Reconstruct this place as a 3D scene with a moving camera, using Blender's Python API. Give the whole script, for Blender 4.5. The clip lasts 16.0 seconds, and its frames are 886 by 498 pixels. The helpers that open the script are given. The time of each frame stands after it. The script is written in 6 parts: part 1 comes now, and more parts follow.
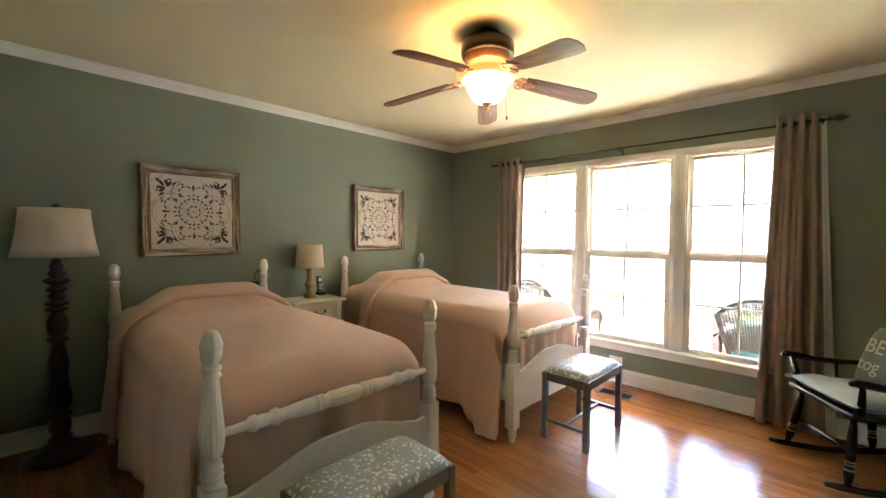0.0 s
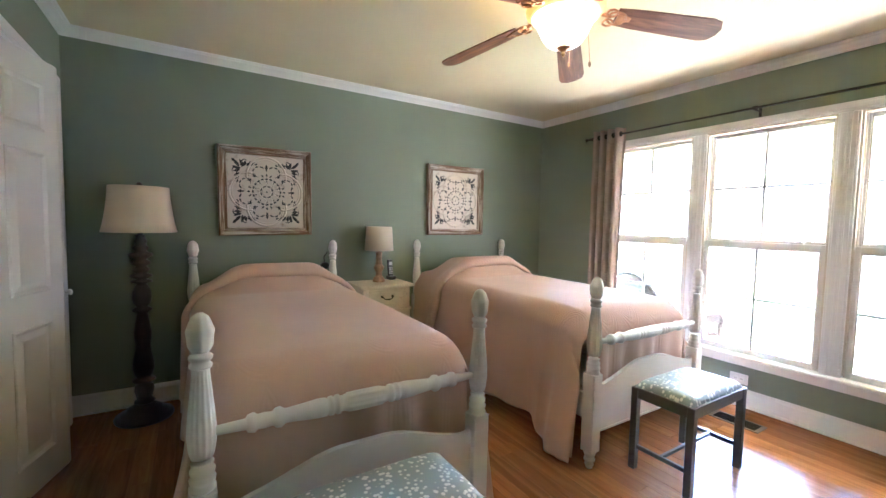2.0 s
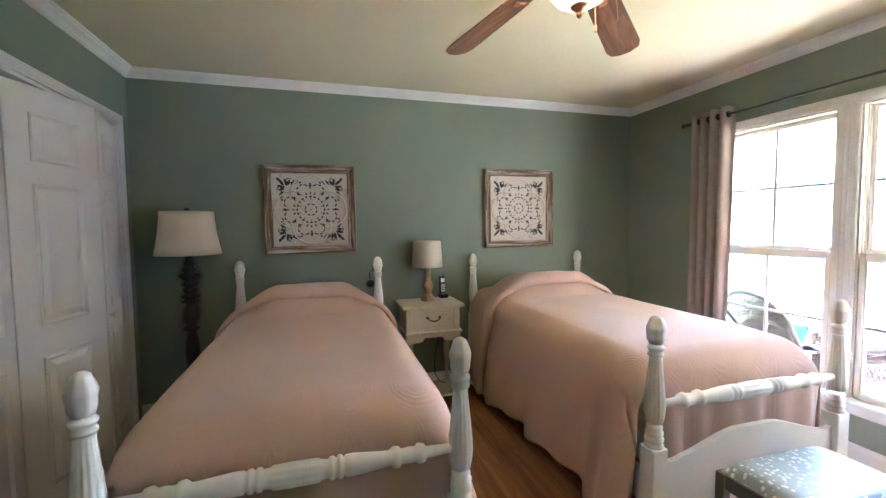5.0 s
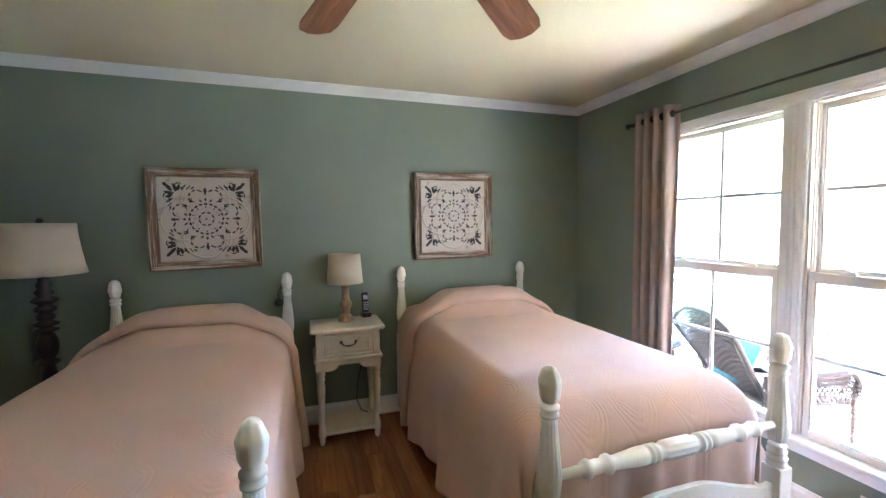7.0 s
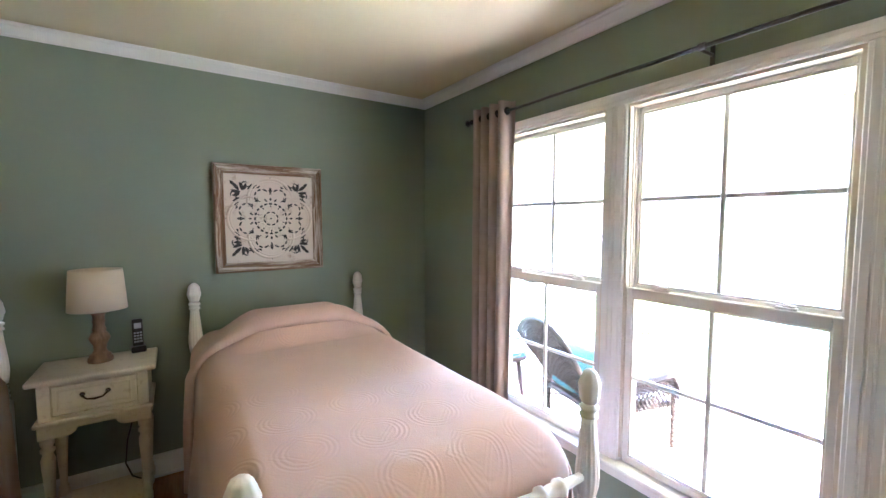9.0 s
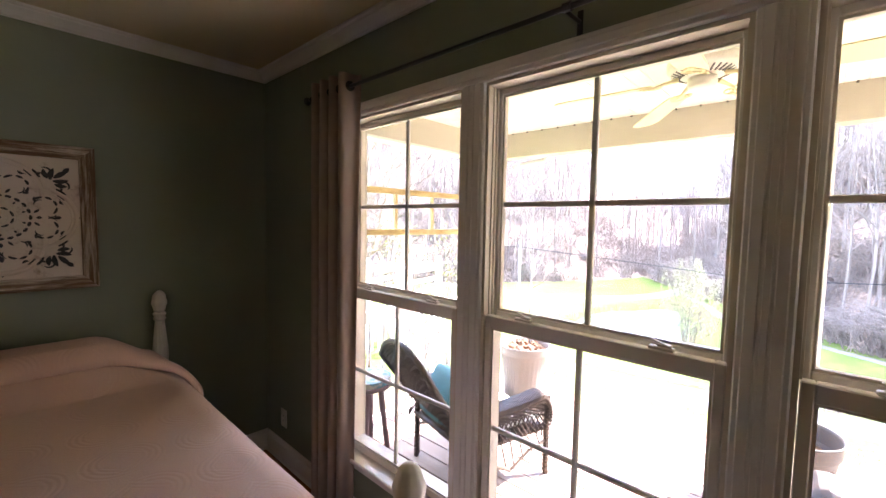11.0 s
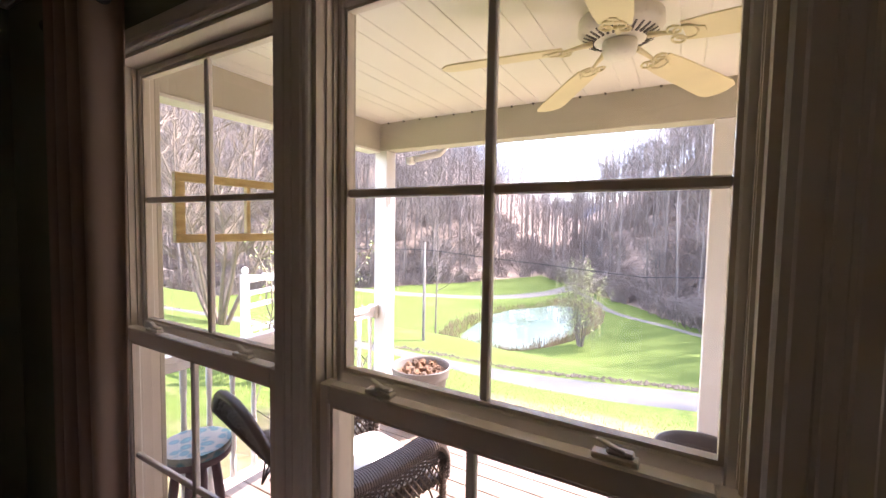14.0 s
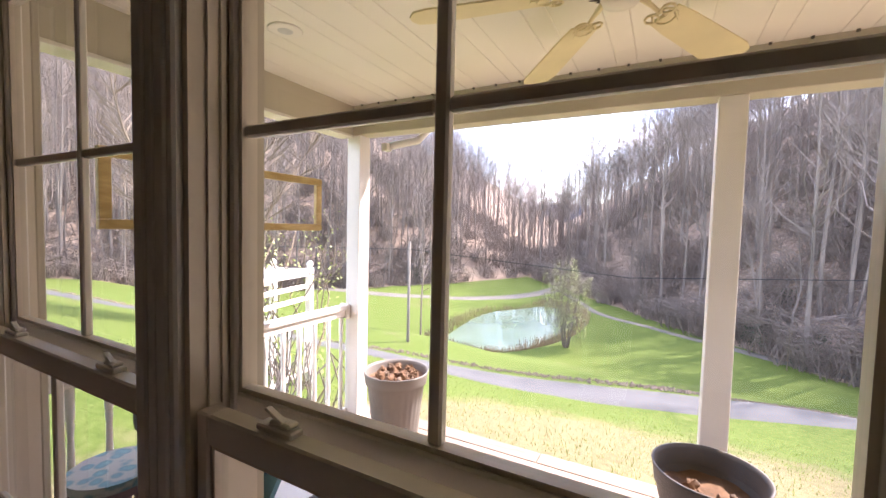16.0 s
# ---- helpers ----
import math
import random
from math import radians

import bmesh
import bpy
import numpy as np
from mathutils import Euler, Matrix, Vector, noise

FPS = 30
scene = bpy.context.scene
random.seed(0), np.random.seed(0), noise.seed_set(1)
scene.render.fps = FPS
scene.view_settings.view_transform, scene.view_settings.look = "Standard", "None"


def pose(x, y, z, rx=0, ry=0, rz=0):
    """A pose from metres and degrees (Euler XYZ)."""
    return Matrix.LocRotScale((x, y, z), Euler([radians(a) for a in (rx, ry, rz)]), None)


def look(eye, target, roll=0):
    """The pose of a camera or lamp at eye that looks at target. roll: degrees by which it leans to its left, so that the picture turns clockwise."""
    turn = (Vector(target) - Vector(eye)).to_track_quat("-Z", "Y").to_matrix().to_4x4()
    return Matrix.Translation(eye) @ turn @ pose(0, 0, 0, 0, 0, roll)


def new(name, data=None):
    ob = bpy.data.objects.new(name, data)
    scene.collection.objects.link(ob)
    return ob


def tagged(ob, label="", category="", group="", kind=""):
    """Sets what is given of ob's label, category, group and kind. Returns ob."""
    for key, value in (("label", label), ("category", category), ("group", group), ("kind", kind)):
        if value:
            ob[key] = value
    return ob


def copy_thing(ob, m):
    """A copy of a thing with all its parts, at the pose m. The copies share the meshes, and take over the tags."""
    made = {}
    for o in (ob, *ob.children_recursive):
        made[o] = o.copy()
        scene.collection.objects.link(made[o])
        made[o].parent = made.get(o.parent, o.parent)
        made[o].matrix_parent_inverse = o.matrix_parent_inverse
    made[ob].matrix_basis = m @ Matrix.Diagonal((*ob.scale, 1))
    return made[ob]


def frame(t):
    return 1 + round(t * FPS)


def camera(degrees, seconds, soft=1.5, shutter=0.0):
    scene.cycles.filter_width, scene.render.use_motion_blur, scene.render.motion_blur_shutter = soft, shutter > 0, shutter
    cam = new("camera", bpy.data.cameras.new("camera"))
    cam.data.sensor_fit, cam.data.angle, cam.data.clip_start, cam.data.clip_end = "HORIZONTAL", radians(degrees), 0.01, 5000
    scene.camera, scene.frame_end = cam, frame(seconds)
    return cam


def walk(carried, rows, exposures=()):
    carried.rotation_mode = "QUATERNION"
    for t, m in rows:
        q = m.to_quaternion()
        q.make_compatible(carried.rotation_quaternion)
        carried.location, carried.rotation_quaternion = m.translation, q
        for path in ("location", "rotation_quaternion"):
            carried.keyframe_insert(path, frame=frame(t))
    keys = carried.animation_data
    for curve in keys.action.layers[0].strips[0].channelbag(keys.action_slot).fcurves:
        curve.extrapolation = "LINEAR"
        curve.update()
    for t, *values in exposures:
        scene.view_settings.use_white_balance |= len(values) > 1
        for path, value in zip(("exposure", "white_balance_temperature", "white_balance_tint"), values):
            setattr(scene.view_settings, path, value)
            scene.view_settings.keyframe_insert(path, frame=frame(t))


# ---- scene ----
cam = camera(94.5, 16.0)
PATH = [
    (0, (0.085, 0.076, 1.346), (-1.311, 1.506, 1.284), 0.48),
    (0.5, (0.048, 0.18, 1.332), (-1.423, 1.533, 1.25), 0.5),
    (1, (0, 0.268, 1.315), (-1.54, 1.54, 1.216), 0.79),
    (1.5, (-0.034, 0.371, 1.303), (-1.651, 1.542, 1.189), 1.03),
    (2, (-0.047, 0.473, 1.303), (-1.742, 1.527, 1.177), 1.19),
    (2.5, (-0.067, 0.561, 1.317), (-1.828, 1.499, 1.182), 1.15),
    (3, (-0.077, 0.649, 1.323), (-1.895, 1.472, 1.192), 0.9),
    (3.5, (-0.086, 0.752, 1.317), (-1.948, 1.472, 1.202), 0.35),
    (6, (-0.272, 1.318, 1.447), (-2.195, 1.855, 1.319), -0.6),
    (6.5, (-0.328, 1.451, 1.458), (-2.241, 2.023, 1.333), -0.7),
    (7, (-0.39, 1.608, 1.465), (-2.282, 2.246, 1.343), -0.6),
    (7.5, (-0.443, 1.771, 1.479), (-2.3, 2.503, 1.353), -0.5),
    (8, (-0.505, 1.924, 1.481), (-2.309, 2.779, 1.357), -0.3),
    (8.5, (-0.563, 2.072, 1.491), (-2.303, 3.049, 1.365), -0.0),
    (9, (-0.614, 2.208, 1.511), (-2.281, 3.304, 1.377), 0.1),
    (9.5, (-0.665, 2.356, 1.538), (-2.255, 3.56, 1.394), 0.4),
    (12, (-0.919, 2.963, 1.552), (-2.145, 4.539, 1.433), 1.3),
    (12.5, (-0.959, 3.059, 1.563), (-2.131, 4.675, 1.442), 1.3),
    (13, (-0.992, 3.145, 1.569), (-2.097, 4.808, 1.446), 1.1),
    (13.5, (-1.021, 3.233, 1.56), (-2.066, 4.935, 1.443), 1.0),
    (14, (-1.058, 3.325, 1.546), (-2.055, 5.055, 1.434), 1.0),
    (14.5, (-1.084, 3.409, 1.528), (-2.05, 5.157, 1.421), 1.1),
    (15, (-1.109, 3.48, 1.514), (-2.054, 5.239, 1.407), 1.3),
    (15.5, (-1.122, 3.543, 1.496), (-2.064, 5.305, 1.391), 1.3),
    (16, (-1.134, 3.595, 1.479), (-2.076, 5.356, 1.374), 1.4),
]
EXPOSURES = [(0.0, 7.12, 5950, 15), (1.5, 7.4, 5050, 15), (4.5, 7.25, 4950, 15), (8.5, 6.95, 4750, 15), (9.2, 6.7, 5000, 15), (9.7, 6.15, 5350, 17), (11.8, 4.0, 6250, 30), (12.5, 3.6, 6300, 31), (14.5, 3.24, 6450, 32), (16.0, 2.85, 6650, 28)]
walk(cam, [(t, look(eye, target, roll)) for t, eye, target, roll in PATH], EXPOSURES)

# ---- world, sun, exposure ----
SUN_AZ, SUN_EL = radians(35), radians(46)
world = bpy.data.worlds.new("sky")
scene.world = world
world.use_nodes = True
wt = world.node_tree
for n in list(wt.nodes):
    wt.nodes.remove(n)
w_out = wt.nodes.new("ShaderNodeOutputWorld")
w_bg = wt.nodes.new("ShaderNodeBackground")
w_sky = wt.nodes.new("ShaderNodeTexSky")
w_sky.sky_type = "NISHITA"
w_sky.sun_disc = False
w_sky.sun_elevation = SUN_EL
w_sky.sun_rotation = SUN_AZ
w_sky.altitude = 300
w_tc = wt.nodes.new("ShaderNodeTexCoord")
w_map = wt.nodes.new("ShaderNodeMapping")
w_map.inputs["Scale"].default_value = (1.0, 1.0, 3.2)
w_noise = wt.nodes.new("ShaderNodeTexNoise")
w_noise.inputs["Scale"].default_value = 2.6
w_noise.inputs["Detail"].default_value = 7
w_noise.inputs["Roughness"].default_value = 0.55
w_ramp = wt.nodes.new("ShaderNodeValToRGB")
w_ramp.color_ramp.elements[0].position = 0.50
w_ramp.color_ramp.elements[1].position = 0.68
w_mix = wt.nodes.new("ShaderNodeMix")
w_mix.data_type = "RGBA"
w_mix.inputs[7].default_value = (9.0, 9.2, 9.6, 1)
wt.links.new(w_tc.outputs["Generated"], w_map.inputs["Vector"])
wt.links.new(w_map.outputs[0], w_noise.inputs["Vector"])
wt.links.new(w_noise.outputs["Fac"], w_ramp.inputs[0])
wt.links.new(w_ramp.outputs[0], w_mix.inputs[0])
wt.links.new(w_sky.outputs[0], w_mix.inputs[6])
wt.links.new(w_mix.outputs[2], w_bg.inputs["Color"])
wt.links.new(w_bg.outputs[0], w_out.inputs["Surface"])
w_bg.inputs["Strength"].default_value = 0.15

sun_data = bpy.data.lights.new("sun", "SUN")
sun_data.energy = 2.6
sun_data.angle = radians(0.5)
sun_data.color = (1.0, 0.95, 0.87)
sun = new("sun", sun_data)
sun.matrix_world = look((0, 0, 0), (-math.sin(SUN_AZ) * math.cos(SUN_EL), -math.cos(SUN_AZ) * math.cos(SUN_EL), -math.sin(SUN_EL)))

bulb_data = bpy.data.lights.new("fan_bulb", "POINT")
bulb_data.energy = 0.15
bulb_data.color = (1.0, 0.55, 0.2)
bulb_data.shadow_soft_size = 0.05
bulb = new("fan_bulb", bulb_data)
bulb.location = (-1.347, 1.882, 2.17)


# ---- materials ----
def socket(node, name, value):
    node.inputs[name].default_value = value


def base_material(name, rough=0.6, metal=0.0, spec=0.5):
    m = bpy.data.materials.new(name)
    m.use_nodes = True
    p = m.node_tree.nodes["Principled BSDF"]
    socket(p, "Roughness", rough)
    socket(p, "Metallic", metal)
    socket(p, "Specular IOR Level", spec)
    return m, m.node_tree, p


def coords(nt, scale=(1, 1, 1), rot=(0, 0, 0)):
    tc = nt.nodes.new("ShaderNodeTexCoord")
    mp = nt.nodes.new("ShaderNodeMapping")
    socket(mp, "Scale", scale)
    socket(mp, "Rotation", rot)
    nt.links.new(tc.outputs["Object"], mp.inputs["Vector"])
    return mp.outputs[0]


def noise_tex(nt, vec, scale, detail=4, rough=0.55, distortion=0.0):
    n = nt.nodes.new("ShaderNodeTexNoise")
    socket(n, "Scale", scale)
    socket(n, "Detail", detail)
    socket(n, "Roughness", rough)
    socket(n, "Distortion", distortion)
    nt.links.new(vec, n.inputs["Vector"])
    return n.outputs["Fac"]


def ramp(nt, fac, stops):
    r = nt.nodes.new("ShaderNodeValToRGB")
    els = r.color_ramp.elements
    while len(els) < len(stops):
        els.new(0.5)
    for e, (p, c) in zip(els, stops):
        e.position, e.color = p, (*c, 1)
    nt.links.new(fac, r.inputs[0])
    return r.outputs[0]


def mix(nt, fac, a, b, mode="MIX"):
    n = nt.nodes.new("ShaderNodeMix")
    n.data_type = "RGBA"
    n.blend_type = mode
    for i, v in ((0, fac), (6, a), (7, b)):
        if isinstance(v, (int, float)):
            n.inputs[i].default_value = v
        elif isinstance(v, tuple):
            n.inputs[i].default_value = (*v, 1)
        else:
            nt.links.new(v, n.inputs[i])
    return n.outputs[2]


def bump(nt, p, height, strength=0.2, dist=0.01):
    b = nt.nodes.new("ShaderNodeBump")
    socket(b, "Strength", strength)
    socket(b, "Distance", dist)
    nt.links.new(height, b.inputs["Height"])
    nt.links.new(b.outputs[0], p.inputs["Normal"])
    return b


def rand(nt):
    return nt.nodes.new("ShaderNodeObjectInfo").outputs["Random"]


def math_node(nt, op, a, b=0.0):
    n = nt.nodes.new("ShaderNodeMath")
    n.operation = op
    for i, v in ((0, a), (1, b)):
        if isinstance(v, (int, float)):
            n.inputs[i].default_value = v
        else:
            nt.links.new(v, n.inputs[i])
    return n.outputs[0]


def tone(c, k):
    return tuple(min(1.0, v * k) for v in c)


def paint(name, color, rough=0.5, var=0.08, scale=3.0, bumps=0.05, bscale=120.0, metal=0.0, spec=0.5, grime=0.0, grime_color=(0.2, 0.14, 0.08)):
    """Painted or plain surface: broad tonal drift, fine grain and relief."""
    m, nt, p = base_material(name, rough, metal, spec)
    v = coords(nt)
    c = ramp(nt, noise_tex(nt, v, scale, 5), [(0.3, tone(color, 1 - var)), (0.7, tone(color, 1 + var))])
    if grime:
        g = ramp(nt, noise_tex(nt, v, scale * 6, 8, 0.7), [(0.56, (0, 0, 0)), (0.72, (grime, grime, grime))])
        c = mix(nt, g, c, grime_color)
    nt.links.new(c, p.inputs["Base Color"])
    if bumps:
        bump(nt, p, noise_tex(nt, v, bscale, 3), bumps, 0.004)
    return m


def wood(name, dark, light, rough=0.4, axis=0, ring=18.0, stretch=12.0, bumps=0.08, coat=0.0, per_piece=0.0):
    """Grain running along one axis; per_piece varies each plank."""
    m, nt, p = base_material(name, rough)
    sc = [ring, ring, ring]
    sc[axis] = ring / stretch
    v = coords(nt, tuple(sc))
    if per_piece:
        add = nt.nodes.new("ShaderNodeVectorMath")
        add.operation = "ADD"
        comb = nt.nodes.new("ShaderNodeCombineXYZ")
        r40 = math_node(nt, "MULTIPLY", rand(nt), 60.0)
        nt.links.new(r40, comb.inputs[0])
        nt.links.new(r40, comb.inputs[1])
        nt.links.new(v, add.inputs[0])
        nt.links.new(comb.outputs[0], add.inputs[1])
        v = add.outputs[0]
    f = noise_tex(nt, v, 1.0, 6, 0.65, 0.8)
    c = ramp(nt, f, [(0.3, dark), (0.5, tuple((a + b) / 2 for a, b in zip(dark, light))), (0.68, light)])
    if per_piece:
        tint = ramp(nt, rand(nt), [(0.0, (1 - per_piece,) * 3), (1.0, (1.0, 1.0, 1.0))])
        c = mix(nt, 1.0, c, tint, "MULTIPLY")
    nt.links.new(c, p.inputs["Base Color"])
    bump(nt, p, f, bumps, 0.003)
    if name == "honey_laminate":
        socket(p, "Specular IOR Level", 0.38)
    if coat:
        socket(p, "Coat Weight", coat)
        socket(p, "Coat Roughness", 0.12)
    return m


WALL = paint("sage_wall_paint", (0.232, 0.270, 0.202), 0.75, 0.05, 1.3, 0.12, 260.0, spec=0.3)
CEIL = paint("cream_ceiling_paint", (0.66, 0.59, 0.41), 0.8, 0.04, 0.9, 0.1, 200.0, spec=0.25)
TRIM = paint("white_trim_paint", (0.78, 0.77, 0.74), 0.35, 0.04, 2.0, 0.04, 90.0)
DOORW = paint("white_door_paint", (0.76, 0.74, 0.69), 0.4, 0.05, 1.5, 0.1, 60.0)
VINYL = paint("window_vinyl", (0.74, 0.71, 0.65), 0.38, 0.04, 3.0, 0.02, 90.0, grime=0.06)
JAMB = paint("almond_jamb_liner", (0.66, 0.60, 0.50), 0.4, 0.06, 4.0, 0.02, 90.0, grime=0.12)
BEDW = paint("bed_white_paint", (0.78, 0.75, 0.68), 0.3, 0.04, 4.0, 0.03, 50.0)
CREAMF = paint("distressed_cream_paint", (0.62, 0.56, 0.44), 0.5, 0.07, 6.0, 0.06, 60.0, grime=0.6, grime_color=(0.30, 0.20, 0.12))
PORCHW = paint("porch_white_paint", (0.78, 0.74, 0.68), 0.5, 0.05, 2.0, 0.06, 60.0, grime=0.1)
BEAM = paint("porch_beam_paint", (0.50, 0.455, 0.36), 0.6, 0.05, 2.0, 0.06, 60.0)
PCEIL = paint("porch_soffit_vinyl", (0.80, 0.755, 0.67), 0.5, 0.04, 1.5, 0.04, 60.0)
BLACKM = paint("black_metal", (0.015, 0.013, 0.012), 0.35, 0.2, 8.0, 0.05, 120.0)
BRONZE = paint("dark_bronze", (0.035, 0.025, 0.018), 0.35, 0.2, 8.0, 0.04, 120.0, metal=0.6)
COPPER = paint("antique_copper", (0.45, 0.24, 0.13), 0.3, 0.2, 20.0, 0.06, 90.0, metal=0.9)
BLACKL = paint("black_lacquer", (0.012, 0.011, 0.011), 0.22, 0.2, 6.0, 0.03, 60.0)
GOLD = paint("gold_band", (0.55, 0.36, 0.12), 0.4, 0.15, 20.0, 0.0, 60.0, metal=0.7)
GREYW = paint("charcoal_stool_paint", (0.125, 0.115, 0.105), 0.38, 0.12, 8.0, 0.08, 50.0, grime=0.15)
PLASTB = paint("black_plastic", (0.014, 0.014, 0.015), 0.3, 0.1, 20.0, 0.0)
PLASTW = paint("white_plastic", (0.78, 0.76, 0.70), 0.35, 0.03, 10.0, 0.0)
BUTTON = paint("silver_buttons", (0.5, 0.5, 0.5), 0.35, 0.1, 40.0, 0.0)
# Near-black fill: shade put into the colour of gaps and the closet floor.
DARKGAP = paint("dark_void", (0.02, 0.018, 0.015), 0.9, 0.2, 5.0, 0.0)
VENT = paint("bronze_register", (0.10, 0.065, 0.04), 0.4, 0.15, 10.0, 0.03, metal=0.5)
FLOORW = wood("honey_laminate", (0.27, 0.105, 0.032), (0.47, 0.215, 0.075), 0.23, 0, 26.0, 14.0, 0.04, 0.0, 0.28)
BLADE = wood("walnut_blade", (0.085, 0.034, 0.016), (0.34, 0.145, 0.07), 0.4, 0, 30.0, 9.0, 0.06)
LAMPWOOD = wood("turned_oak", (0.16, 0.085, 0.04), (0.34, 0.20, 0.11), 0.5, 2, 30.0, 6.0, 0.1)
DARKWOOD = wood("espresso_wood", (0.010, 0.006, 0.004), (0.034, 0.018, 0.011), 0.36, 2, 30.0, 6.0, 0.1)
DECK = wood("weathered_deck_board", (0.22, 0.155, 0.11), (0.38, 0.29, 0.22), 0.7, 0, 22.0, 14.0, 0.2, 0.0, 0.22)
RUSTIC = wood("yellowed_old_paint", (0.34, 0.22, 0.07), (0.62, 0.47, 0.21), 0.7, 1, 18.0, 4.0, 0.3)
POLE = wood("weathered_pole", (0.10, 0.085, 0.07), (0.26, 0.23, 0.19), 0.85, 2, 12.0, 8.0, 0.3)
FAN2 = paint("yellowed_fan_paint", (0.72, 0.62, 0.36), 0.45, 0.06, 5.0, 0.03)
FAN2W = paint("white_fan_metal", (0.74, 0.69, 0.58), 0.4, 0.06, 8.0, 0.02, grime=0.3)
POTW = paint("grey_ceramic_pot", (0.175, 0.155, 0.135), 0.55, 0.1, 5.0, 0.1, 40.0, grime=0.25)
POTD = paint("dark_stone_pot", (0.09, 0.078, 0.07), 0.55, 0.2, 6.0, 0.2, 60.0, grime=0.3)
SOIL = paint("dry_soil", (0.16, 0.085, 0.045), 0.95, 0.35, 14.0, 0.8, 30.0)
CLOD = paint("soil_clod", (0.15, 0.098, 0.066), 0.95, 0.3, 14.0, 0.8, 40.0)
CUSHW = paint("white_cushion_cloth", (0.74, 0.72, 0.68), 0.85, 0.05, 6.0, 0.25, 300.0)
TEAL = paint("teal_cloth", (0.080, 0.200, 0.224), 0.85, 0.25, 14.0, 0.25, 300.0)


def fabric(name, color, var=0.08, weave=420.0, strength=0.25, sheen=0.3, scale=2.0):
    m, nt, p = base_material(name, 0.9, 0.0, 0.2)
    v = coords(nt)
    c = ramp(nt, noise_tex(nt, v, scale, 5), [(0.3, tone(color, 1 - var)), (0.7, tone(color, 1 + var))])
    nt.links.new(c, p.inputs["Base Color"])
    socket(p, "Sheen Weight", sheen)
    bump(nt, p, noise_tex(nt, v, weave, 2), strength, 0.002)
    return m


SHADE = fabric("linen_lampshade", (0.66, 0.57, 0.43), 0.05, 260.0, 0.3)
CURTAIN = fabric("taupe_curtain_cloth", (0.36, 0.285, 0.24), 0.06, 350.0, 0.3)
c_nt = CURTAIN.node_tree
c_tr = c_nt.nodes.new("ShaderNodeBsdfTranslucent")
socket(c_tr, "Color", (0.40, 0.28, 0.21, 1))
c_mx = c_nt.nodes.new("ShaderNodeMixShader")
socket(c_mx, "Fac", 0.24)
c_nt.links.new(c_nt.nodes["Principled BSDF"].outputs[0], c_mx.inputs[1])
c_nt.links.new(c_tr.outputs[0], c_mx.inputs[2])
c_nt.links.new(c_mx.outputs[0], c_nt.nodes["Material Output"].inputs[0])
SEATPAD = fabric("pale_teal_chair_pad", (0.36, 0.42, 0.41), 0.08, 380.0, 0.3)
PILLOW = fabric("grey_green_pillow", (0.16, 0.21, 0.185), 0.08, 380.0, 0.3)
LETTER = paint("cream_lettering", (0.62, 0.62, 0.52), 0.8, 0.05, 20.0, 0.0)


def coverlet():
    """Peach coverlet with an embossed pattern of rings, diamonds and sprigs."""
    m, nt, p = base_material("peach_matelasse", 0.88, 0.0, 0.25)
    v = coords(nt)
    c = ramp(nt, noise_tex(nt, v, 1.6, 5), [(0.3, (0.575, 0.392, 0.300)), (0.7, (0.65, 0.452, 0.350))])
    nt.links.new(c, p.inputs["Base Color"])
    socket(p, "Sheen Weight", 0.25)
    heights = []
    for scale, freq, dist in ((4.4, 88.0, "EUCLIDEAN"), (4.4, 70.0, "MANHATTAN")):
        vo = nt.nodes.new("ShaderNodeTexVoronoi")
        vo.distance = dist
        vo.voronoi_dimensions = "2D"
        socket(vo, "Scale", scale)
        socket(vo, "Randomness", 0.12 if dist == "EUCLIDEAN" else 0.0)
        nt.links.new(v, vo.inputs["Vector"])
        s = math_node(nt, "SINE", math_node(nt, "MULTIPLY", vo.outputs["Distance"], freq))
        band = ramp(nt, vo.outputs["Distance"], [(0.20, (0, 0, 0)), (0.26, (1, 1, 1)), (0.40, (1, 1, 1)), (0.46, (0, 0, 0))])
        heights.append(math_node(nt, "MULTIPLY", s, band))
    sprig = nt.nodes.new("ShaderNodeTexVoronoi")
    socket(sprig, "Scale", 13.0)
    nt.links.new(v, sprig.inputs["Vector"])
    blob = ramp(nt, sprig.outputs["Distance"], [(0.12, (0.9, 0.9, 0.9)), (0.3, (0, 0, 0))])
    total = math_node(nt, "ADD", math_node(nt, "ADD", heights[0], math_node(nt, "MULTIPLY", heights[1], 0.6)), blob)
    total = math_node(nt, "ADD", total, math_node(nt, "MULTIPLY", noise_tex(nt, v, 160.0, 3), 1.2))
    bump(nt, p, total, 0.14, 0.004)
    return m


SPREAD = coverlet()


def seat_print():
    """Grey-green cloth with a scatter of white leaf marks."""
    m, nt, p = base_material("leaf_print_cloth", 0.38, 0.0, 0.5)
    v = coords(nt, (1, 1, 0.4))
    vo = nt.nodes.new("ShaderNodeTexVoronoi")
    socket(vo, "Scale", 56.0)
    nt.links.new(v, vo.inputs["Vector"])
    dots = ramp(nt, vo.outputs["Distance"], [(0.30, (0.72, 0.75, 0.70)), (0.42, (0.27, 0.325, 0.315))])
    nt.links.new(dots, p.inputs["Base Color"])
    bump(nt, p, noise_tex(nt, v, 300.0, 2), 0.15, 0.002)
    return m


PRINT = seat_print()


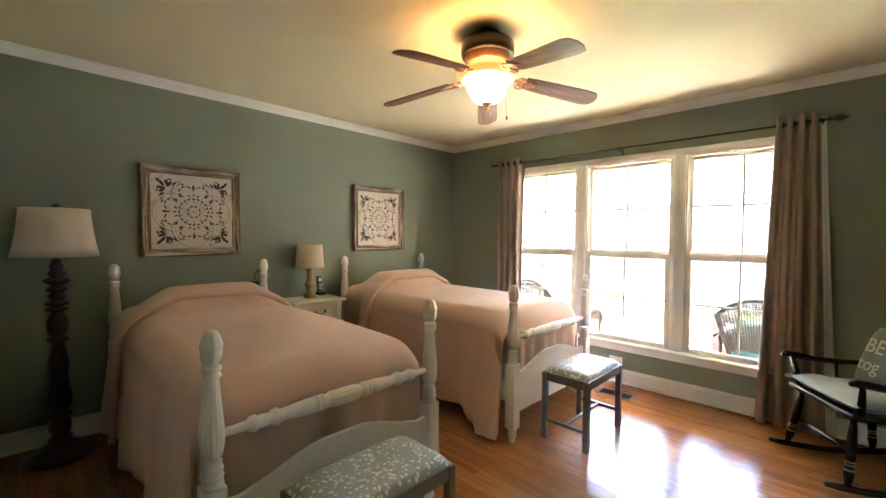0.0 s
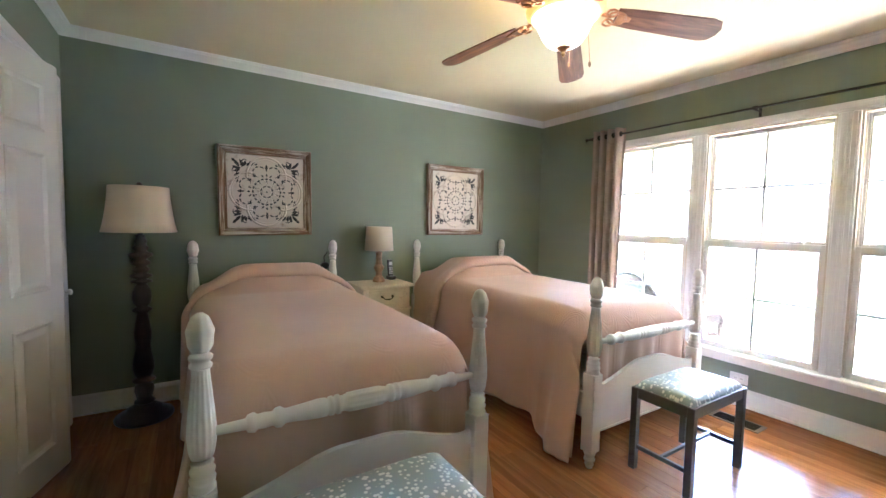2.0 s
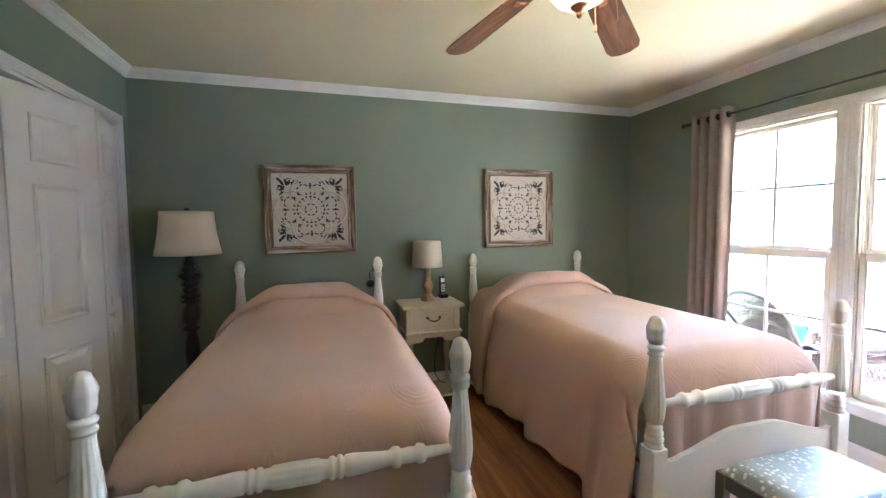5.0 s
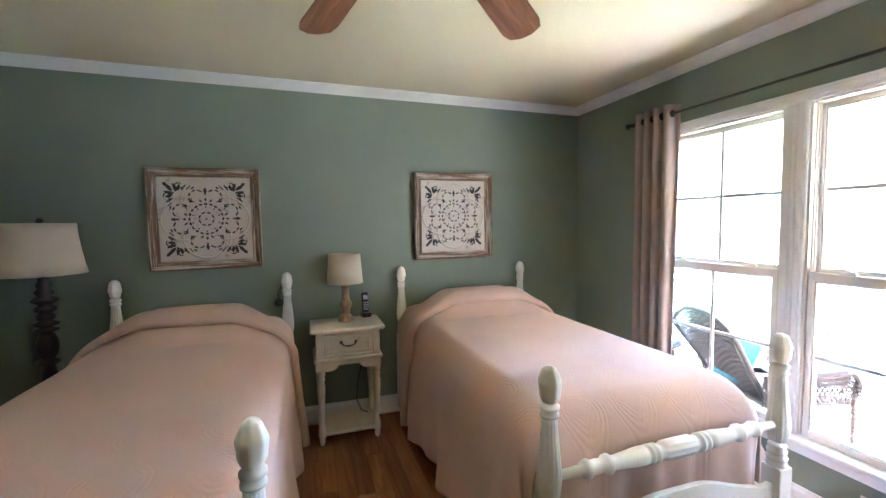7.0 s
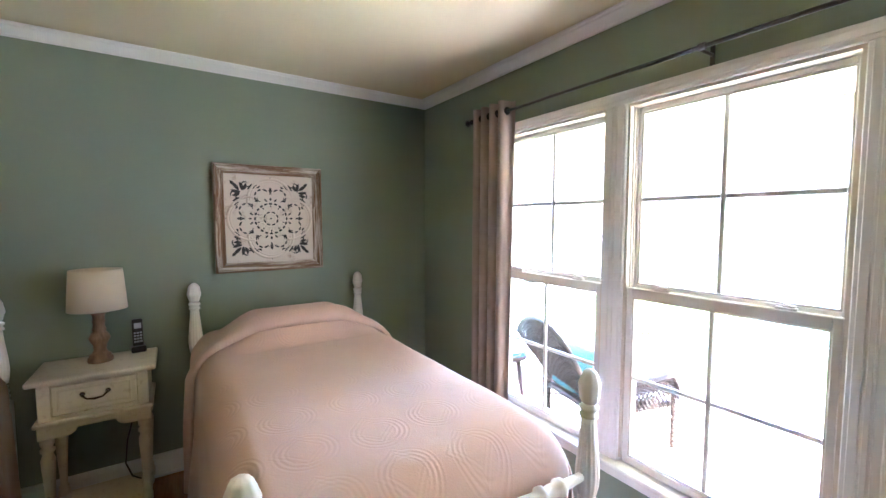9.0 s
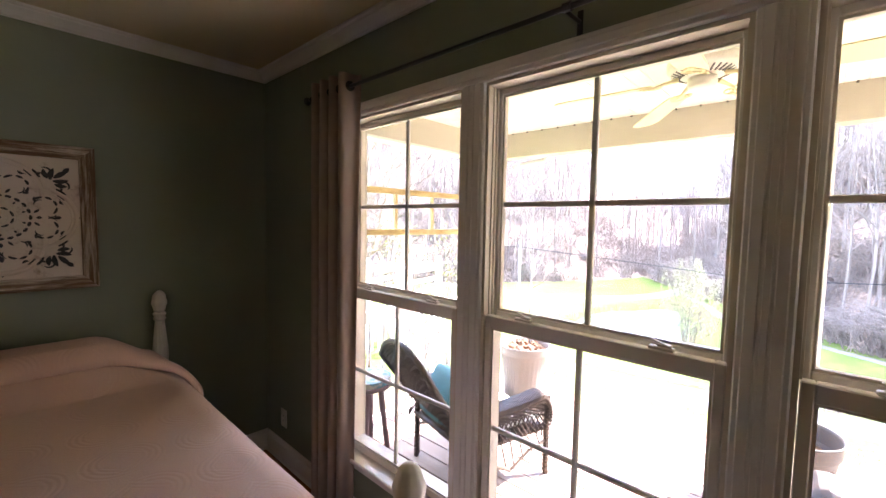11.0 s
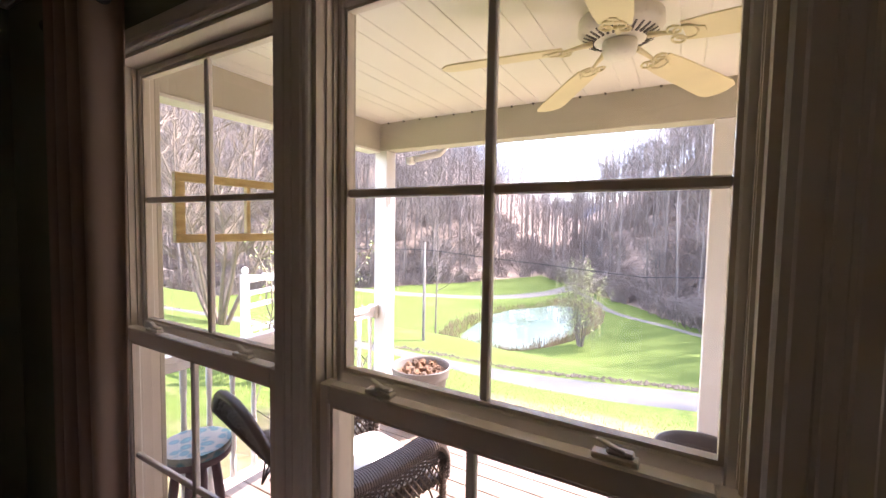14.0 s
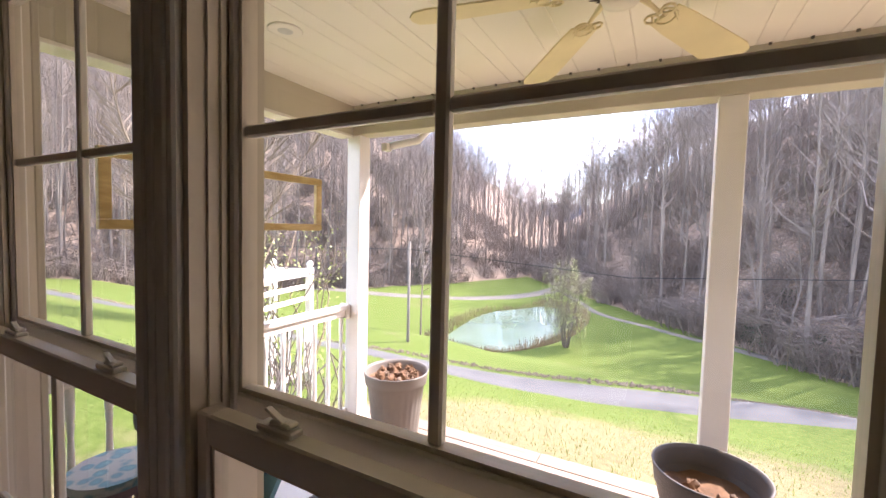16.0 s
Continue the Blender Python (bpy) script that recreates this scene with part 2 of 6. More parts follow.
def whitewash(name, brown, white, cut=0.5, grain=(5, 5, 5)):
    """Brown wood under worn whitewash."""
    m, nt, p = base_material(name, 0.75)
    v = coords(nt, grain)
    f = noise_tex(nt, v, 1.3, 9, 0.74, 0.3)
    c = ramp(nt, f, [(cut - 0.06, white), (cut + 0.07, brown)])
    nt.links.new(c, p.inputs["Base Color"])
    bump(nt, p, f, 0.3, 0.003)
    return m


FRAMEW = whitewash("whitewashed_frame_rail", (0.17, 0.098, 0.055), (0.55, 0.48, 0.39), 0.47, (30, 2.2, 34))
FRAMEV = whitewash("whitewashed_frame_stile", (0.17, 0.098, 0.055), (0.55, 0.48, 0.39), 0.45, (30, 34, 2.2))
PANELW = whitewash("whitewashed_panel", (0.36, 0.28, 0.20), (0.64, 0.57, 0.475), 0.62, (9, 9, 9))
# Near-black that paints in the shade of the carving's holes.
HOLESHADE = paint("dark_cutwork", (0.045, 0.045, 0.05), 0.9, 0.3, 40.0, 0.0)


def glass():
    m = bpy.data.materials.new("window_glass")
    m.use_nodes = True
    nt = m.node_tree
    for n in list(nt.nodes):
        nt.nodes.remove(n)
    out = nt.nodes.new("ShaderNodeOutputMaterial")
    tr = nt.nodes.new("ShaderNodeBsdfTransparent")
    socket(tr, "Color", (0.95, 0.97, 0.96, 1))
    gl = nt.nodes.new("ShaderNodeBsdfGlossy")
    socket(gl, "Roughness", 0.01)
    lw = nt.nodes.new("ShaderNodeLayerWeight")
    socket(lw, "Blend", 0.5)
    gloss = math_node(nt, "ADD", math_node(nt, "MULTIPLY", math_node(nt, "POWER", lw.outputs["Facing"], 4.0), 0.75), 0.045)
    mx = nt.nodes.new("ShaderNodeMixShader")
    nt.links.new(gloss, mx.inputs[0])
    nt.links.new(tr.outputs[0], mx.inputs[1])
    nt.links.new(gl.outputs[0], mx.inputs[2])
    nt.links.new(mx.outputs[0], out.inputs[0])
    return m


GLASS = glass()


def glowing(name, color, strength):
    m, nt, p = base_material(name, 0.4)
    socket(p, "Base Color", (0.85, 0.75, 0.55, 1))
    v = coords(nt)
    c = ramp(nt, noise_tex(nt, v, 6.0, 3), [(0.3, tone(color, 0.85)), (0.7, color)])
    nt.links.new(c, p.inputs["Emission Color"])
    socket(p, "Emission Strength", strength)
    return m


BOWL = glowing("lit_alabaster_glass", (1.0, 0.74, 0.42), 0.10)
AMBER = glowing("amber_glass_rim", (1.0, 0.46, 0.07), 0.0085)


def ground_material():
    """Lawn with dry patches; leaf litter where the woods mask is high."""
    m, nt, p = base_material("lawn_and_leaf_litter", 0.95, 0.0, 0.15)
    v = coords(nt)
    big = noise_tex(nt, v, 0.16, 6, 0.6)
    fine = noise_tex(nt, v, 9.0, 8, 0.75)
    green = ramp(nt, fine, [(0.3, (0.045, 0.078, 0.012)), (0.5, (0.085, 0.122, 0.024)), (0.7, (0.145, 0.165, 0.055))])
    dry = ramp(nt, fine, [(0.3, (0.11, 0.092, 0.042)), (0.7, (0.255, 0.205, 0.122))])
    sep = nt.nodes.new("ShaderNodeVertexColor")
    sep.layer_name = "cover"
    rgb = nt.nodes.new("ShaderNodeSeparateColor")
    nt.links.new(sep.outputs["Color"], rgb.inputs[0])
    dryness = math_node(nt, "ADD", math_node(nt, "MULTIPLY", rgb.outputs[1], 0.60), math_node(nt, "MULTIPLY", big, 0.8))
    patch = ramp(nt, math_node(nt, "ADD", dryness, math_node(nt, "MULTIPLY", math_node(nt, "SUBTRACT", noise_tex(nt, v, 1.7, 6, 0.7), 0.5), 0.9)), [(0.5, (0, 0, 0)), (0.78, (0.85, 0.85, 0.85))])
    lawn = mix(nt, patch, green, dry)
    litter = ramp(nt, noise_tex(nt, v, 2.2, 9, 0.8), [(0.30, (0.10, 0.072, 0.054)), (0.5, (0.25, 0.187, 0.142)), (0.66, (0.46, 0.36, 0.285))])
    edge = ramp(nt, math_node(nt, "ADD", rgb.outputs[0], math_node(nt, "MULTIPLY", math_node(nt, "SUBTRACT", noise_tex(nt, v, 0.9, 5), 0.5), 0.6)), [(0.4, (0, 0, 0)), (0.6, (1, 1, 1))])
    nt.links.new(mix(nt, edge, lawn, litter), p.inputs["Base Color"])
    bump(nt, p, fine, 0.7, 0.05)
    return m


GROUND = ground_material()
ROAD = paint("grey_asphalt_drive", (0.075, 0.074, 0.074), 0.9, 0.12, 0.8, 0.5, 40.0)
GRAVEL = paint("pale_gravel", (0.125, 0.115, 0.10), 0.95, 0.15, 1.0, 0.6, 30.0)
STONES = paint("brown_edge_stones", (0.17, 0.13, 0.10), 0.95, 0.35, 6.0, 0.6, 30.0)
BARK = paint("grey_bark", (0.19, 0.155, 0.132), 0.95, 0.3, 1.5, 0.5, 12.0)
BARKR = paint("far_twig_bark", (0.200, 0.168, 0.145), 0.95, 0.45, 0.25, 0.3, 6.0)
BARKT = paint("tan_smooth_bark", (0.187, 0.143, 0.099), 0.8, 0.2, 5.0, 0.3, 30.0)
LEAFG = paint("spring_leaf", (0.31, 0.36, 0.10), 0.7, 0.3, 2.0, 0.0)
EVERG = paint("evergreen_leaf", (0.030, 0.055, 0.018), 0.8, 0.3, 1.0, 0.0)
REED = paint("dry_reed", (0.30, 0.22, 0.13), 0.95, 0.25, 3.0, 0.0)
# Blue base colour stands in for distance haze over the woods.
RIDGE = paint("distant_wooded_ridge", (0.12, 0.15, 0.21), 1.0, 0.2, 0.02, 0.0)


def water_material():
    m, nt, p = base_material("pond_water", 0.04, 0.0, 0.5)
    v = coords(nt)
    c = ramp(nt, noise_tex(nt, v, 0.35, 4), [(0.3, (0.10, 0.15, 0.09)), (0.7, (0.16, 0.22, 0.17))])
    nt.links.new(c, p.inputs["Base Color"])
    bump(nt, p, noise_tex(nt, v, 3.0, 3), 0.06, 0.02)
    return m


WATER = water_material()
WICKER = paint("brown_wicker", (0.055, 0.034, 0.022), 0.55, 0.3, 20.0, 0.2, 90.0)


def mosaic():
    m, nt, p = base_material("blue_mosaic", 0.3)
    v = coords(nt)
    vo = nt.nodes.new("ShaderNodeTexVoronoi")
    socket(vo, "Scale", 22.0)
    nt.links.new(v, vo.inputs["Vector"])
    c = ramp(nt, vo.outputs["Distance"], [(0.0, (0.18, 0.40, 0.42)), (0.4, (0.10, 0.26, 0.30)), (0.6, (0.45, 0.42, 0.36))])
    nt.links.new(c, p.inputs["Base Color"])
    return m


MOSAIC = mosaic()
PURPLE = paint("faded_purple_paint", (0.20, 0.12, 0.13), 0.6, 0.15, 8.0, 0.1)


# ---- mesh helpers ----
def part(name, bm, material, parent=None, label="", smooth=False, m=None):
    """Links a bmesh as one mesh object under a thing or a part."""
    me = bpy.data.meshes.new(name)
    bmesh.ops.recalc_face_normals(bm, faces=bm.faces[:])
    if smooth:
        for f in bm.faces:
            f.smooth = True
    bm.to_mesh(me)
    bm.free()
    me.materials.append(material)
    ob = new(name, me)
    if parent:
        ob.parent = parent
    if m is not None:
        ob.matrix_basis = m
    if label:
        ob["label"] = label
    return ob


def like(ob, parent, m=None):
    """Another object on the same mesh."""
    o = new(ob.name.split(".")[0], ob.data)
    o.parent = parent
    if m is not None:
        o.matrix_basis = m
    if "label" in ob:
        o["label"] = ob["label"]
    return o


def thing(name, label, category, x=0, y=0, z=0, rz=0, group="", kind=""):
    e = tagged(new(name), label, category, group, kind)
    e.empty_display_size = 0.1
    e.matrix_basis = pose(x, y, z, 0, 0, rz)
    return e


def setting(name, bm, material, label="", smooth=False):
    return tagged(part(name, bm, material, smooth=smooth), label, "", "", "structure")


def box(bm, x0, x1, y0, y1, z0, z1, r=0.0, seg=1, m=None):
    vs = [bm.verts.new((x, y, z)) for x in (x0, x1) for y in (y0, y1) for z in (z0, z1)]
    fs = [bm.faces.new([vs[i] for i in q]) for q in ((0, 1, 3, 2), (4, 6, 7, 5), (0, 4, 5, 1), (2, 3, 7, 6), (0, 2, 6, 4), (1, 5, 7, 3))]
    if m is not None:
        for v in vs:
            v.co = m @ v.co
    if r:
        es = list({e for f in fs for e in f.edges})
        bmesh.ops.bevel(bm, geom=es, offset=r, segments=seg, profile=0.5, affect="EDGES")
    return bm


def B(*a, **k):
    return box(bmesh.new(), *a, **k)


def lathe(bm, prof, n=20, m=None, flute=None, egg=None):
    """Turns (radius, height) pairs round z. flute: (low, high, count, depth)."""
    rings = []
    for r, z in prof:
        ring = []
        for i in range(n):
            a = 2 * math.pi * i / n
            k = r
            if flute and flute[0] <= z <= flute[1]:
                k = r * (1 - flute[3] * (0.5 + 0.5 * math.cos(flute[2] * a)))
            if egg and egg[0] <= z <= egg[1]:
                k = r * (1 + 0.085 * math.cos(4 * a + 70 * z) * math.cos(4 * a - 70 * z))
            v = Vector((k * math.cos(a), k * math.sin(a), z))
            ring.append(bm.verts.new(m @ v if m is not None else v))
        rings.append(ring)
    for a, b in zip(rings, rings[1:]):
        for i in range(n):
            bm.faces.new((a[i], a[(i + 1) % n], b[(i + 1) % n], b[i]))
    bm.faces.new(rings[0][::-1])
    bm.faces.new(rings[-1])
    return bm


def tube(bm, pts, r, n=8):
    """A round bar along points; r may be a list."""
    pts = [Vector(p) for p in pts]
    rs = r if isinstance(r, (list, tuple)) else [r] * len(pts)
    rings = []
    side = None
    for i, p in enumerate(pts):
        d = (pts[min(i + 1, len(pts) - 1)] - pts[max(i - 1, 0)]).normalized()
        if side is None:
            side = d.cross(Vector((0, 0, 1)) if abs(d.z) < 0.9 else Vector((1, 0, 0))).normalized()
        side = (side - d * side.dot(d)).normalized()
        up = d.cross(side)
        rings.append([bm.verts.new(p + (side * math.cos(2 * math.pi * k / n) + up * math.sin(2 * math.pi * k / n)) * rs[i]) for k in range(n)])
    for a, b in zip(rings, rings[1:]):
        for i in range(n):
            bm.faces.new((a[i], a[(i + 1) % n], b[(i + 1) % n], b[i]))
    bm.faces.new(rings[0][::-1])
    bm.faces.new(rings[-1])
    return bm


def prism(bm, outline, h0, h1, m=None):
    """Extrudes a flat outline (x, y) from h0 to h1 along z."""
    lo = [bm.verts.new((x, y, h0)) for x, y in outline]
    hi = [bm.verts.new((x, y, h1)) for x, y in outline]
    n = len(outline)
    bm.faces.new(lo[::-1])
    bm.faces.new(hi)
    for i in range(n):
        bm.faces.new((lo[i], lo[(i + 1) % n], hi[(i + 1) % n], hi[i]))
    if m is not None:
        for v in lo + hi:
            v.co = m @ v.co
    return bm


def surface(bm, fn, nu, nv, keep=None):
    """A grid of fn(u, v), u and v from 0 to 1."""
    g = [[bm.verts.new(fn(i / nu, j / nv)) for j in range(nv + 1)] for i in range(nu + 1)]
    for i in range(nu):
        for j in range(nv):
            if keep is None or keep((i + 0.5) / nu, (j + 0.5) / nv):
                bm.faces.new((g[i][j], g[i + 1][j], g[i + 1][j + 1], g[i][j + 1]))
    bmesh.ops.delete(bm, geom=[v for v in bm.verts if not v.link_faces], context="VERTS")
    return bm


def thicken(ob, t, offset=0.0):
    s = ob.modifiers.new("thickness", "SOLIDIFY")
    s.thickness, s.offset = t, offset
    return ob


def smoothstep(a, b, x):
    t = max(0.0, min(1.0, (x - a) / (b - a)))
    return t * t * (3 - 2 * t)


# ---- the room ----
XW, XE, YS, YN, H = -3.50, 0.95, -0.185, 3.93, 2.462
WIN_L, WIN_R, WIN_B, WIN_T = -2.581, -0.099, 0.385, 2.035
CL_L, CL_R, CL_T = -3.335, -1.42, 2.065

setting("floor_base", B(XW - 0.15, XE + 0.15, YS - 0.15, YN + 0.15, -0.12, -0.012), DARKGAP, "subfloor under the laminate")
setting("ceiling", B(XW - 0.15, XE + 0.15, YS - 0.15, YN + 0.15, H, H + 0.12), CEIL, "smooth cream painted ceiling")
setting("wall_west", B(XW - 0.15, XW, YS - 0.15, YN + 0.15, -0.012, H), WALL, "sage green painted wall behind the beds")
setting("wall_east", B(XE, XE + 0.15, YS - 0.15, YN + 0.15, -0.012, H), WALL, "sage green painted wall")
bm = bmesh.new()
box(bm, XW, WIN_L, YN, YN + 0.105, -0.012, H)
box(bm, WIN_R, XE, YN, YN + 0.105, -0.012, H)
box(bm, WIN_L, WIN_R, YN, YN + 0.105, -0.012, WIN_B)
box(bm, WIN_L, WIN_R, YN, YN + 0.105, WIN_T, H)
setting("wall_north", bm, WALL, "sage green wall with a triple window opening")
bm = bmesh.new()
box(bm, XW, CL_L, YS - 0.12, YS, -0.012, H)
box(bm, CL_R, XE, YS - 0.12, YS, -0.012, H)
box(bm, CL_L, CL_R, YS - 0.12, YS, CL_T, H)
setting("wall_south", bm, WALL, "sage green wall with a closet opening")
bm = bmesh.new()
box(bm, CL_L - 0.1, CL_L - 0.02, YS - 0.8, YS - 0.12, -0.012, 2.4)
box(bm, CL_R + 0.02, CL_R + 0.1, YS - 0.8, YS - 0.12, -0.012, 2.4)
box(bm, CL_L - 0.02, CL_R + 0.02, YS - 0.8, YS - 0.72, -0.012, 2.4)
box(bm, CL_L - 0.02, CL_R + 0.02, YS - 0.72, YS - 0.12, 2.3, 2.4)
setting("closet_interior", bm, WALL, "dim closet interior walls")
# Closet dimness is painted into this floor sheet as near-black.
setting("closet_floor", B(CL_L - 0.02, CL_R + 0.02, YS - 0.72, YS - 0.15, -0.1, -0.002), DARKGAP, "closet floor sheet coloured near-black for the shade inside")


def ring_moulding(prof):
    """A moulding swept round the room; prof: (off the wall, height)."""
    bm = bmesh.new()
    loops = []
    for d, z in prof:
        loops.append([bm.verts.new(c) for c in ((XW + d, YS + d, z), (XE - d, YS + d, z), (XE - d, YN - d, z), (XW + d, YN - d, z))])
    for a, b in zip(loops, loops[1:]):
        for i in range(4):
            bm.faces.new((a[i], a[(i + 1) % 4], b[(i + 1) % 4], b[i]))
    return bm


setting("crown_moulding", ring_moulding([(0.0, H - 0.0570), (0.010, H - 0.0570), (0.012, H - 0.0502), (0.018, H - 0.0471), (0.024, H - 0.0395), (0.034, H - 0.0304), (0.046, H - 0.0228), (0.052, H - 0.0198), (0.054, H - 0.0137), (0.064, H - 0.0091), (0.068, H - 0.0008), (0.0, H - 0.0008)]), TRIM, "white crown moulding")


def run_moulding(bm, a, b, inward, prof):
    """A straight moulding from a to b along a wall."""
    a, b, n = Vector((*a, 0)), Vector((*b, 0)), Vector((*inward, 0))
    la = [bm.verts.new(a + n * d + Vector((0, 0, z))) for d, z in prof]
    lb = [bm.verts.new(b + n * d + Vector((0, 0, z))) for d, z in prof]
    k = len(prof)
    for i in range(k):
        bm.faces.new((la[i], la[(i + 1) % k], lb[(i + 1) % k], lb[i]))
    bm.faces.new(la)
    bm.faces.new(lb[::-1])
    return bm


BASE = [(0.0, 0.0), (0.024, 0.0), (0.024, 0.008), (0.019, 0.017), (0.014, 0.019), (0.014, 0.105), (0.010, 0.115), (0.007, 0.122), (0.005, 0.132), (0.0, 0.133)]
setting("baseboard_west", run_moulding(bmesh.new(), (XW, YS + 0.0), (XW, YN), (1, 0), BASE), TRIM, "white baseboard")
setting("baseboard_north", run_moulding(bmesh.new(), (XW + 0.025, YN), (XE - 0.025, YN), (0, -1), BASE), TRIM, "white baseboard")
setting("baseboard_east", run_moulding(bmesh.new(), (XE, YS), (XE, YN), (-1, 0), BASE), TRIM, "white baseboard")
setting("baseboard_south", run_moulding(bmesh.new(), (CL_R + 0.06, YS), (XE - 0.025, YS), (0, 1), BASE), TRIM, "white baseboard")

# closet casing
bm = bmesh.new()
for x0, x1 in ((CL_L - 0.057, CL_L), (CL_R, CL_R + 0.057)):
    box(bm, x0, x1, YS + 0.001, YS + 0.018, 0, CL_T, 0.004)
    box(bm, x0 + 0.012, x1 - 0.012, YS + 0.016, YS + 0.022, 0, CL_T + 0.012, 0.003)
box(bm, CL_L - 0.057, CL_R + 0.057, YS + 0.001, YS + 0.018, CL_T, CL_T + 0.057, 0.004)
box(bm, CL_L - 0.045, CL_R + 0.045, YS + 0.016, YS + 0.022, CL_T + 0.012, CL_T + 0.045, 0.003)
box(bm, CL_L - 0.001, CL_L + 0.016, YS - 0.12, YS + 0.004, 0, CL_T)
box(bm, CL_R - 0.016, CL_R + 0.001, YS - 0.12, YS + 0.004, 0, CL_T)
box(bm, CL_L + 0.016, CL_R - 0.016, YS - 0.12, YS + 0.004, CL_T - 0.016, CL_T + 0.001)
setting("closet_trim", bm, TRIM, "white closet door casing")


def bifold_leaf(door, p, q, knob=False):
    """One leaf of a bifold door from p to q on the plan, with three raised panels."""
    p, q = Vector(p), Vector(q)
    w = (q - p).length
    ang = math.degrees(math.atan2(q.y - p.y, q.x - p.x))
    m = pose(p.x, p.y, 0.012, 0, 0, ang)
    leaf = part("leaf", B(0.002, w - 0.002, -0.014, 0.014, 0, 2.02, 0.003), DOORW, door, m=m)
    panel = None
    for z0, z1 in ((0.16, 0.78), (0.93, 1.58), (1.68, 1.90)):
        for s in (1, -1):
            b = bmesh.new()
            x0, x1 = 0.11, w - 0.11
            y = 0.014 * s
            outer = [(x0, z0), (x1, z0), (x1, z1), (x0, z1)]
            rings = []
            for inset, dy in ((0.0, 0.0), (0.006, 0.005), (0.014, 0.001), (0.022, -0.004), (0.05, 0.004), (0.055, 0.004)):
                ring = []
                for (x, z), sx, sz in zip(outer, (1, -1, -1, 1), (1, 1, -1, -1)):
                    ring.append(b.verts.new((x + sx * inset, y + s * (dy + 0.0045), z + sz * inset)))
                rings.append(ring)
            for a, c in zip(rings, rings[1:]):
                for i in range(4):
                    b.faces.new((a[i], a[(i + 1) % 4], c[(i + 1) % 4], c[i]))
            b.faces.new(rings[-1])
            base = [b.verts.new((v.co.x, y - s * 0.002, v.co.z)) for v in rings[0]]
            for i in range(4):
                b.faces.new((base[i], base[(i + 1) % 4], rings[0][(i + 1) % 4], rings[0][i]))
            part("panel", b, DOORW, leaf)
    if knob:
        b = lathe(bmesh.new(), [(0.006, 0.0), (0.006, 0.012), (0.013, 0.016), (0.016, 0.024), (0.013, 0.031), (0.005, 0.034)], 14, pose(w - 0.05 if knob > 0 else 0.05, 0.014, 0.89, -90, 0, 0))
        part("knob", b, PLASTW, leaf, "round white knob", True)


door = thing("closet_door", "white bifold closet door, pushed partly open", "door", kind="structure")
bifold_leaf(door, (-3.316, -0.215), (-2.832, -0.085), knob=1)
bifold_leaf(door, (-2.828, -0.085), (-2.378, -0.222))
door = thing("closet_door", "white bifold closet door, folded slightly outward", "door", kind="structure")
bifold_leaf(door, (-1.905, -0.14), (-2.366, -0.222))
bifold_leaf(door, (-1.440, -0.222), (-1.901, -0.14))

# window casing, sill and apron
bm = bmesh.new()
CY = YN - 0.02
for x0, x1 in ((WIN_L - 0.06, WIN_L), (WIN_R, WIN_R + 0.06)):
    box(bm, x0, x1, CY, YN - 0.001, WIN_B, WIN_T + 0.06, 0.004)
    box(bm, x0 + 0.014, x1 - 0.014, CY - 0.006, CY + 0.002, WIN_B, WIN_T + 0.046, 0.003)
box(bm, WIN_L + 0.001, WIN_R - 0.001, CY, YN - 0.001, WIN_T, WIN_T + 0.06, 0.004)
box(bm, WIN_L + 0.001, WIN_R - 0.001, CY - 0.006, CY + 0.002, WIN_T + 0.016, WIN_T + 0.044, 0.003)
setting("window_trim", bm, TRIM, "white window casing")
bm = bmesh.new()
box(bm, WIN_L - 0.09, WIN_R + 0.09, YN - 0.065, YN + 0.03, WIN_B - 0.022, WIN_B + 0.002, 0.007, 2)
setting("window_stool", bm, TRIM, "white window stool")
bm = bmesh.new()
box(bm, WIN_L - 0.06, WIN_R + 0.06, YN - 0.018, YN - 0.001, WIN_B - 0.085, WIN_B - 0.022, 0.004)
setting("window_apron", bm, TRIM, "white apron under the window stool")

PITCH, OPEN = 0.863, 0.756
CENTRES = (-2.203, -1.340, -0.477)
BAR_OFF = (0.0, -0.012, 0.0)
for cx in (-1.7715, -0.9085):
    bm = bmesh.new()
    box(bm, cx - 0.0535, cx + 0.0535, CY + 0.002, YN + 0.104, WIN_B, WIN_T, 0.004)
    box(bm, cx - 0.040, cx - 0.014, CY - 0.003, CY + 0.004, WIN_B, WIN_T, 0.003)
    box(bm, cx + 0.014, cx + 0.040, CY - 0.003, CY + 0.004, WIN_B, WIN_T, 0.003)
    box(bm, cx - 0.008, cx + 0.008, CY - 0.002, CY + 0.004, WIN_B, WIN_T, 0.002)
    setting("window_mullion", bm, TRIM, "white fluted mullion between windows")


def latch(parent, x, y, z):
    base = part("latch", B(x - 0.032, x + 0.032, y - 0.011, y + 0.011, z, z + 0.009, 0.002), VINYL, parent)
    part("catch", B(x - 0.012, x + 0.026, y - 0.008, y + 0.010, z + 0.009, z + 0.017, 0.003), VINYL, base)
    part("lever", B(-0.024, 0.018, -0.005, 0.006, 0, 0.005, 0.002, m=pose(x - 0.004, y - 0.001, z + 0.017, 0, 14, -8)), PLASTW, base, "white cam lever")


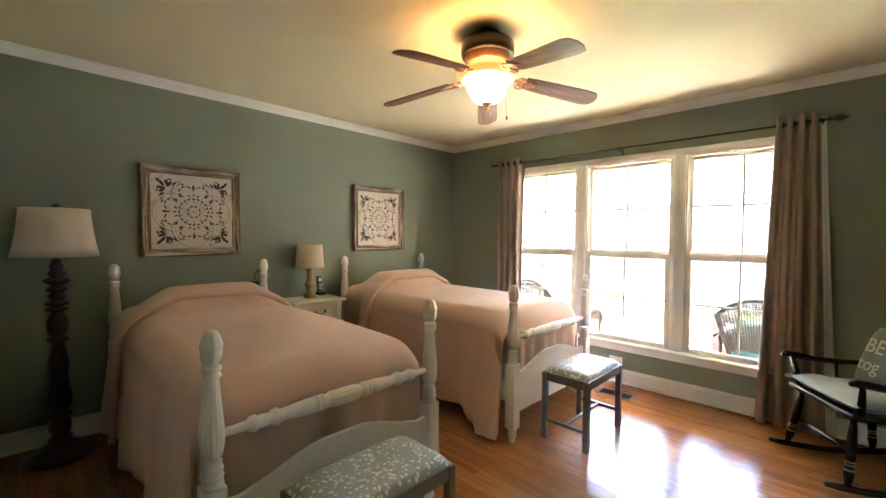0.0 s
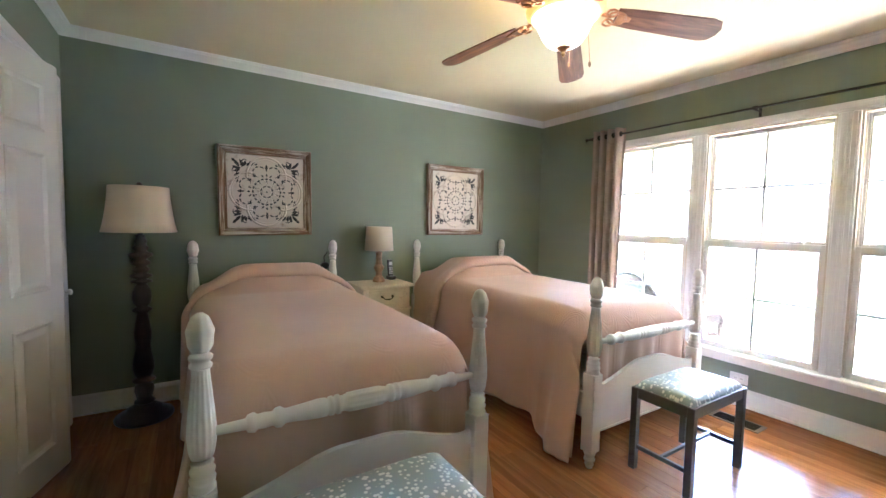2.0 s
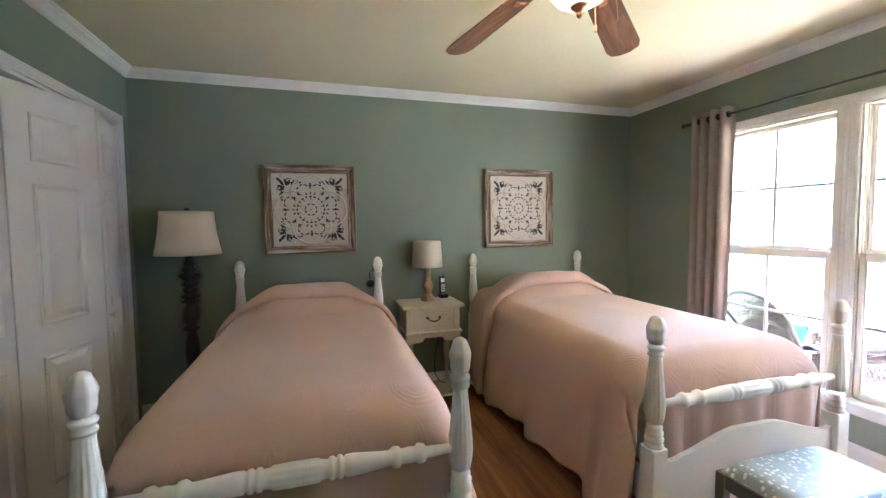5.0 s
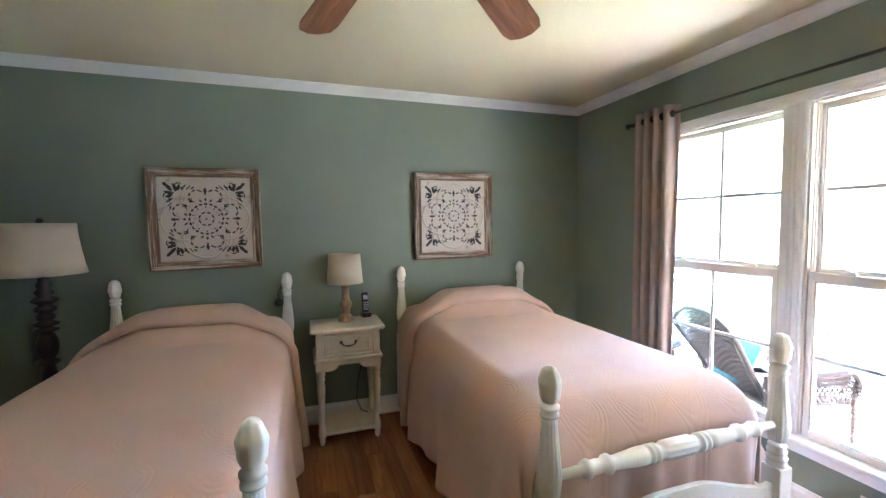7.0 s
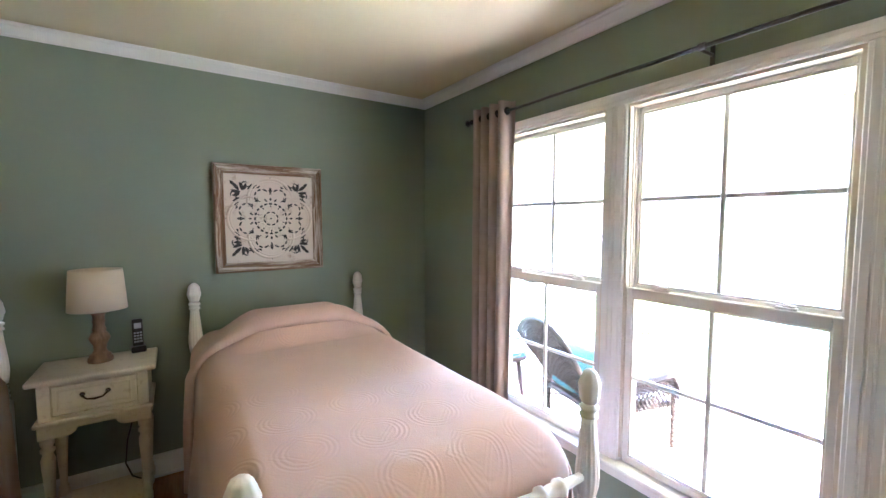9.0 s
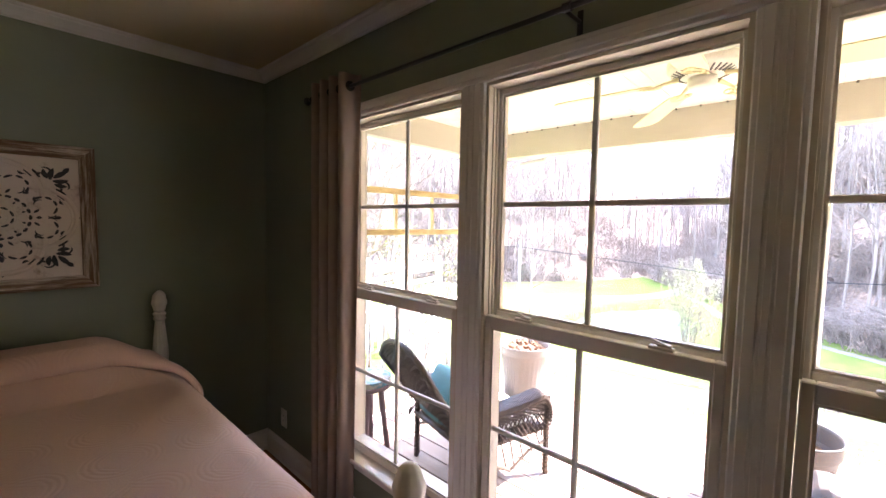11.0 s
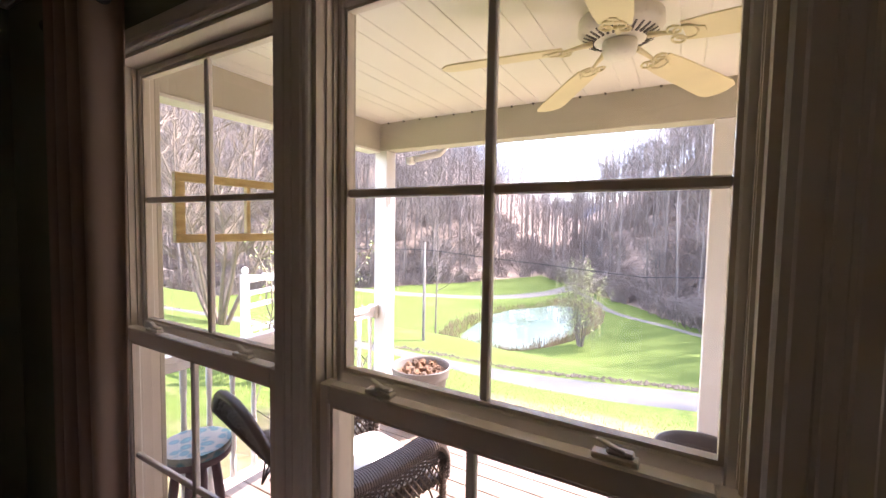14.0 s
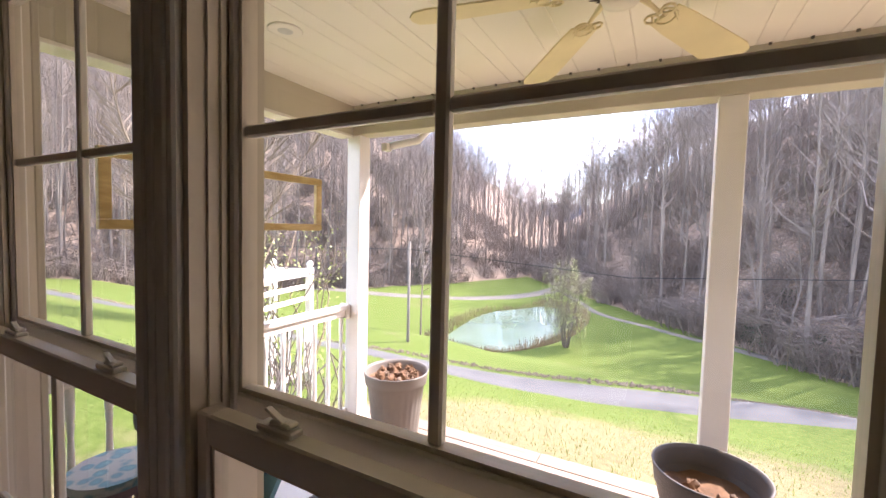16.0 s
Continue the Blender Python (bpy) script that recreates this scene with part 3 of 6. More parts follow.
def sash(name, unit, x0, x1, y0, y1, z0, z1, gx0, gx1, gz0, gz1, top_rail=0.0, shift=0.0):
    """A sash with stiles, rails, grille bars and four panes."""
    yg = (y0 + y1) / 2
    s = part(name, B(x0, gx0, y0, y1, z0, z1, 0.003), VINYL, unit)
    part("stile", B(gx1, x1, y0, y1, z0, z1, 0.003), VINYL, s)
    part("rail", B(gx0, gx1, y0, y1, z0, gz0, 0.003), VINYL, s)
    part("rail", B(gx0, gx1, y0 - top_rail, y1, gz1, z1, 0.003), VINYL, s)
    bm = bmesh.new()
    for a, b, c, d in ((gx0, gx0 + 0.007, gz0, gz1), (gx1 - 0.007, gx1, gz0, gz1), (gx0 + 0.007, gx1 - 0.007, gz0, gz0 + 0.007), (gx0 + 0.007, gx1 - 0.007, gz1 - 0.007, gz1)):
        box(bm, a, b, y0 + 0.006, y1 - 0.006, c, d)
    part("glazing_bead", bm, JAMB, s)
    xm, zm = (gx0 + gx1) / 2 + shift, (gz0 + gz1) / 2
    part("muntin", B(xm - 0.009, xm + 0.009, yg - 0.008, yg + 0.008, gz0 + 0.007, gz1 - 0.007, 0.003), VINYL, s)
    part("muntin", B(gx0 + 0.007, xm - 0.009, yg - 0.007, yg + 0.007, zm - 0.009, zm + 0.009, 0.003), VINYL, s)
    part("muntin", B(xm + 0.009, gx1 - 0.007, yg - 0.007, yg + 0.007, zm - 0.009, zm + 0.009, 0.003), VINYL, s)
    for a, b in ((gx0 + 0.006, xm - 0.007), (xm + 0.007, gx1 - 0.006)):
        for c, d in ((gz0 + 0.006, zm - 0.007), (zm + 0.007, gz1 - 0.006)):
            pane = bmesh.new()
            vs = [pane.verts.new(p) for p in ((a, yg, c), (b, yg, c), (b, yg, d), (a, yg, d))]
            pane.faces.new(vs)
            o = part("pane", pane, GLASS, s)
            o.visible_shadow = False


for k, cx in enumerate(CENTRES):
    unit = thing("window_%d" % (k + 1), "white double-hung window with divided panes", "window", kind="structure")
    a, b = cx - OPEN / 2, cx + OPEN / 2
    bm = bmesh.new()
    box(bm, a, a + 0.012, YN - 0.005, YN + 0.103, WIN_B + 0.02, WIN_T - 0.012)
    box(bm, b - 0.012, b, YN - 0.005, YN + 0.103, WIN_B + 0.02, WIN_T - 0.012)
    box(bm, a, b, YN - 0.005, YN + 0.103, WIN_T - 0.012, WIN_T - 0.0005)
    box(bm, a, b, YN + 0.035, YN + 0.103, WIN_B, WIN_B + 0.02)
    for x in (a + 0.012, b - 0.017):
        box(bm, x, x + 0.005, YN + 0.040, YN + 0.048, 1.21, WIN_T - 0.012)
        box(bm, x, x + 0.005, YN + 0.020, YN + 0.026, 1.21, WIN_T - 0.012)
    part("window_frame", bm, JAMB, unit, "almond jamb liner")
    bm = bmesh.new()
    for x0, x1 in ((a - 0.045, a + 0.004), (b - 0.004, b + 0.045)):
        box(bm, x0, x1, YN + 0.106, YN + 0.124, WIN_B - 0.04, WIN_T + 0.05, 0.003)
    part("exterior_casing", bm, BEAM, unit, "cream exterior casing")
    lo0, lo1 = a + 0.014, b - 0.014
    sash("lower_sash", unit, lo0, lo1, YN + 0.002, YN + 0.034, WIN_B + 0.004, 1.212, a + 0.040, b - 0.040, 0.425, 1.168, 0.0, BAR_OFF[k])
    sash("upper_sash", unit, lo0, lo1, YN + 0.052, YN + 0.084, 1.180, WIN_T - 0.013, a + 0.030, b - 0.030, 1.224, 2.000, 0.0, BAR_OFF[k])
    latch(unit, cx - 0.215, YN + 0.020, 1.212)
    latch(unit, cx + 0.215, YN + 0.020, 1.212)

# floor register and outlets
vent = thing("floor_register", "bronze metal floor register set in the floor", "floor vent", -1.28, 3.62, 0.0)
part("frame", B(-0.15, 0.15, -0.075, 0.075, -0.011, 0.004, 0.002), VENT, vent)
# Near-black strips laid on the plate imitate the shaded openings.
for i in range(9):
    part("slat", B(-0.125, 0.125, -0.052 + i * 0.012, -0.046 + i * 0.012, 0.004, 0.007), DARKGAP, vent)


def outlet(x, y, z, rz, wide=0.115, high=0.072):
    o = thing("wall_outlet", "white plastic wall outlet plate", "outlet", x, y, z, rz, "wall outlets")
    part("plate", B(-wide / 2, wide / 2, -0.006, -0.0005, -high / 2, high / 2, 0.002), PLASTW, o)
    for s in (-1, 1):
        c = (s * 0.02, 0) if wide > high else (0, s * 0.02)
        soc = part("socket", B(c[0] - 0.014, c[0] + 0.014, -0.008, -0.006, c[1] - 0.014, c[1] + 0.014, 0.003), PLASTW, o)
        for t in (-0.005, 0.005):
            part("slot", B(c[0] + t - 0.001, c[0] + t + 0.001, -0.0086, -0.008, c[1] - 0.004, c[1] + 0.005), PLASTB, soc)


outlet(-1.405, YN, 0.20, 0, 0.118, 0.075)
outlet(-3.26, YN, 0.285, 0, 0.072, 0.115)


# ---- beds ----
def profile_post(h, block, foot):
    """Heights of a turned post above its square block."""
    v0, v1, e0 = h - 0.432, h - 0.157, h - 0.112
    rings = [(0.033, block), (0.036, block + 0.008), (0.030, block + 0.016), (0.034, block + 0.026), (0.036, block + 0.034), (0.029, block + 0.042), (0.033, block + 0.052), (0.034, block + 0.06), (0.027, block + 0.07), (0.031, v0 - 0.004), (0.026, v0)]
    vase = [(0.030, v0 + 0.012), (0.036, v0 + 0.04), (0.039, v0 + 0.075), (0.0375, v0 + 0.11), (0.033, v0 + 0.16), (0.028, v0 + 0.21), (0.024, v0 + 0.25), (0.0235, v1 - 0.006)]
    neck = [(0.029, v1), (0.030, v1 + 0.008), (0.023, v1 + 0.016), (0.031, v1 + 0.026), (0.031, v1 + 0.034), (0.020, e0 - 0.003)]
    egg = [(0.023, e0), (0.030, e0 + 0.018), (0.0345, e0 + 0.042), (0.034, e0 + 0.062), (0.029, e0 + 0.085), (0.020, e0 + 0.102), (0.008, e0 + 0.111), (0.001, e0 + 0.112)]
    return rings, vase, neck, egg


def bed_post(bed, x, y, h):
    rings, vase, neck, egg = profile_post(h, h - 0.517, 0.095)
    blk = h - 0.517
    post = part("post", B(x - 0.036, x + 0.036, y - 0.036, y + 0.036, 0.095, blk, 0.004), BEDW, bed)
    m = pose(x, y, 0)
    part("foot", lathe(bmesh.new(), [(0.016, 0.0), (0.019, 0.008), (0.024, 0.02), (0.020, 0.034), (0.030, 0.044), (0.030, 0.052), (0.022, 0.06), (0.029, 0.075), (0.034, 0.0945)], 18, m), BEDW, post, smooth=True)
    part("turning", lathe(bmesh.new(), rings, 20, m), BEDW, post, smooth=True)
    part("fluted_vase", lathe(bmesh.new(), vase, 56, m, (vase[0][1], vase[-1][1], 14, 0.10)), BEDW, post, smooth=True)
    part("neck", lathe(bmesh.new(), neck, 20, m), BEDW, post, smooth=True)
    fine = []
    for (r0, z0), (r1, z1) in zip(egg, egg[1:]):
        fine += [(r0 + (r1 - r0) * i / 3, z0 + (z1 - z0) * i / 3) for i in range(3)]
    part("pineapple_finial", lathe(bmesh.new(), fine + [egg[-1]], 32, m, None, (egg[0][1], egg[-1][1])), BEDW, post, "carved pineapple finial", True)


def turned_rail(bed, x, y0, y1, z):
    n = y1 - y0
    half = [(0.0, 0.013), (0.02, 0.014), (0.10, 0.017), (0.105, 0.026), (0.125, 0.030), (0.135, 0.022), (0.155, 0.024), (0.18, 0.021), (0.19, 0.030), (0.205, 0.032), (0.22, 0.022), (0.24, 0.023), (0.33, 0.031), (0.355, 0.030), (0.36, 0.024), (0.368, 0.032), (0.378, 0.032), (0.384, 0.025), (0.392, 0.032), (0.402, 0.032), (0.408, 0.025), (0.43, 0.028), (0.435, 0.033), (0.5, 0.034)]
    full = half + [(1 - t, r) for t, r in half[::-1][1:]]
    bm = lathe(bmesh.new(), [(r, t * n) for t, r in full], 32, pose(x, y0, z, -90, 0, 0), (0.435 * n, 0.565 * n, 10, 0.14))
    part("turned_rail", bm, BEDW, bed, smooth=True)


def shaped_panel(bed, x, y0, y1, low, edge, mid, name):
    n = 40
    top = []
    for i in range(n + 1):
        t = i / n
        k = min(t, 1 - t)
        top.append((y0 + (y1 - y0) * t, edge + (mid - edge) * smoothstep(0.04, 0.42, k) - 0.006 * math.sin(math.pi * min(1.0, k / 0.10))))
    m = Matrix(((0, 0, 1, 0), (1, 0, 0, 0), (0, 1, 0, 0), (0, 0, 0, 1)))
    p = part(name, prism(bmesh.new(), [(y0, low), (y1, low)] + top[::-1], x - 0.011, x + 0.011, m), BEDW, bed)
    part("ledge", B(x + 0.0112, x + 0.016, y0, y1, low, low + 0.012, 0.001), BEDW, p)


def cloth_noise(x, y, s, seed):
    return noise.noise(Vector((x * s, y * s, seed)))


def make_bed(y0, y1, xh, xf, seed, label):
    """A bed with posts at y0, y1 and from xh (head) to xf (foot); its coverlet is a thing of its own."""
    bed = thing("poster_bed", label, "bed", 0, 0, 0, 0, "twin beds")
    for y in (y0, y1):
        bed_post(bed, xh, y, 1.145)
        bed_post(bed, xf, y, 1.037)
    turned_rail(bed, xf, y0 + 0.02, y1 - 0.02, 0.685)
    shaped_panel(bed, xf, y0 + 0.036, y1 - 0.036, 0.19, 0.455, 0.535, "footboard")
    shaped_panel(bed, xh, y0 + 0.036, y1 - 0.036, 0.25, 0.66, 0.80, "headboard")
    for y in (y0, y1):
        part("side_rail", B(xh + 0.036, xf - 0.036, y - 0.012, y + 0.012, 0.26, 0.40, 0.003), BEDW, bed)
    mat = part("mattress", B(xh + 0.05, xf - 0.09, y0 + 0.05, y1 - 0.05, 0.36, 0.76, 0.05, 3), CUSHW, bed, "white mattress", True)

    cy, half = (y0 + y1) / 2, (y1 - y0) / 2 + 0.012
    head, foot = xh + 0.045, xf - 0.055
    TOP, R = 0.825, 0.115

    def fold(d, lim, r):
        """Arc length d from the middle: how far out and how far down."""
        if d < lim - r:
            return d, 0.0
        a = (d - (lim - r)) / r
        if a < math.pi / 2:
            return lim - r + r * math.sin(a), r * (1 - math.cos(a))
        return lim, r + (d - (lim - r) - r * math.pi / 2)

    L = foot - head

    def top_shape(x, y):
        """Extra height of the top: pillow, crown and wrinkles."""
        t = x - head
        q = abs(y - cy) / half
        pil = smoothstep(-0.02, 0.14, t) * (1 - smoothstep(0.36, 0.56, t)) * (1 - smoothstep(0.38, 0.92, q))
        return 0.125 * pil + 0.012 * (1 - q ** 4) + 0.006 * cloth_noise(x, y, 3.0, seed) - 0.012 * smoothstep(L - 0.5, L, t)

    def skin(s, t, out, hem):
        """A point of the coverlet: s across, t along (arc lengths), out: how far off the body, hem: lowest height."""
        side = 1 if s > 0 else -1
        py, dz = fold(abs(s), half, R)
        px, dx = fold(t, L, 0.16) if t > 0 else (t, 0.0)
        x = head + px
        y = cy + side * py
        z = TOP + top_shape(x, y) * max(0.0, 1 - 4 * max(dz, dx)) - dz - dx
        depth = max(0.0, dz - 0.08)
        wave = math.sin(x * 9.0 + seed + side) + 0.6 * math.sin(x * 21.0 + 2 * seed + 1.3 * side) + 0.8 * cloth_noise(x, side, 5.0, seed)
        end = smoothstep(L - 0.42, L - 0.02, px) * (1.0 if dx < 0.02 else 0.0)
        fall = smoothstep(0.02, 0.55, depth)
        pleat = math.sin(px * 44.0 + seed * 3 + 1.5 * depth) + 0.4 * math.sin(px * 83.0 + seed)
        y += side * (depth * (0.050 + 0.10 * end) + 0.022 * wave * smoothstep(0.05, 0.7, depth) + (0.045 + 0.036 * pleat) * end * fall)
        x += (0.135 * smoothstep(L - 0.34, L, px) * smoothstep(0.04, 0.30, depth) + 0.010 * math.cos(px * 44.0 + seed * 3) * end * fall) * (1.0 if dx < 0.02 else 0.0)
        if dx > 0:
            w2 = math.sin(y * 17.0 + seed) + 0.7 * math.sin(y * 41.0 + seed * 2) + 0.9 * cloth_noise(y, seed, 9.0, seed)
            x += 0.013 * w2 * smoothstep(0.06, 0.35, dx)
        n = Vector((0, side * smoothstep(0, R, dz), 1 - smoothstep(0, R, dz)))
        p = Vector((x, y, z)) + n * out
        low = hem + 0.02 * cloth_noise(x, side, 4.0, seed + 3)
        p.z = max(p.z, low)
        return p

    spread = thing("coverlet", "peach embossed coverlet draped over the bed and pillow", "bedspread", cy * 0, 0, 0, 0, "coverlets")
    s_max = half - R + R * math.pi / 2 + (TOP - R - 0.045)
    t_max = L - 0.16 + 0.16 * math.pi / 2 + 0.36
    flat_s, flat_t = half - R * 0.2, L + 0.02

    def main(u, v):
        tv = 0.02 + v * (t_max - 0.02)
        hem = 0.035 + 0.085 * smoothstep(0.2, 1.1, tv) * (1 - smoothstep(L - 0.40, L - 0.12, tv)) * (1 if u < 0.5 else 0.5)
        return skin((u - 0.5) * 2 * s_max, 0.02 + v * (t_max - 0.02), 0.0, hem)

    def keep(u, v):
        return not (abs(u - 0.5) * 2 * s_max > flat_s and 0.02 + v * (t_max - 0.02) > flat_t)

    cover = part("spread", surface(bmesh.new(), main, 170, 190, keep), SPREAD, spread, smooth=True)
    thicken(cover, 0.006)

    def flap(u, v):
        s = (u - 0.5) * 2 * s_max * 0.985
        tt = (min(v, 0.95) + 0.4 * max(0.0, v - 0.95)) * (0.49 - 0.16 * smoothstep(half, s_max, abs(s)))
        lift = 0.012 + 0.010 * math.sin(math.pi * min(1, v * 1.02)) + 0.036 * smoothstep(0.62, 0.90, v) - 0.034 * smoothstep(0.95, 1.0, v)
        return skin(s, tt - 0.03, lift, 0.06)

    fl = part("pillow_flap", surface(bmesh.new(), flap, 130, 30), SPREAD, spread, "folded-over pillow end", True)
    thicken(fl, 0.008)

    return bed


make_bed(0.496, 1.482, -3.392, -1.375, 1.7, "white painted four-poster twin bed with pineapple finials")
make_bed(2.296, 3.318, -3.440, -1.435, 4.1, "white painted four-poster twin bed beside the window")


# ---- stools ----
def make_stool(x0, x1, y0, y1, z):
    s = thing("footstool", "charcoal wooden stool with a leaf-print padded seat", "stool", (x0 + x1) / 2, (y0 + y1) / 2, 0, 0, "footstools")
    a, b = (x1 - x0) / 2, (y1 - y0) / 2
    leg = part("leg", B(-0.0175, 0.0175, -0.0175, 0.0175, 0, z - 0.0, 0.002), GREYW, s, m=pose(-a + 0.0175, -b + 0.0175, 0))
    for i, j in ((1, -1), (1, 1), (-1, 1)):
        like(leg, s, pose(i * (a - 0.0175), j * (b - 0.0175), 0))
    for j in (-1, 1):
        part("apron", B(-a + 0.035, a - 0.035, j * (b - 0.014) - 0.010, j * (b - 0.014) + 0.010, z - 0.055, z, 0.002), GREYW, s)
        part("stretcher", B(-a + 0.035, a - 0.035, j * (b - 0.0175) - 0.008, j * (b - 0.0175) + 0.008, 0.115, 0.137, 0.002), GREYW, s)
    for i in (-1, 1):
        part("apron", B(i * (a - 0.014) - 0.010, i * (a - 0.014) + 0.010, -b + 0.035, b - 0.035, z - 0.055, z, 0.002), GREYW, s)
    part("stretcher", B(-0.008, 0.008, -b + 0.026, b - 0.026, 0.117, 0.135, 0.002), GREYW, s)

    def pad(u, v):
        p, q = 2 * u - 1, 2 * v - 1
        e = max(abs(p), abs(q))
        k = (1 - abs(p) ** 6) * (1 - abs(q) ** 6)
        return Vector((p * (a - 0.012), q * (b - 0.012), z + 0.002 + 0.042 * max(0.0, k) ** 0.4))
    part("seat", surface(bmesh.new(), pad, 26, 34), PRINT, s, "grey-green leaf-print pad", True)
    return s


make_stool(-1.335, -1.010, 2.490, 3.030, 0.447)
make_stool(-1.305, -0.985, 0.690, 1.255, 0.447)


# ---- nightstand ----
def make_nightstand(x0, x1, y0, y1, z):
    n = thing("nightstand", "distressed cream nightstand with one drawer and a low shelf", "nightstand", (x0 + x1) / 2, (y0 + y1) / 2, 0)
    a, b = (x1 - x0) / 2, (y1 - y0) / 2
    part("top", B(-a, a, -b, b, z - 0.026, z, 0.009, 2), CREAMF, n)
    part("cabinet", B(-a + 0.02, a - 0.045, -b + 0.035, b - 0.035, z - 0.20, z - 0.026, 0.002), CREAMF, n)
    bm = bmesh.new()
    box(bm, a - 0.045, a - 0.030, -b + 0.035, -b + 0.082, z - 0.20, z - 0.026, 0.002)
    box(bm, a - 0.045, a - 0.030, b - 0.082, b - 0.035, z - 0.20, z - 0.026, 0.002)
    box(bm, a - 0.045, a - 0.030, -b + 0.082, b - 0.082, z - 0.040, z - 0.026, 0.001)
    box(bm, a - 0.045, a - 0.030, -b + 0.082, b - 0.082, z - 0.20, z - 0.182, 0.001)
    part("face_frame", bm, CREAMF, n)
    d = part("drawer", B(a - 0.044, a - 0.030, -b + 0.085, b - 0.085, z - 0.179, z - 0.043, 0.003), CREAMF, n)
    bm = bmesh.new()
    y, w = b - 0.105, 0.008
    box(bm, a - 0.031, a - 0.025, -y, -y + w, z - 0.160, z - 0.062, 0.002)
    box(bm, a - 0.031, a - 0.025, y - w, y, z - 0.160, z - 0.062, 0.002)
    box(bm, a - 0.031, a - 0.025, -y + w, y - w, z - 0.160, z - 0.152, 0.002)
    box(bm, a - 0.031, a - 0.025, -y + w, y - w, z - 0.070, z - 0.062, 0.002)
    part("drawer_moulding", bm, CREAMF, d)
    pts = [(a - 0.028, -0.048, z - 0.098), (a - 0.010, -0.046, z - 0.100), (a - 0.006, -0.030, z - 0.116), (a - 0.006, 0.0, z - 0.121), (a - 0.006, 0.030, z - 0.116), (a - 0.010, 0.046, z - 0.100), (a - 0.028, 0.048, z - 0.098)]
    h = part("handle", tube(bmesh.new(), pts, [0.006, 0.005, 0.004, 0.006, 0.004, 0.005, 0.006], 8), BRONZE, d, "dark metal bail handle", True)
    for s in (-1, 1):
        part("rosette", lathe(bmesh.new(), [(0.011, 0), (0.010, 0.004), (0.005, 0.006)], 12, pose(a - 0.031, s * 0.048, z - 0.098, 0, 90, 0)), BRONZE, h, smooth=True)
    part("waist_moulding", B(-a + 0.01, a - 0.008, -b + 0.018, b - 0.018, z - 0.222, z - 0.20, 0.007, 2), CREAMF, n)
    m = Matrix(((0, 0, 1, 0), (1, 0, 0, 0), (0, 1, 0, 0), (0, 0, 0, 1)))
    t, bt = z - 0.222, z - 0.285
    w = b - 0.03
    out = [(-w, t), (-w, bt), (-w + 0.09, bt)]
    out += [(-w + 0.09 + 0.05 * math.sin(i / 8 * math.pi / 2), bt + 0.035 * (1 - math.cos(i / 8 * math.pi / 2))) for i in range(1, 9)]
    out += [(-x, yy) for x, yy in out[::-1]]
    part("apron", prism(bmesh.new(), out, a - 0.048, a - 0.030, m), CREAMF, n)
    for s in (-1, 1):
        part("side_apron", B(-a + 0.04, a - 0.05, s * (b - 0.04) - 0.008, s * (b - 0.04) + 0.008, bt + 0.02, t, 0.002), CREAMF, n)
    prof = [(0.012, 0.0), (0.016, 0.01), (0.021, 0.03), (0.014, 0.045), (0.024, 0.055), (0.024, 0.105), (0.018, 0.112), (0.022, 0.125), (0.014, 0.14), (0.017, 0.20), (0.022, 0.30), (0.026, 0.37), (0.027, 0.40), (0.018, 0.43), (0.027, 0.44), (0.027, 0.452), (0.018, 0.46), (0.026, 0.475), (0.026, bt + 0.002)]
    leg = part("leg", lathe(bmesh.new(), prof, 18), CREAMF, n, smooth=True, m=pose(a - 0.045, -b + 0.06, 0))
    for i, j in ((1, 1), (-1, -1), (-1, 1)):
        like(leg, n, pose(i * (a - 0.045), j * (b - 0.06), 0))
    part("shelf", B(-a + 0.03, a - 0.03, -b + 0.045, b - 0.045, 0.062, 0.084, 0.004), CREAMF, n)
    return n


NS = (-3.47, -3.115, 1.622, 2.108, 0.785)
make_nightstand(*NS)

# ---- lamps and phone ----
lamp = thing("table_lamp", "small turned wooden table lamp with a cream drum shade", "table lamp", -3.335, 1.868, NS[4])
part("base", lathe(bmesh.new(), [(0.052, 0.0), (0.054, 0.006), (0.052, 0.02), (0.045, 0.03), (0.046, 0.036), (0.034, 0.044), (0.026, 0.062), (0.026, 0.07), (0.030, 0.075), (0.026, 0.082), (0.036, 0.10), (0.044, 0.118), (0.044, 0.128), (0.034, 0.148), (0.026, 0.158), (0.031, 0.166), (0.026, 0.174), (0.024, 0.2), (0.029, 0.208), (0.024, 0.216), (0.026, 0.24), (0.031, 0.248), (0.028, 0.256), (0.012, 0.262), (0.010, 0.30)], 22), LAMPWOOD, lamp, smooth=True)
sh = bmesh.new()
surface(sh, lambda u, v: Vector((math.cos(u * 2 * math.pi) * (0.122 - 0.014 * v), math.sin(u * 2 * math.pi) * (0.122 - 0.014 * v), 0.272 + 0.205 * v)), 40, 2)
bmesh.ops.remove_doubles(sh, verts=sh.verts[:], dist=1e-5)
thicken(part("shade", sh, SHADE, lamp, "cream linen drum shade", True), 0.003)
part("harp", tube(bmesh.new(), [(0, 0, 0.29), (0.0, 0.0, 0.44)], 0.004, 6), BRONZE, lamp)
part("spider", B(-0.108, 0.108, -0.002, 0.002, 0.438, 0.442), BRONZE, lamp)

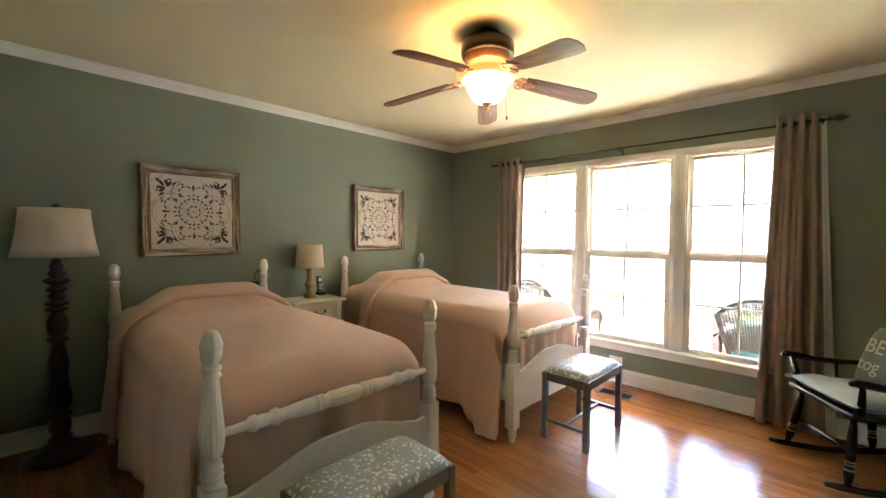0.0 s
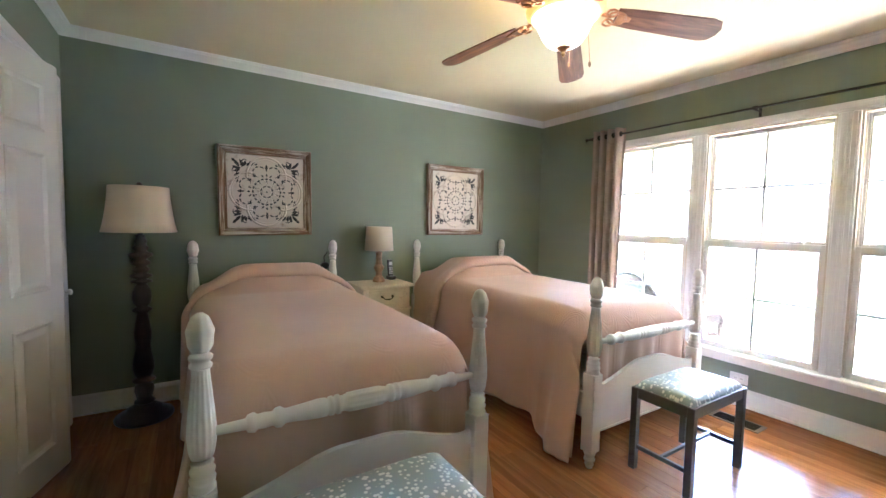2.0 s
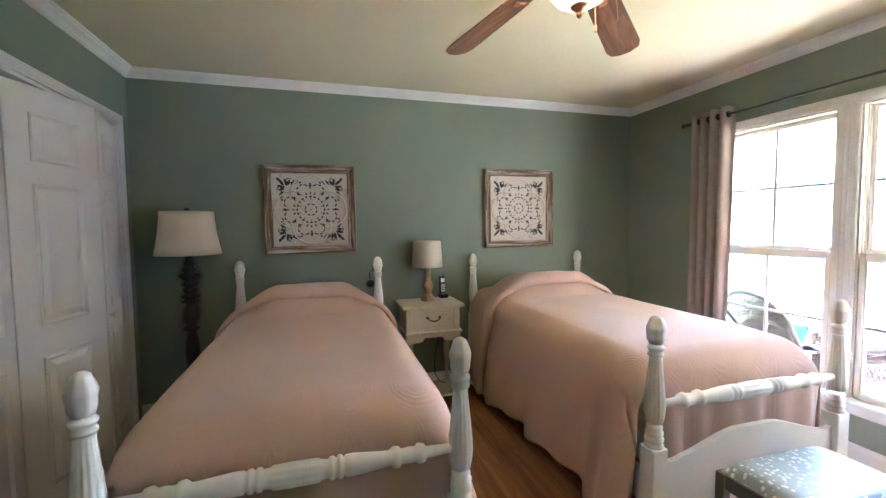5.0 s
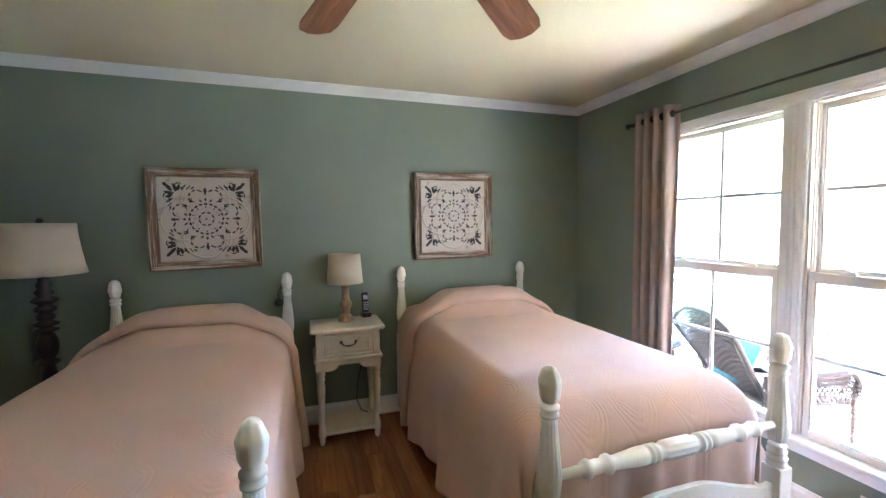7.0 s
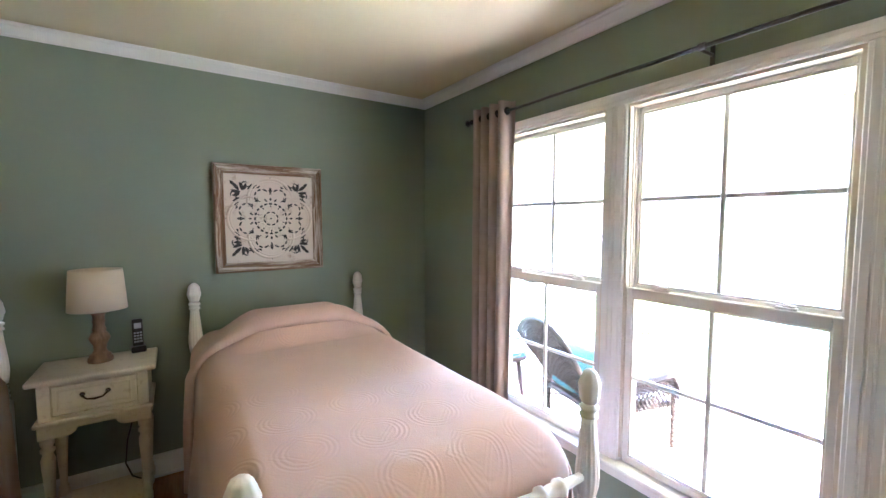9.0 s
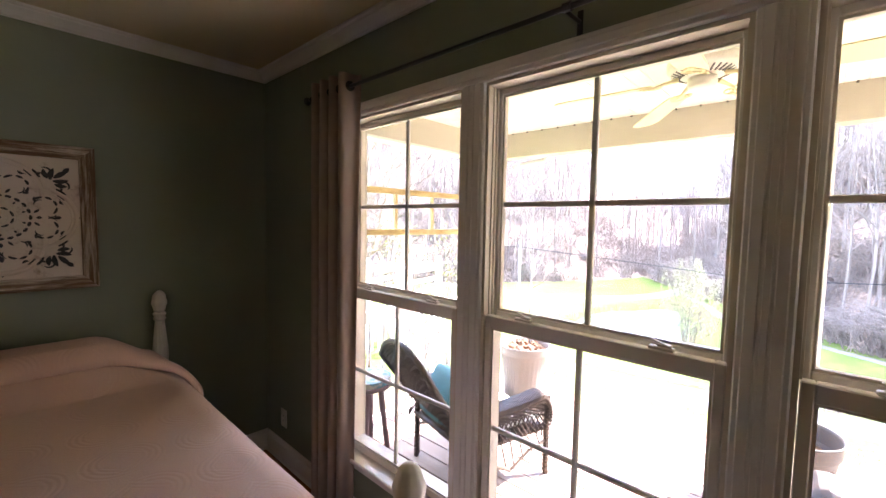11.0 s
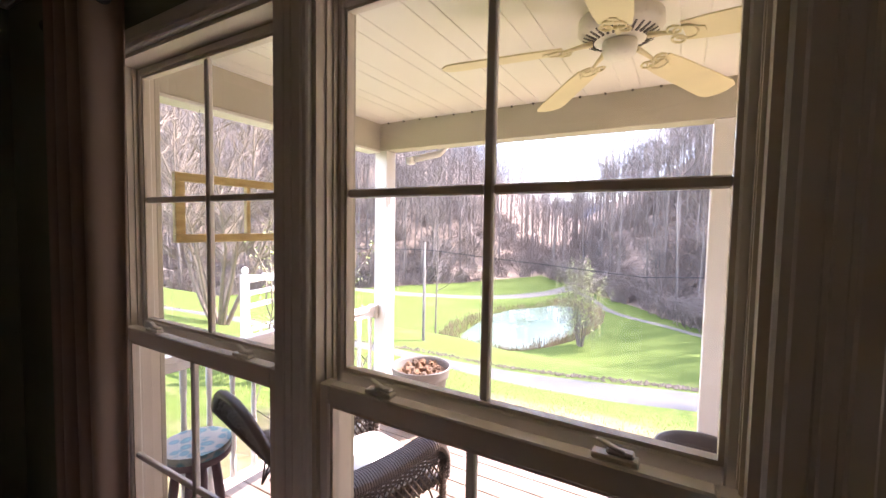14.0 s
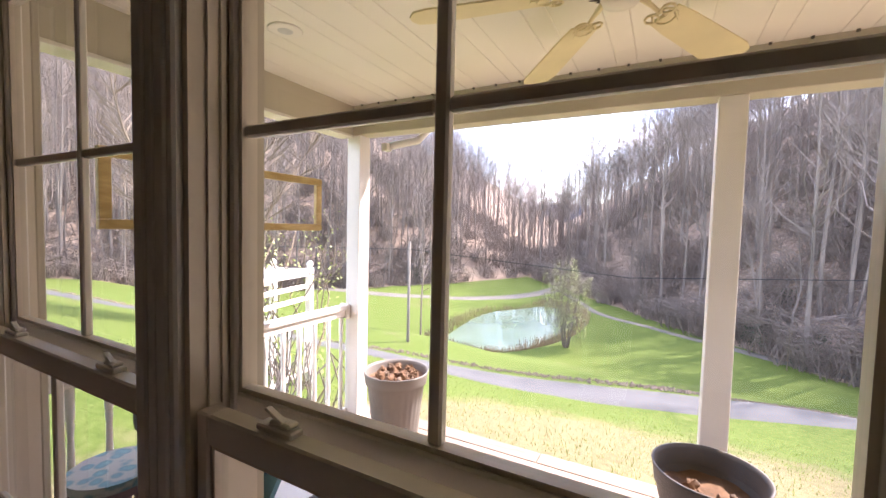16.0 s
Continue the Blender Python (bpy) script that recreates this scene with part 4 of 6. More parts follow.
phone = thing("cordless_phone", "black cordless phone standing in its charger", "phone", -3.42, 2.022, NS[4], 8)
part("charger", B(-0.035, 0.035, -0.034, 0.034, 0, 0.035, 0.008, 2), PLASTB, phone)
hs = part("handset", B(-0.013, 0.013, -0.025, 0.025, 0.0, 0.165, 0.008, 2), PLASTB, phone, m=pose(-0.004, 0, 0.016, 0, -8, 0))
part("screen", B(0.0132, 0.0145, -0.016, 0.016, 0.112, 0.142, 0.0), BUTTON, hs, "small grey display")
for r in range(4):
    for c in range(3):
        part("button", B(0.0132, 0.0152, -0.019 + c * 0.0135, -0.009 + c * 0.0135, 0.035 + r * 0.016, 0.044 + r * 0.016, 0.001), BUTTON, hs)

cord = thing("lamp_cord", "thin black lamp cord hanging behind the nightstand", "cord", -3.44, 1.95, 0.084)
part("cord", tube(bmesh.new(), [(-0.02, 0.06, 0.62), (-0.02, 0.05, 0.4), (0.0, 0.0, 0.2), (0.02, -0.01, 0.08), (0.05, 0.02, 0.012), (0.09, 0.06, 0.006)], 0.004, 6), PLASTB, cord, smooth=True)

clip = thing("clip_lamp", "small black clip lamp with a looped cord on the bed post", "clip lamp", -3.43, 1.425, 0.93)
part("head", lathe(bmesh.new(), [(0.012, -0.035), (0.026, -0.03), (0.034, 0.0), (0.026, 0.03), (0.014, 0.04)], 16, pose(0, 0, 0, 0, 80, 20)), PLASTB, clip, smooth=True)
part("cord", tube(bmesh.new(), [(0.0, 0.0, 0.03), (0.0, -0.005, 0.075), (0.005, 0.02, 0.115), (0.01, 0.045, 0.10), (0.01, 0.05, 0.04), (0.0, 0.05, -0.20), (-0.02, 0.06, -0.88)], 0.004, 6), PLASTB, clip, smooth=True)

fl = thing("floor_lamp", "tall dark turned-wood floor lamp with a cream bell shade", "floor lamp", -3.27, 0.212, 0)
part("base", lathe(bmesh.new(), [(0.158, 0.0), (0.162, 0.014), (0.156, 0.028), (0.132, 0.034), (0.124, 0.048), (0.098, 0.056), (0.088, 0.072), (0.062, 0.082), (0.052, 0.10)], 28), DARKWOOD, fl, smooth=True)
stem = [(0.050, 0.098), (0.058, 0.112), (0.040, 0.128), (0.046, 0.150), (0.054, 0.185), (0.050, 0.215), (0.034, 0.235), (0.062, 0.244), (0.064, 0.256), (0.036, 0.268), (0.050, 0.290), (0.059, 0.330), (0.057, 0.370), (0.046, 0.430), (0.040, 0.480), (0.046, 0.520), (0.048, 0.560), (0.036, 0.640), (0.029, 0.690), (0.052, 0.702), (0.054, 0.716), (0.030, 0.730), (0.046, 0.752), (0.053, 0.790), (0.049, 0.830), (0.034, 0.866), (0.026, 0.878), (0.058, 0.888), (0.058, 0.898), (0.028, 0.908), (0.060, 0.922), (0.060, 0.932), (0.030, 0.946), (0.044, 0.962), (0.044, 0.976), (0.028, 0.990), (0.052, 1.006), (0.052, 1.018), (0.028, 1.034), (0.064, 1.056), (0.066, 1.070), (0.032, 1.086), (0.046, 1.108), (0.030, 1.126), (0.036, 1.150), (0.024, 1.172), (0.028, 1.186), (0.012, 1.192), (0.010, 1.30)]
part("stem", lathe(bmesh.new(), stem, 22), DARKWOOD, fl, "dark beaded turned stem", True)
prof = [(0.198, 1.207), (0.186, 1.26), (0.174, 1.33), (0.165, 1.40), (0.160, 1.45), (0.158, 1.492)]
sh = bmesh.new()


def bell(u, v):
    i = v * (len(prof) - 1)
    k = min(int(i), len(prof) - 2)
    r = prof[k][0] + (prof[k + 1][0] - prof[k][0]) * (i - k)
    z = prof[k][1] + (prof[k + 1][1] - prof[k][1]) * (i - k)
    r *= 1 - 0.02 * abs(math.sin(u * math.pi * 8)) ** 4
    return Vector((math.cos(u * 2 * math.pi) * r, math.sin(u * 2 * math.pi) * r, z))


surface(sh, bell, 64, 5)
bmesh.ops.remove_doubles(sh, verts=sh.verts[:], dist=1e-5)
thicken(part("shade", sh, SHADE, fl, "cream bell shade", True), 0.003)
part("spider", B(-0.156, 0.156, -0.002, 0.002, 1.482, 1.486), BRONZE, fl)
part("finial", lathe(bmesh.new(), [(0.006, 1.30), (0.006, 1.49), (0.016, 1.497), (0.018, 1.508), (0.012, 1.517), (0.004, 1.522)], 14), DARKWOOD, fl, smooth=True)


# ---- carved wall panels ----
def make_panel(yc, zc, w, h, tilt):
    p = thing("carved_wall_panel", "square whitewashed carved wood medallion panel in a worn frame", "wall art", XW, yc, zc, 0, "carved panels")
    p.matrix_basis = pose(XW, yc, zc, tilt, 0, 0)
    a, b = w / 2, h / 2
    part("backing", B(0.002, 0.016, -a + 0.04, a - 0.04, -b + 0.04, b - 0.04), PANELW, p)
    prof = [(0.0, 0.0), (0.0, 0.036), (0.004, 0.046), (0.012, 0.048), (0.015, 0.038), (0.018, 0.036), (0.030, 0.030), (0.042, 0.021), (0.045, 0.019), (0.048, 0.027), (0.056, 0.027), (0.060, 0.020), (0.060, 0.0)]
    for k in range(4):
        bm = bmesh.new()
        L = (a, b, a, b)[k]
        M_ = (b, a, b, a)[k]
        ends = []
        for s in (-1, 1):
            ring = []
            for i, d in prof:
                u, v = s * (L - i), -(M_ - i)
                y, z = ((u, v), (-v, u), (u, -v), (v, u))[k]
                ring.append(bm.verts.new((d + 0.001, y, z)))
            ends.append(ring)
        n = len(prof)
        for i in range(n):
            bm.faces.new((ends[0][i], ends[0][(i + 1) % n], ends[1][(i + 1) % n], ends[1][i]))
        bm.faces.new(ends[0])
        bm.faces.new(ends[1][::-1])
        part("frame_side", bm, FRAMEV if k % 2 else FRAMEW, p, "worn whitewashed moulding")
    carve, holes = bmesh.new(), bmesh.new()
    to_wall = Matrix(((0, 0, 1, 0), (1, 0, 0, 0), (0, 1, 0, 0), (0, 0, 0, 1)))

    def ring(bm, cy, cz, r, t, x0, x1, a0=0.0, a1=2 * math.pi, n=40):
        pts = [(cy + r * math.cos(a0 + (a1 - a0) * i / n), cz + r * math.sin(a0 + (a1 - a0) * i / n)) for i in range(n + 1)]
        tube(bm, [Vector((x0, y, z)) for y, z in pts], t, 5)

    S = (w - 0.13) / 0.53
    # quatrefoil moulding, double beaded
    for k in range(4):
        q = k * math.pi / 2
        cy_, cz_ = 0.118 * S * math.cos(q), 0.118 * S * math.sin(q)
        ring(carve, cy_, cz_, 0.138 * S, 0.009, 0.016, 0, q - 1.72, q + 1.72, 36)
        ring(carve, cy_, cz_, 0.122 * S, 0.004, 0.016, 0, q - 1.60, q + 1.60, 32)
    ring(carve, 0, 0, 0.028 * S, 0.004, 0.017, 0, n=24)
    ring(carve, 0, 0, 0.055 * S, 0.0035, 0.017, 0, n=30)
    for k in range(10):
        q = k * math.pi / 5
        ring(carve, 0.073 * S * math.cos(q), 0.073 * S * math.sin(q), 0.0165 * S, 0.0035, 0.017, 0, n=14)

    def cut(cy, cz, r, a0, a1, wd):
        """A curved dark shape with tapered ends, laid on as a slot's shade."""
        n = 7
        up, lo = [], []
        for i in range(n + 1):
            t = i / n
            hw = wd * (0.25 + 0.75 * math.sin(math.pi * t) ** 0.6) / 2
            an = a0 + (a1 - a0) * t
            up.append((cy + (r + hw) * math.cos(an), cz + (r + hw) * math.sin(an)))
            lo.append((cy + (r - hw) * math.cos(an), cz + (r - hw) * math.sin(an)))
        out = up + lo[::-1]
        prism(holes, out if a1 < a0 else out[::-1], 0.0163, 0.0178, to_wall)

    def leaf(y, z, ang, ln, wd, bend=0.0):
        n = 5
        up, lo = [], []
        for i in range(n + 1):
            t = i / n
            hw = wd * math.sin(math.pi * min(0.98, t * 0.92 + 0.06)) ** 0.8 / 2
            cx_, cy_ = ln * (t - 0.5), bend * (1 - (2 * t - 1) ** 2)
            up.append((cx_, cy_ + hw))
            lo.append((cx_, cy_ - hw))
        c, s_ = math.cos(ang), math.sin(ang)
        out = [(y + c * u - s_ * v, z + s_ * u + c * v) for u, v in up + lo[::-1]]
        prism(holes, out, 0.0163, 0.0178, to_wall)

    rnd = random.Random(5)
    for k in range(8):
        q = (k + 0.5) * math.pi / 4
        cut(0, 0, 0.042 * S, q - 0.30, q + 0.30, 0.0095 * S)
    for k in range(20):
        q = k * math.pi / 10
        cut(0, 0, 0.097 * S, q - 0.11, q + 0.11, 0.013 * S)
    for k in range(10):
        q = (k + 0.5) * math.pi / 5
        leaf(0.080 * S * math.cos(q), 0.080 * S * math.sin(q), q, 0.013 * S, 0.008 * S)
    # four lobes of paired scrolls
    for k in range(4):
        q = k * math.pi / 2
        for s in (-1, 1):
            def at(d, e):
                return ((d * math.cos(q) - s * e * math.sin(q)) * S, (d * math.sin(q) + s * e * math.cos(q)) * S)
            cy_, cz_ = at(0.142, 0.050)
            for a0, a1 in ((-0.2, 0.5), (0.68, 1.25), (1.43, 2.0), (2.2, 2.9)):
                cut(cy_, cz_, 0.045 * S, q + s * (a0 - 0.55), q + s * (a1 - 0.55), 0.0105 * S)
            cy_, cz_ = at(0.130, 0.062)
            cut(cy_, cz_, 0.020 * S, q + s * 1.2, q + s * 3.3, 0.006 * S)
            cy_, cz_ = at(0.166, 0.022)
            cut(cy_, cz_, 0.020 * S, q - s * 0.4, q - s * 2.2, 0.006 * S)
            y_, z_ = at(0.118, 0.030)
            leaf(y_, z_, q + s * 0.7, 0.024 * S, 0.011 * S)
            y_, z_ = at(0.112, 0.086)
            leaf(y_, z_, q + s * 1.5, 0.022 * S, 0.011 * S)
        leaf(0.190 * S * math.cos(q), 0.190 * S * math.sin(q), q, 0.026 * S, 0.016 * S)
        leaf(0.126 * S * math.cos(q), 0.126 * S * math.sin(q), q, 0.020 * S, 0.013 * S)
        leaf(0.262 * S * math.cos(q), 0.262 * S * math.sin(q), q, 0.014 * S, 0.010 * S)
    prism(holes, [(0.006 * math.cos(i * math.pi / 5), 0.006 * math.sin(i * math.pi / 5)) for i in range(10)], 0.0163, 0.0178, to_wall)
    for sy in (-1, 1):
        for sz in (-1, 1):
            cy_, cz_ = sy * 0.205 * S, sz * 0.205 * S
            out_ = math.atan2(sz, sy)
            for d, an, ln, wd in ((0.0, 0.0, 0.062, 0.022), (0.028, 0.0, 0.034, 0.020), (0.030, 0.62, 0.056, 0.021), (0.030, -0.62, 0.056, 0.021), (0.052, 1.0, 0.046, 0.019), (0.052, -1.0, 0.046, 0.019), (0.052, 2.3, 0.034, 0.016), (0.052, -2.3, 0.034, 0.016), (0.082, 1.3, 0.044, 0.018), (0.082, -1.3, 0.044, 0.018), (0.082, 2.5, 0.030, 0.014), (0.082, -2.5, 0.030, 0.014), (0.110, 1.45, 0.038, 0.015), (0.110, -1.45, 0.038, 0.015), (0.132, 1.9, 0.024, 0.011), (0.132, -1.9, 0.024, 0.011)):
                side = 0 if an == 0 else (1 if an > 0 else -1)
                dirn = out_ + side * 2.36
                leaf(cy_ + d * S * math.cos(dirn), cz_ + d * S * math.sin(dirn), out_ + an + rnd.uniform(-0.15, 0.15), ln * S, wd * S, 0.004 * side)
    for sy in (-1, 1):
        for sz in (-1, 1):
            for off in (0.0, 1.0):
                cy_, cz_ = sy * (0.212 - 0.062 * off) * S, sz * (0.150 + 0.062 * off) * S
                q = math.atan2(sz, sy)
                cut(cy_, cz_, 0.022 * S, q - 1.6, q + 1.2, 0.008 * S)
    part("carving", carve, PANELW, p, "raised scroll carving", True)
    # Dark shapes sit on the uncut backing, painted as shaded holes.
    part("cutwork", holes, HOLESHADE, p, "leaf scrolls laid on in near-black for shaded holes")


make_panel(0.992, 1.515, 0.668, 0.668, 0.6)
make_panel(2.745, 1.528, 0.658, 0.680, 0.3)


# ---- ceiling fan ----
def make_fan(name, label, x, y, ceil, parts, angles, radius, zb, droop, width, mats):
    """A five-blade ceiling fan; parts: (name, profile below the ceiling, material, label)."""
    f = thing(name, label, "ceiling fan", x, y, ceil)
    for nm, prof, mat, lab in parts:
        part(nm, lathe(bmesh.new(), prof, 36), mat, f, lab, True)
    w = width
    out = [(0.22, -w * 0.36), (0.30, -w * 0.42), (radius - 0.06, -w * 0.5), (radius - 0.02, -w * 0.42), (radius, -w * 0.15), (radius, w * 0.15), (radius - 0.02, w * 0.42), (radius - 0.06, w * 0.5), (0.30, w * 0.42), (0.22, w * 0.36)]
    first, iron = None, None
    for a in angles:
        m = pose(0, 0, zb, 0, 0, a) @ pose(0, 0, 0, 0, droop, 0) @ pose(0, 0, 0, -11, 0, 0)
        if first is None:
            bm = prism(bmesh.new(), out, -0.003, 0.003)
            first = part("blade", bm, mats[0], f, m=m)
            bm = bmesh.new()
            tube(bm, [(0.10, 0, 0.01), (0.16, 0, 0.004), (0.20, 0, -0.004)], [0.012, 0.008, 0.007], 8)
            for s in (-1, 1):
                tube(bm, [(0.175 + 0.022 - 0.022 * math.cos(t * math.pi / 4), s * 0.030 + 0.022 * math.sin(t * math.pi / 4), -0.009) for t in range(9)], 0.0045, 6)
                tube(bm, [(0.19 + 0.035 - 0.038 * math.cos(t * math.pi / 5), s * (0.002 + 0.036 * math.sin(t * math.pi / 5) ** 0.8), -0.0065) for t in range(6)], 0.0045, 6)
            prism(bm, [(0.225, -0.028), (0.285, -0.012), (0.285, 0.012), (0.225, 0.028)], -0.007, -0.0032)
            iron = part("blade_iron", bm, mats[1], first, smooth=False)
        else:
            o = like(first, f, m)
            like(iron, o)
    return f


FANX, FANY = -1.347, 1.882
D = lambda z: z - H
fan = make_fan("ceiling_fan", "bronze ceiling fan with walnut blades and a lit glass bowl", FANX, FANY, H, [
    ("canopy", [(0.070, 0.0), (0.070, -0.018), (0.064, -0.030), (0.058, -0.046)], BRONZE, ""),
    ("motor_housing", [(0.058, -0.044), (0.118, -0.046), (0.138, -0.052), (0.146, -0.064), (0.147, -0.112), (0.142, -0.124), (0.11, -0.128)], BRONZE, "dark bronze motor housing"),
    ("copper_band", [(0.118, -0.122), (0.126, -0.130), (0.121, -0.152), (0.104, -0.176), (0.090, -0.186), (0.094, -0.194), (0.082, -0.206), (0.064, -0.226)], COPPER, "antique copper fitter"),
    ("finial", [(0.003, -0.420), (0.008, -0.414), (0.010, -0.406), (0.006, -0.402), (0.014, -0.396), (0.026, -0.388), (0.031, -0.380), (0.020, -0.374)], COPPER, ""),
], (56, 128, 200, 272, 344), 0.665, D(2.243), 8.0, 0.138, (BLADE, COPPER))
bowl = bmesh.new()
rim = [(0.150, -0.212), (0.162, -0.216), (0.167, -0.224), (0.164, -0.234), (0.150, -0.246), (0.138, -0.254)]
lower = [(0.138, -0.254), (0.124, -0.268), (0.113, -0.288), (0.103, -0.312), (0.090, -0.338), (0.072, -0.360), (0.048, -0.374), (0.02, -0.380)]


def turned_shell(prof):
    bm = bmesh.new()
    n = len(prof) - 1
    surface(bm, lambda u, v: Vector((math.cos(u * 2 * math.pi) * prof[round(v * n)][0], math.sin(u * 2 * math.pi) * prof[round(v * n)][0], prof[round(v * n)][1])), 40, n)
    bmesh.ops.remove_doubles(bm, verts=bm.verts[:], dist=1e-5)
    return bm


thicken(part("glass_bowl", turned_shell(lower), BOWL, fan, "lit alabaster glass bowl", True), 0.004)
thicken(part("bowl_rim", turned_shell(rim), AMBER, fan, "amber glass rim", True), 0.004)
part("pull_chain", tube(bmesh.new(), [(0.055, 0.075, -0.22), (0.068, 0.092, -0.44)], 0.0014, 5), COPPER, fan)
part("chain_fob", lathe(bmesh.new(), [(0.002, -0.525), (0.006, -0.518), (0.006, -0.505), (0.002, -0.50)], 8, pose(0.068, 0.092, 0.06)), LAMPWOOD, fan)
part("pull_chain", tube(bmesh.new(), [(-0.05, 0.09, -0.21), (-0.06, 0.105, -0.40)], 0.0014, 5), COPPER, fan)
part("chain_fob", lathe(bmesh.new(), [(0.002, -0.495), (0.005, -0.49), (0.005, -0.478), (0.002, -0.47)], 8, pose(-0.06, 0.105, 0.07)), COPPER, fan)

# ---- curtains and rod ----
RODY, RODZ = 3.845, 2.15
rod = thing("curtain_rod", "black metal curtain rod with leaf finials on brackets", "curtain rod", 0, RODY, RODZ)
part("rod", tube(bmesh.new(), [(-2.76, 0, 0), (-0.01, 0, 0)], 0.0085, 12), BLACKM, rod, smooth=True)
fin = [(0.008, 0.0), (0.014, 0.004), (0.014, 0.012), (0.008, 0.018), (0.010, 0.03), (0.020, 0.05), (0.021, 0.06), (0.014, 0.08), (0.004, 0.10), (0.001, 0.105)]
part("finial", lathe(bmesh.new(), fin, 14, pose(-0.01, 0, 0, 0, 90, 0)), DARKWOOD, rod, "dark wooden acorn finial", True)
part("finial", lathe(bmesh.new(), fin[:6] + [(0.001, 0.052)], 14, pose(-2.76, 0, 0, 0, -90, 0)), BLACKM, rod, smooth=True)
for x in (-2.735, -1.383, -0.035):
    bk = part("bracket", B(x - 0.009, x + 0.009, YN - RODY - 0.006, YN - RODY - 0.0005, -0.05, 0.022, 0.002), BLACKM, rod)
    part("arm", tube(bmesh.new(), [(x, YN - RODY - 0.005, -0.012), (x, 0.02, -0.014), (x, 0.0, -0.013)], 0.006, 8), BLACKM, bk)
    part("collar", tube(bmesh.new(), [(x - 0.012, 0, 0), (x + 0.012, 0, 0)], 0.014, 12), BLACKM, bk)


def make_curtain(x0, x1, folds, phase, flare, label, lined=False):
    c = thing("curtain", label, "curtain", 0, RODY, 0, 0, "taupe curtains")

    def fn(u, v):
        z = 2.206 - 2.196 * v
        amp = 0.17 / folds + 0.014 * math.sin(u * 5 + phase) * v
        ph = u * folds * 2 * math.pi + phase + 0.25 * math.sin(3 * v + u * 4)
        x = x0 + (x1 - x0) * u + flare * v * (u - 0.5) + 0.010 * math.sin(2 * ph) * (0.6 + 0.4 * v)
        y = amp * math.cos(ph) - 0.006 * v
        return Vector((x, y, z))
    ob = part("panel", surface(bmesh.new(), fn, folds * 22, 40), CURTAIN, c, smooth=True)
    thicken(ob, 0.004)
    if lined:
        def back(u, v):
            p = fn(0.55 + 0.45 * u, v)
            return Vector((p.x + 0.012 + 0.030 * u * (0.5 + v), 0.052 + 0.25 * p.y, p.z - 0.02))
        thicken(part("lining", surface(bmesh.new(), back, 40, 30), CUSHW, c, "white lining showing at the edge", True), 0.003)
    first = None
    for k in range(folds * 2):
        u = (k + 0.5 - phase / math.pi) / (folds * 2)
        if not 0.02 < u < 0.98:
            continue
        m = pose(x0 + (x1 - x0) * u, 0, RODZ, 0, 90, 0)
        if first is None:
            first = part("grommet", lathe(bmesh.new(), [(0.012, -0.008), (0.022, -0.008), (0.024, 0.0), (0.022, 0.008), (0.012, 0.008)], 16), BLACKM, c, "dark metal grommet", True, m)
        else:
            like(first, c, m)


make_curtain(-2.72, -2.41, 4, 0.4, -0.05, "taupe grommet curtain panel gathered beside the window")
make_curtain(-0.285, -0.045, 4, 0.2, 0.15, "taupe grommet curtain panel with a white lining at its edge", True)


# ---- rocking chair ----
rk = thing("rocking_chair", "black lacquered rocking chair with gold rings, padded seat and pillow", "rocking chair", 0.0, 3.29, 0, 34)
SP = 0.245
seat_m = pose(0.24, 0, 0.40, 0, 4, 0)
part("seat", B(-0.24, 0.24, -0.26, 0.26, -0.018, 0.018, 0.012, 2, m=seat_m), BLACKL, rk)
for s in (-1, 1):
    pts = [(-0.10 + 0.90 * t, s * SP, 0.017 + 0.20 * (t - 0.40) ** 2) for t in [i / 14 for i in range(15)]]
    part("rocker", tube(bmesh.new(), pts, [0.012] + [0.019] * 13 + [0.012], 8), BLACKL, rk, smooth=True)
    for x, lean in ((0.05, -0.05), (0.42, 0.05)):
        p0 = Vector((x + lean, s * SP, 0.035))
        p1 = Vector((x, s * 0.20, 0.385))
        L = (p1 - p0).length
        m = Matrix.Translation(p0) @ (p1 - p0).to_track_quat("Z", "Y").to_matrix().to_4x4()
        prof = [(0.013, 0), (0.016, 0.03), (0.022, 0.07), (0.022, 0.09), (0.017, 0.10), (0.021, 0.115), (0.017, 0.13), (0.022, 0.15), (0.024, 0.22), (0.019, 0.30), (0.014, L)]
        lg = part("leg", lathe(bmesh.new(), prof, 14, m), BLACKL, rk, smooth=True)
        for h in (0.095, 0.122, 0.138):
            part("gold_ring", lathe(bmesh.new(), [(0.0205, h - 0.003), (0.0215, h), (0.0205, h + 0.003)], 14, m), GOLD, lg, "worn gold ring", True)
    pts = [(-0.03, s * 0.275, 0.600), (0.0, s * 0.28, 0.606), (0.06, s * 0.28, 0.598), (0.16, s * 0.275, 0.578), (0.30, s * 0.265, 0.575), (0.46, s * 0.25, 0.580)]
    part("arm", tube(bmesh.new(), pts, [0.012, 0.020, 0.021, 0.018, 0.016, 0.014], 10), BLACKL, rk, smooth=True)
    part("arm_post", tube(bmesh.new(), [(0.06, s * 0.23, 0.41), (0.045, s * 0.252, 0.49), (0.03, s * 0.275, 0.595)], [0.013, 0.019, 0.012], 10), BLACKL, rk, smooth=True)
    part("arm_spindle", tube(bmesh.new(), [(0.26, s * 0.235, 0.40), (0.27, s * 0.265, 0.57)], 0.009, 8), BLACKL, rk, smooth=True)
    part("back_post", tube(bmesh.new(), [(0.44, s * 0.22, 0.39), (0.54, s * 0.235, 0.75), (0.64, s * 0.25, 1.10)], [0.018, 0.019, 0.016], 10), BLACKL, rk, smooth=True)
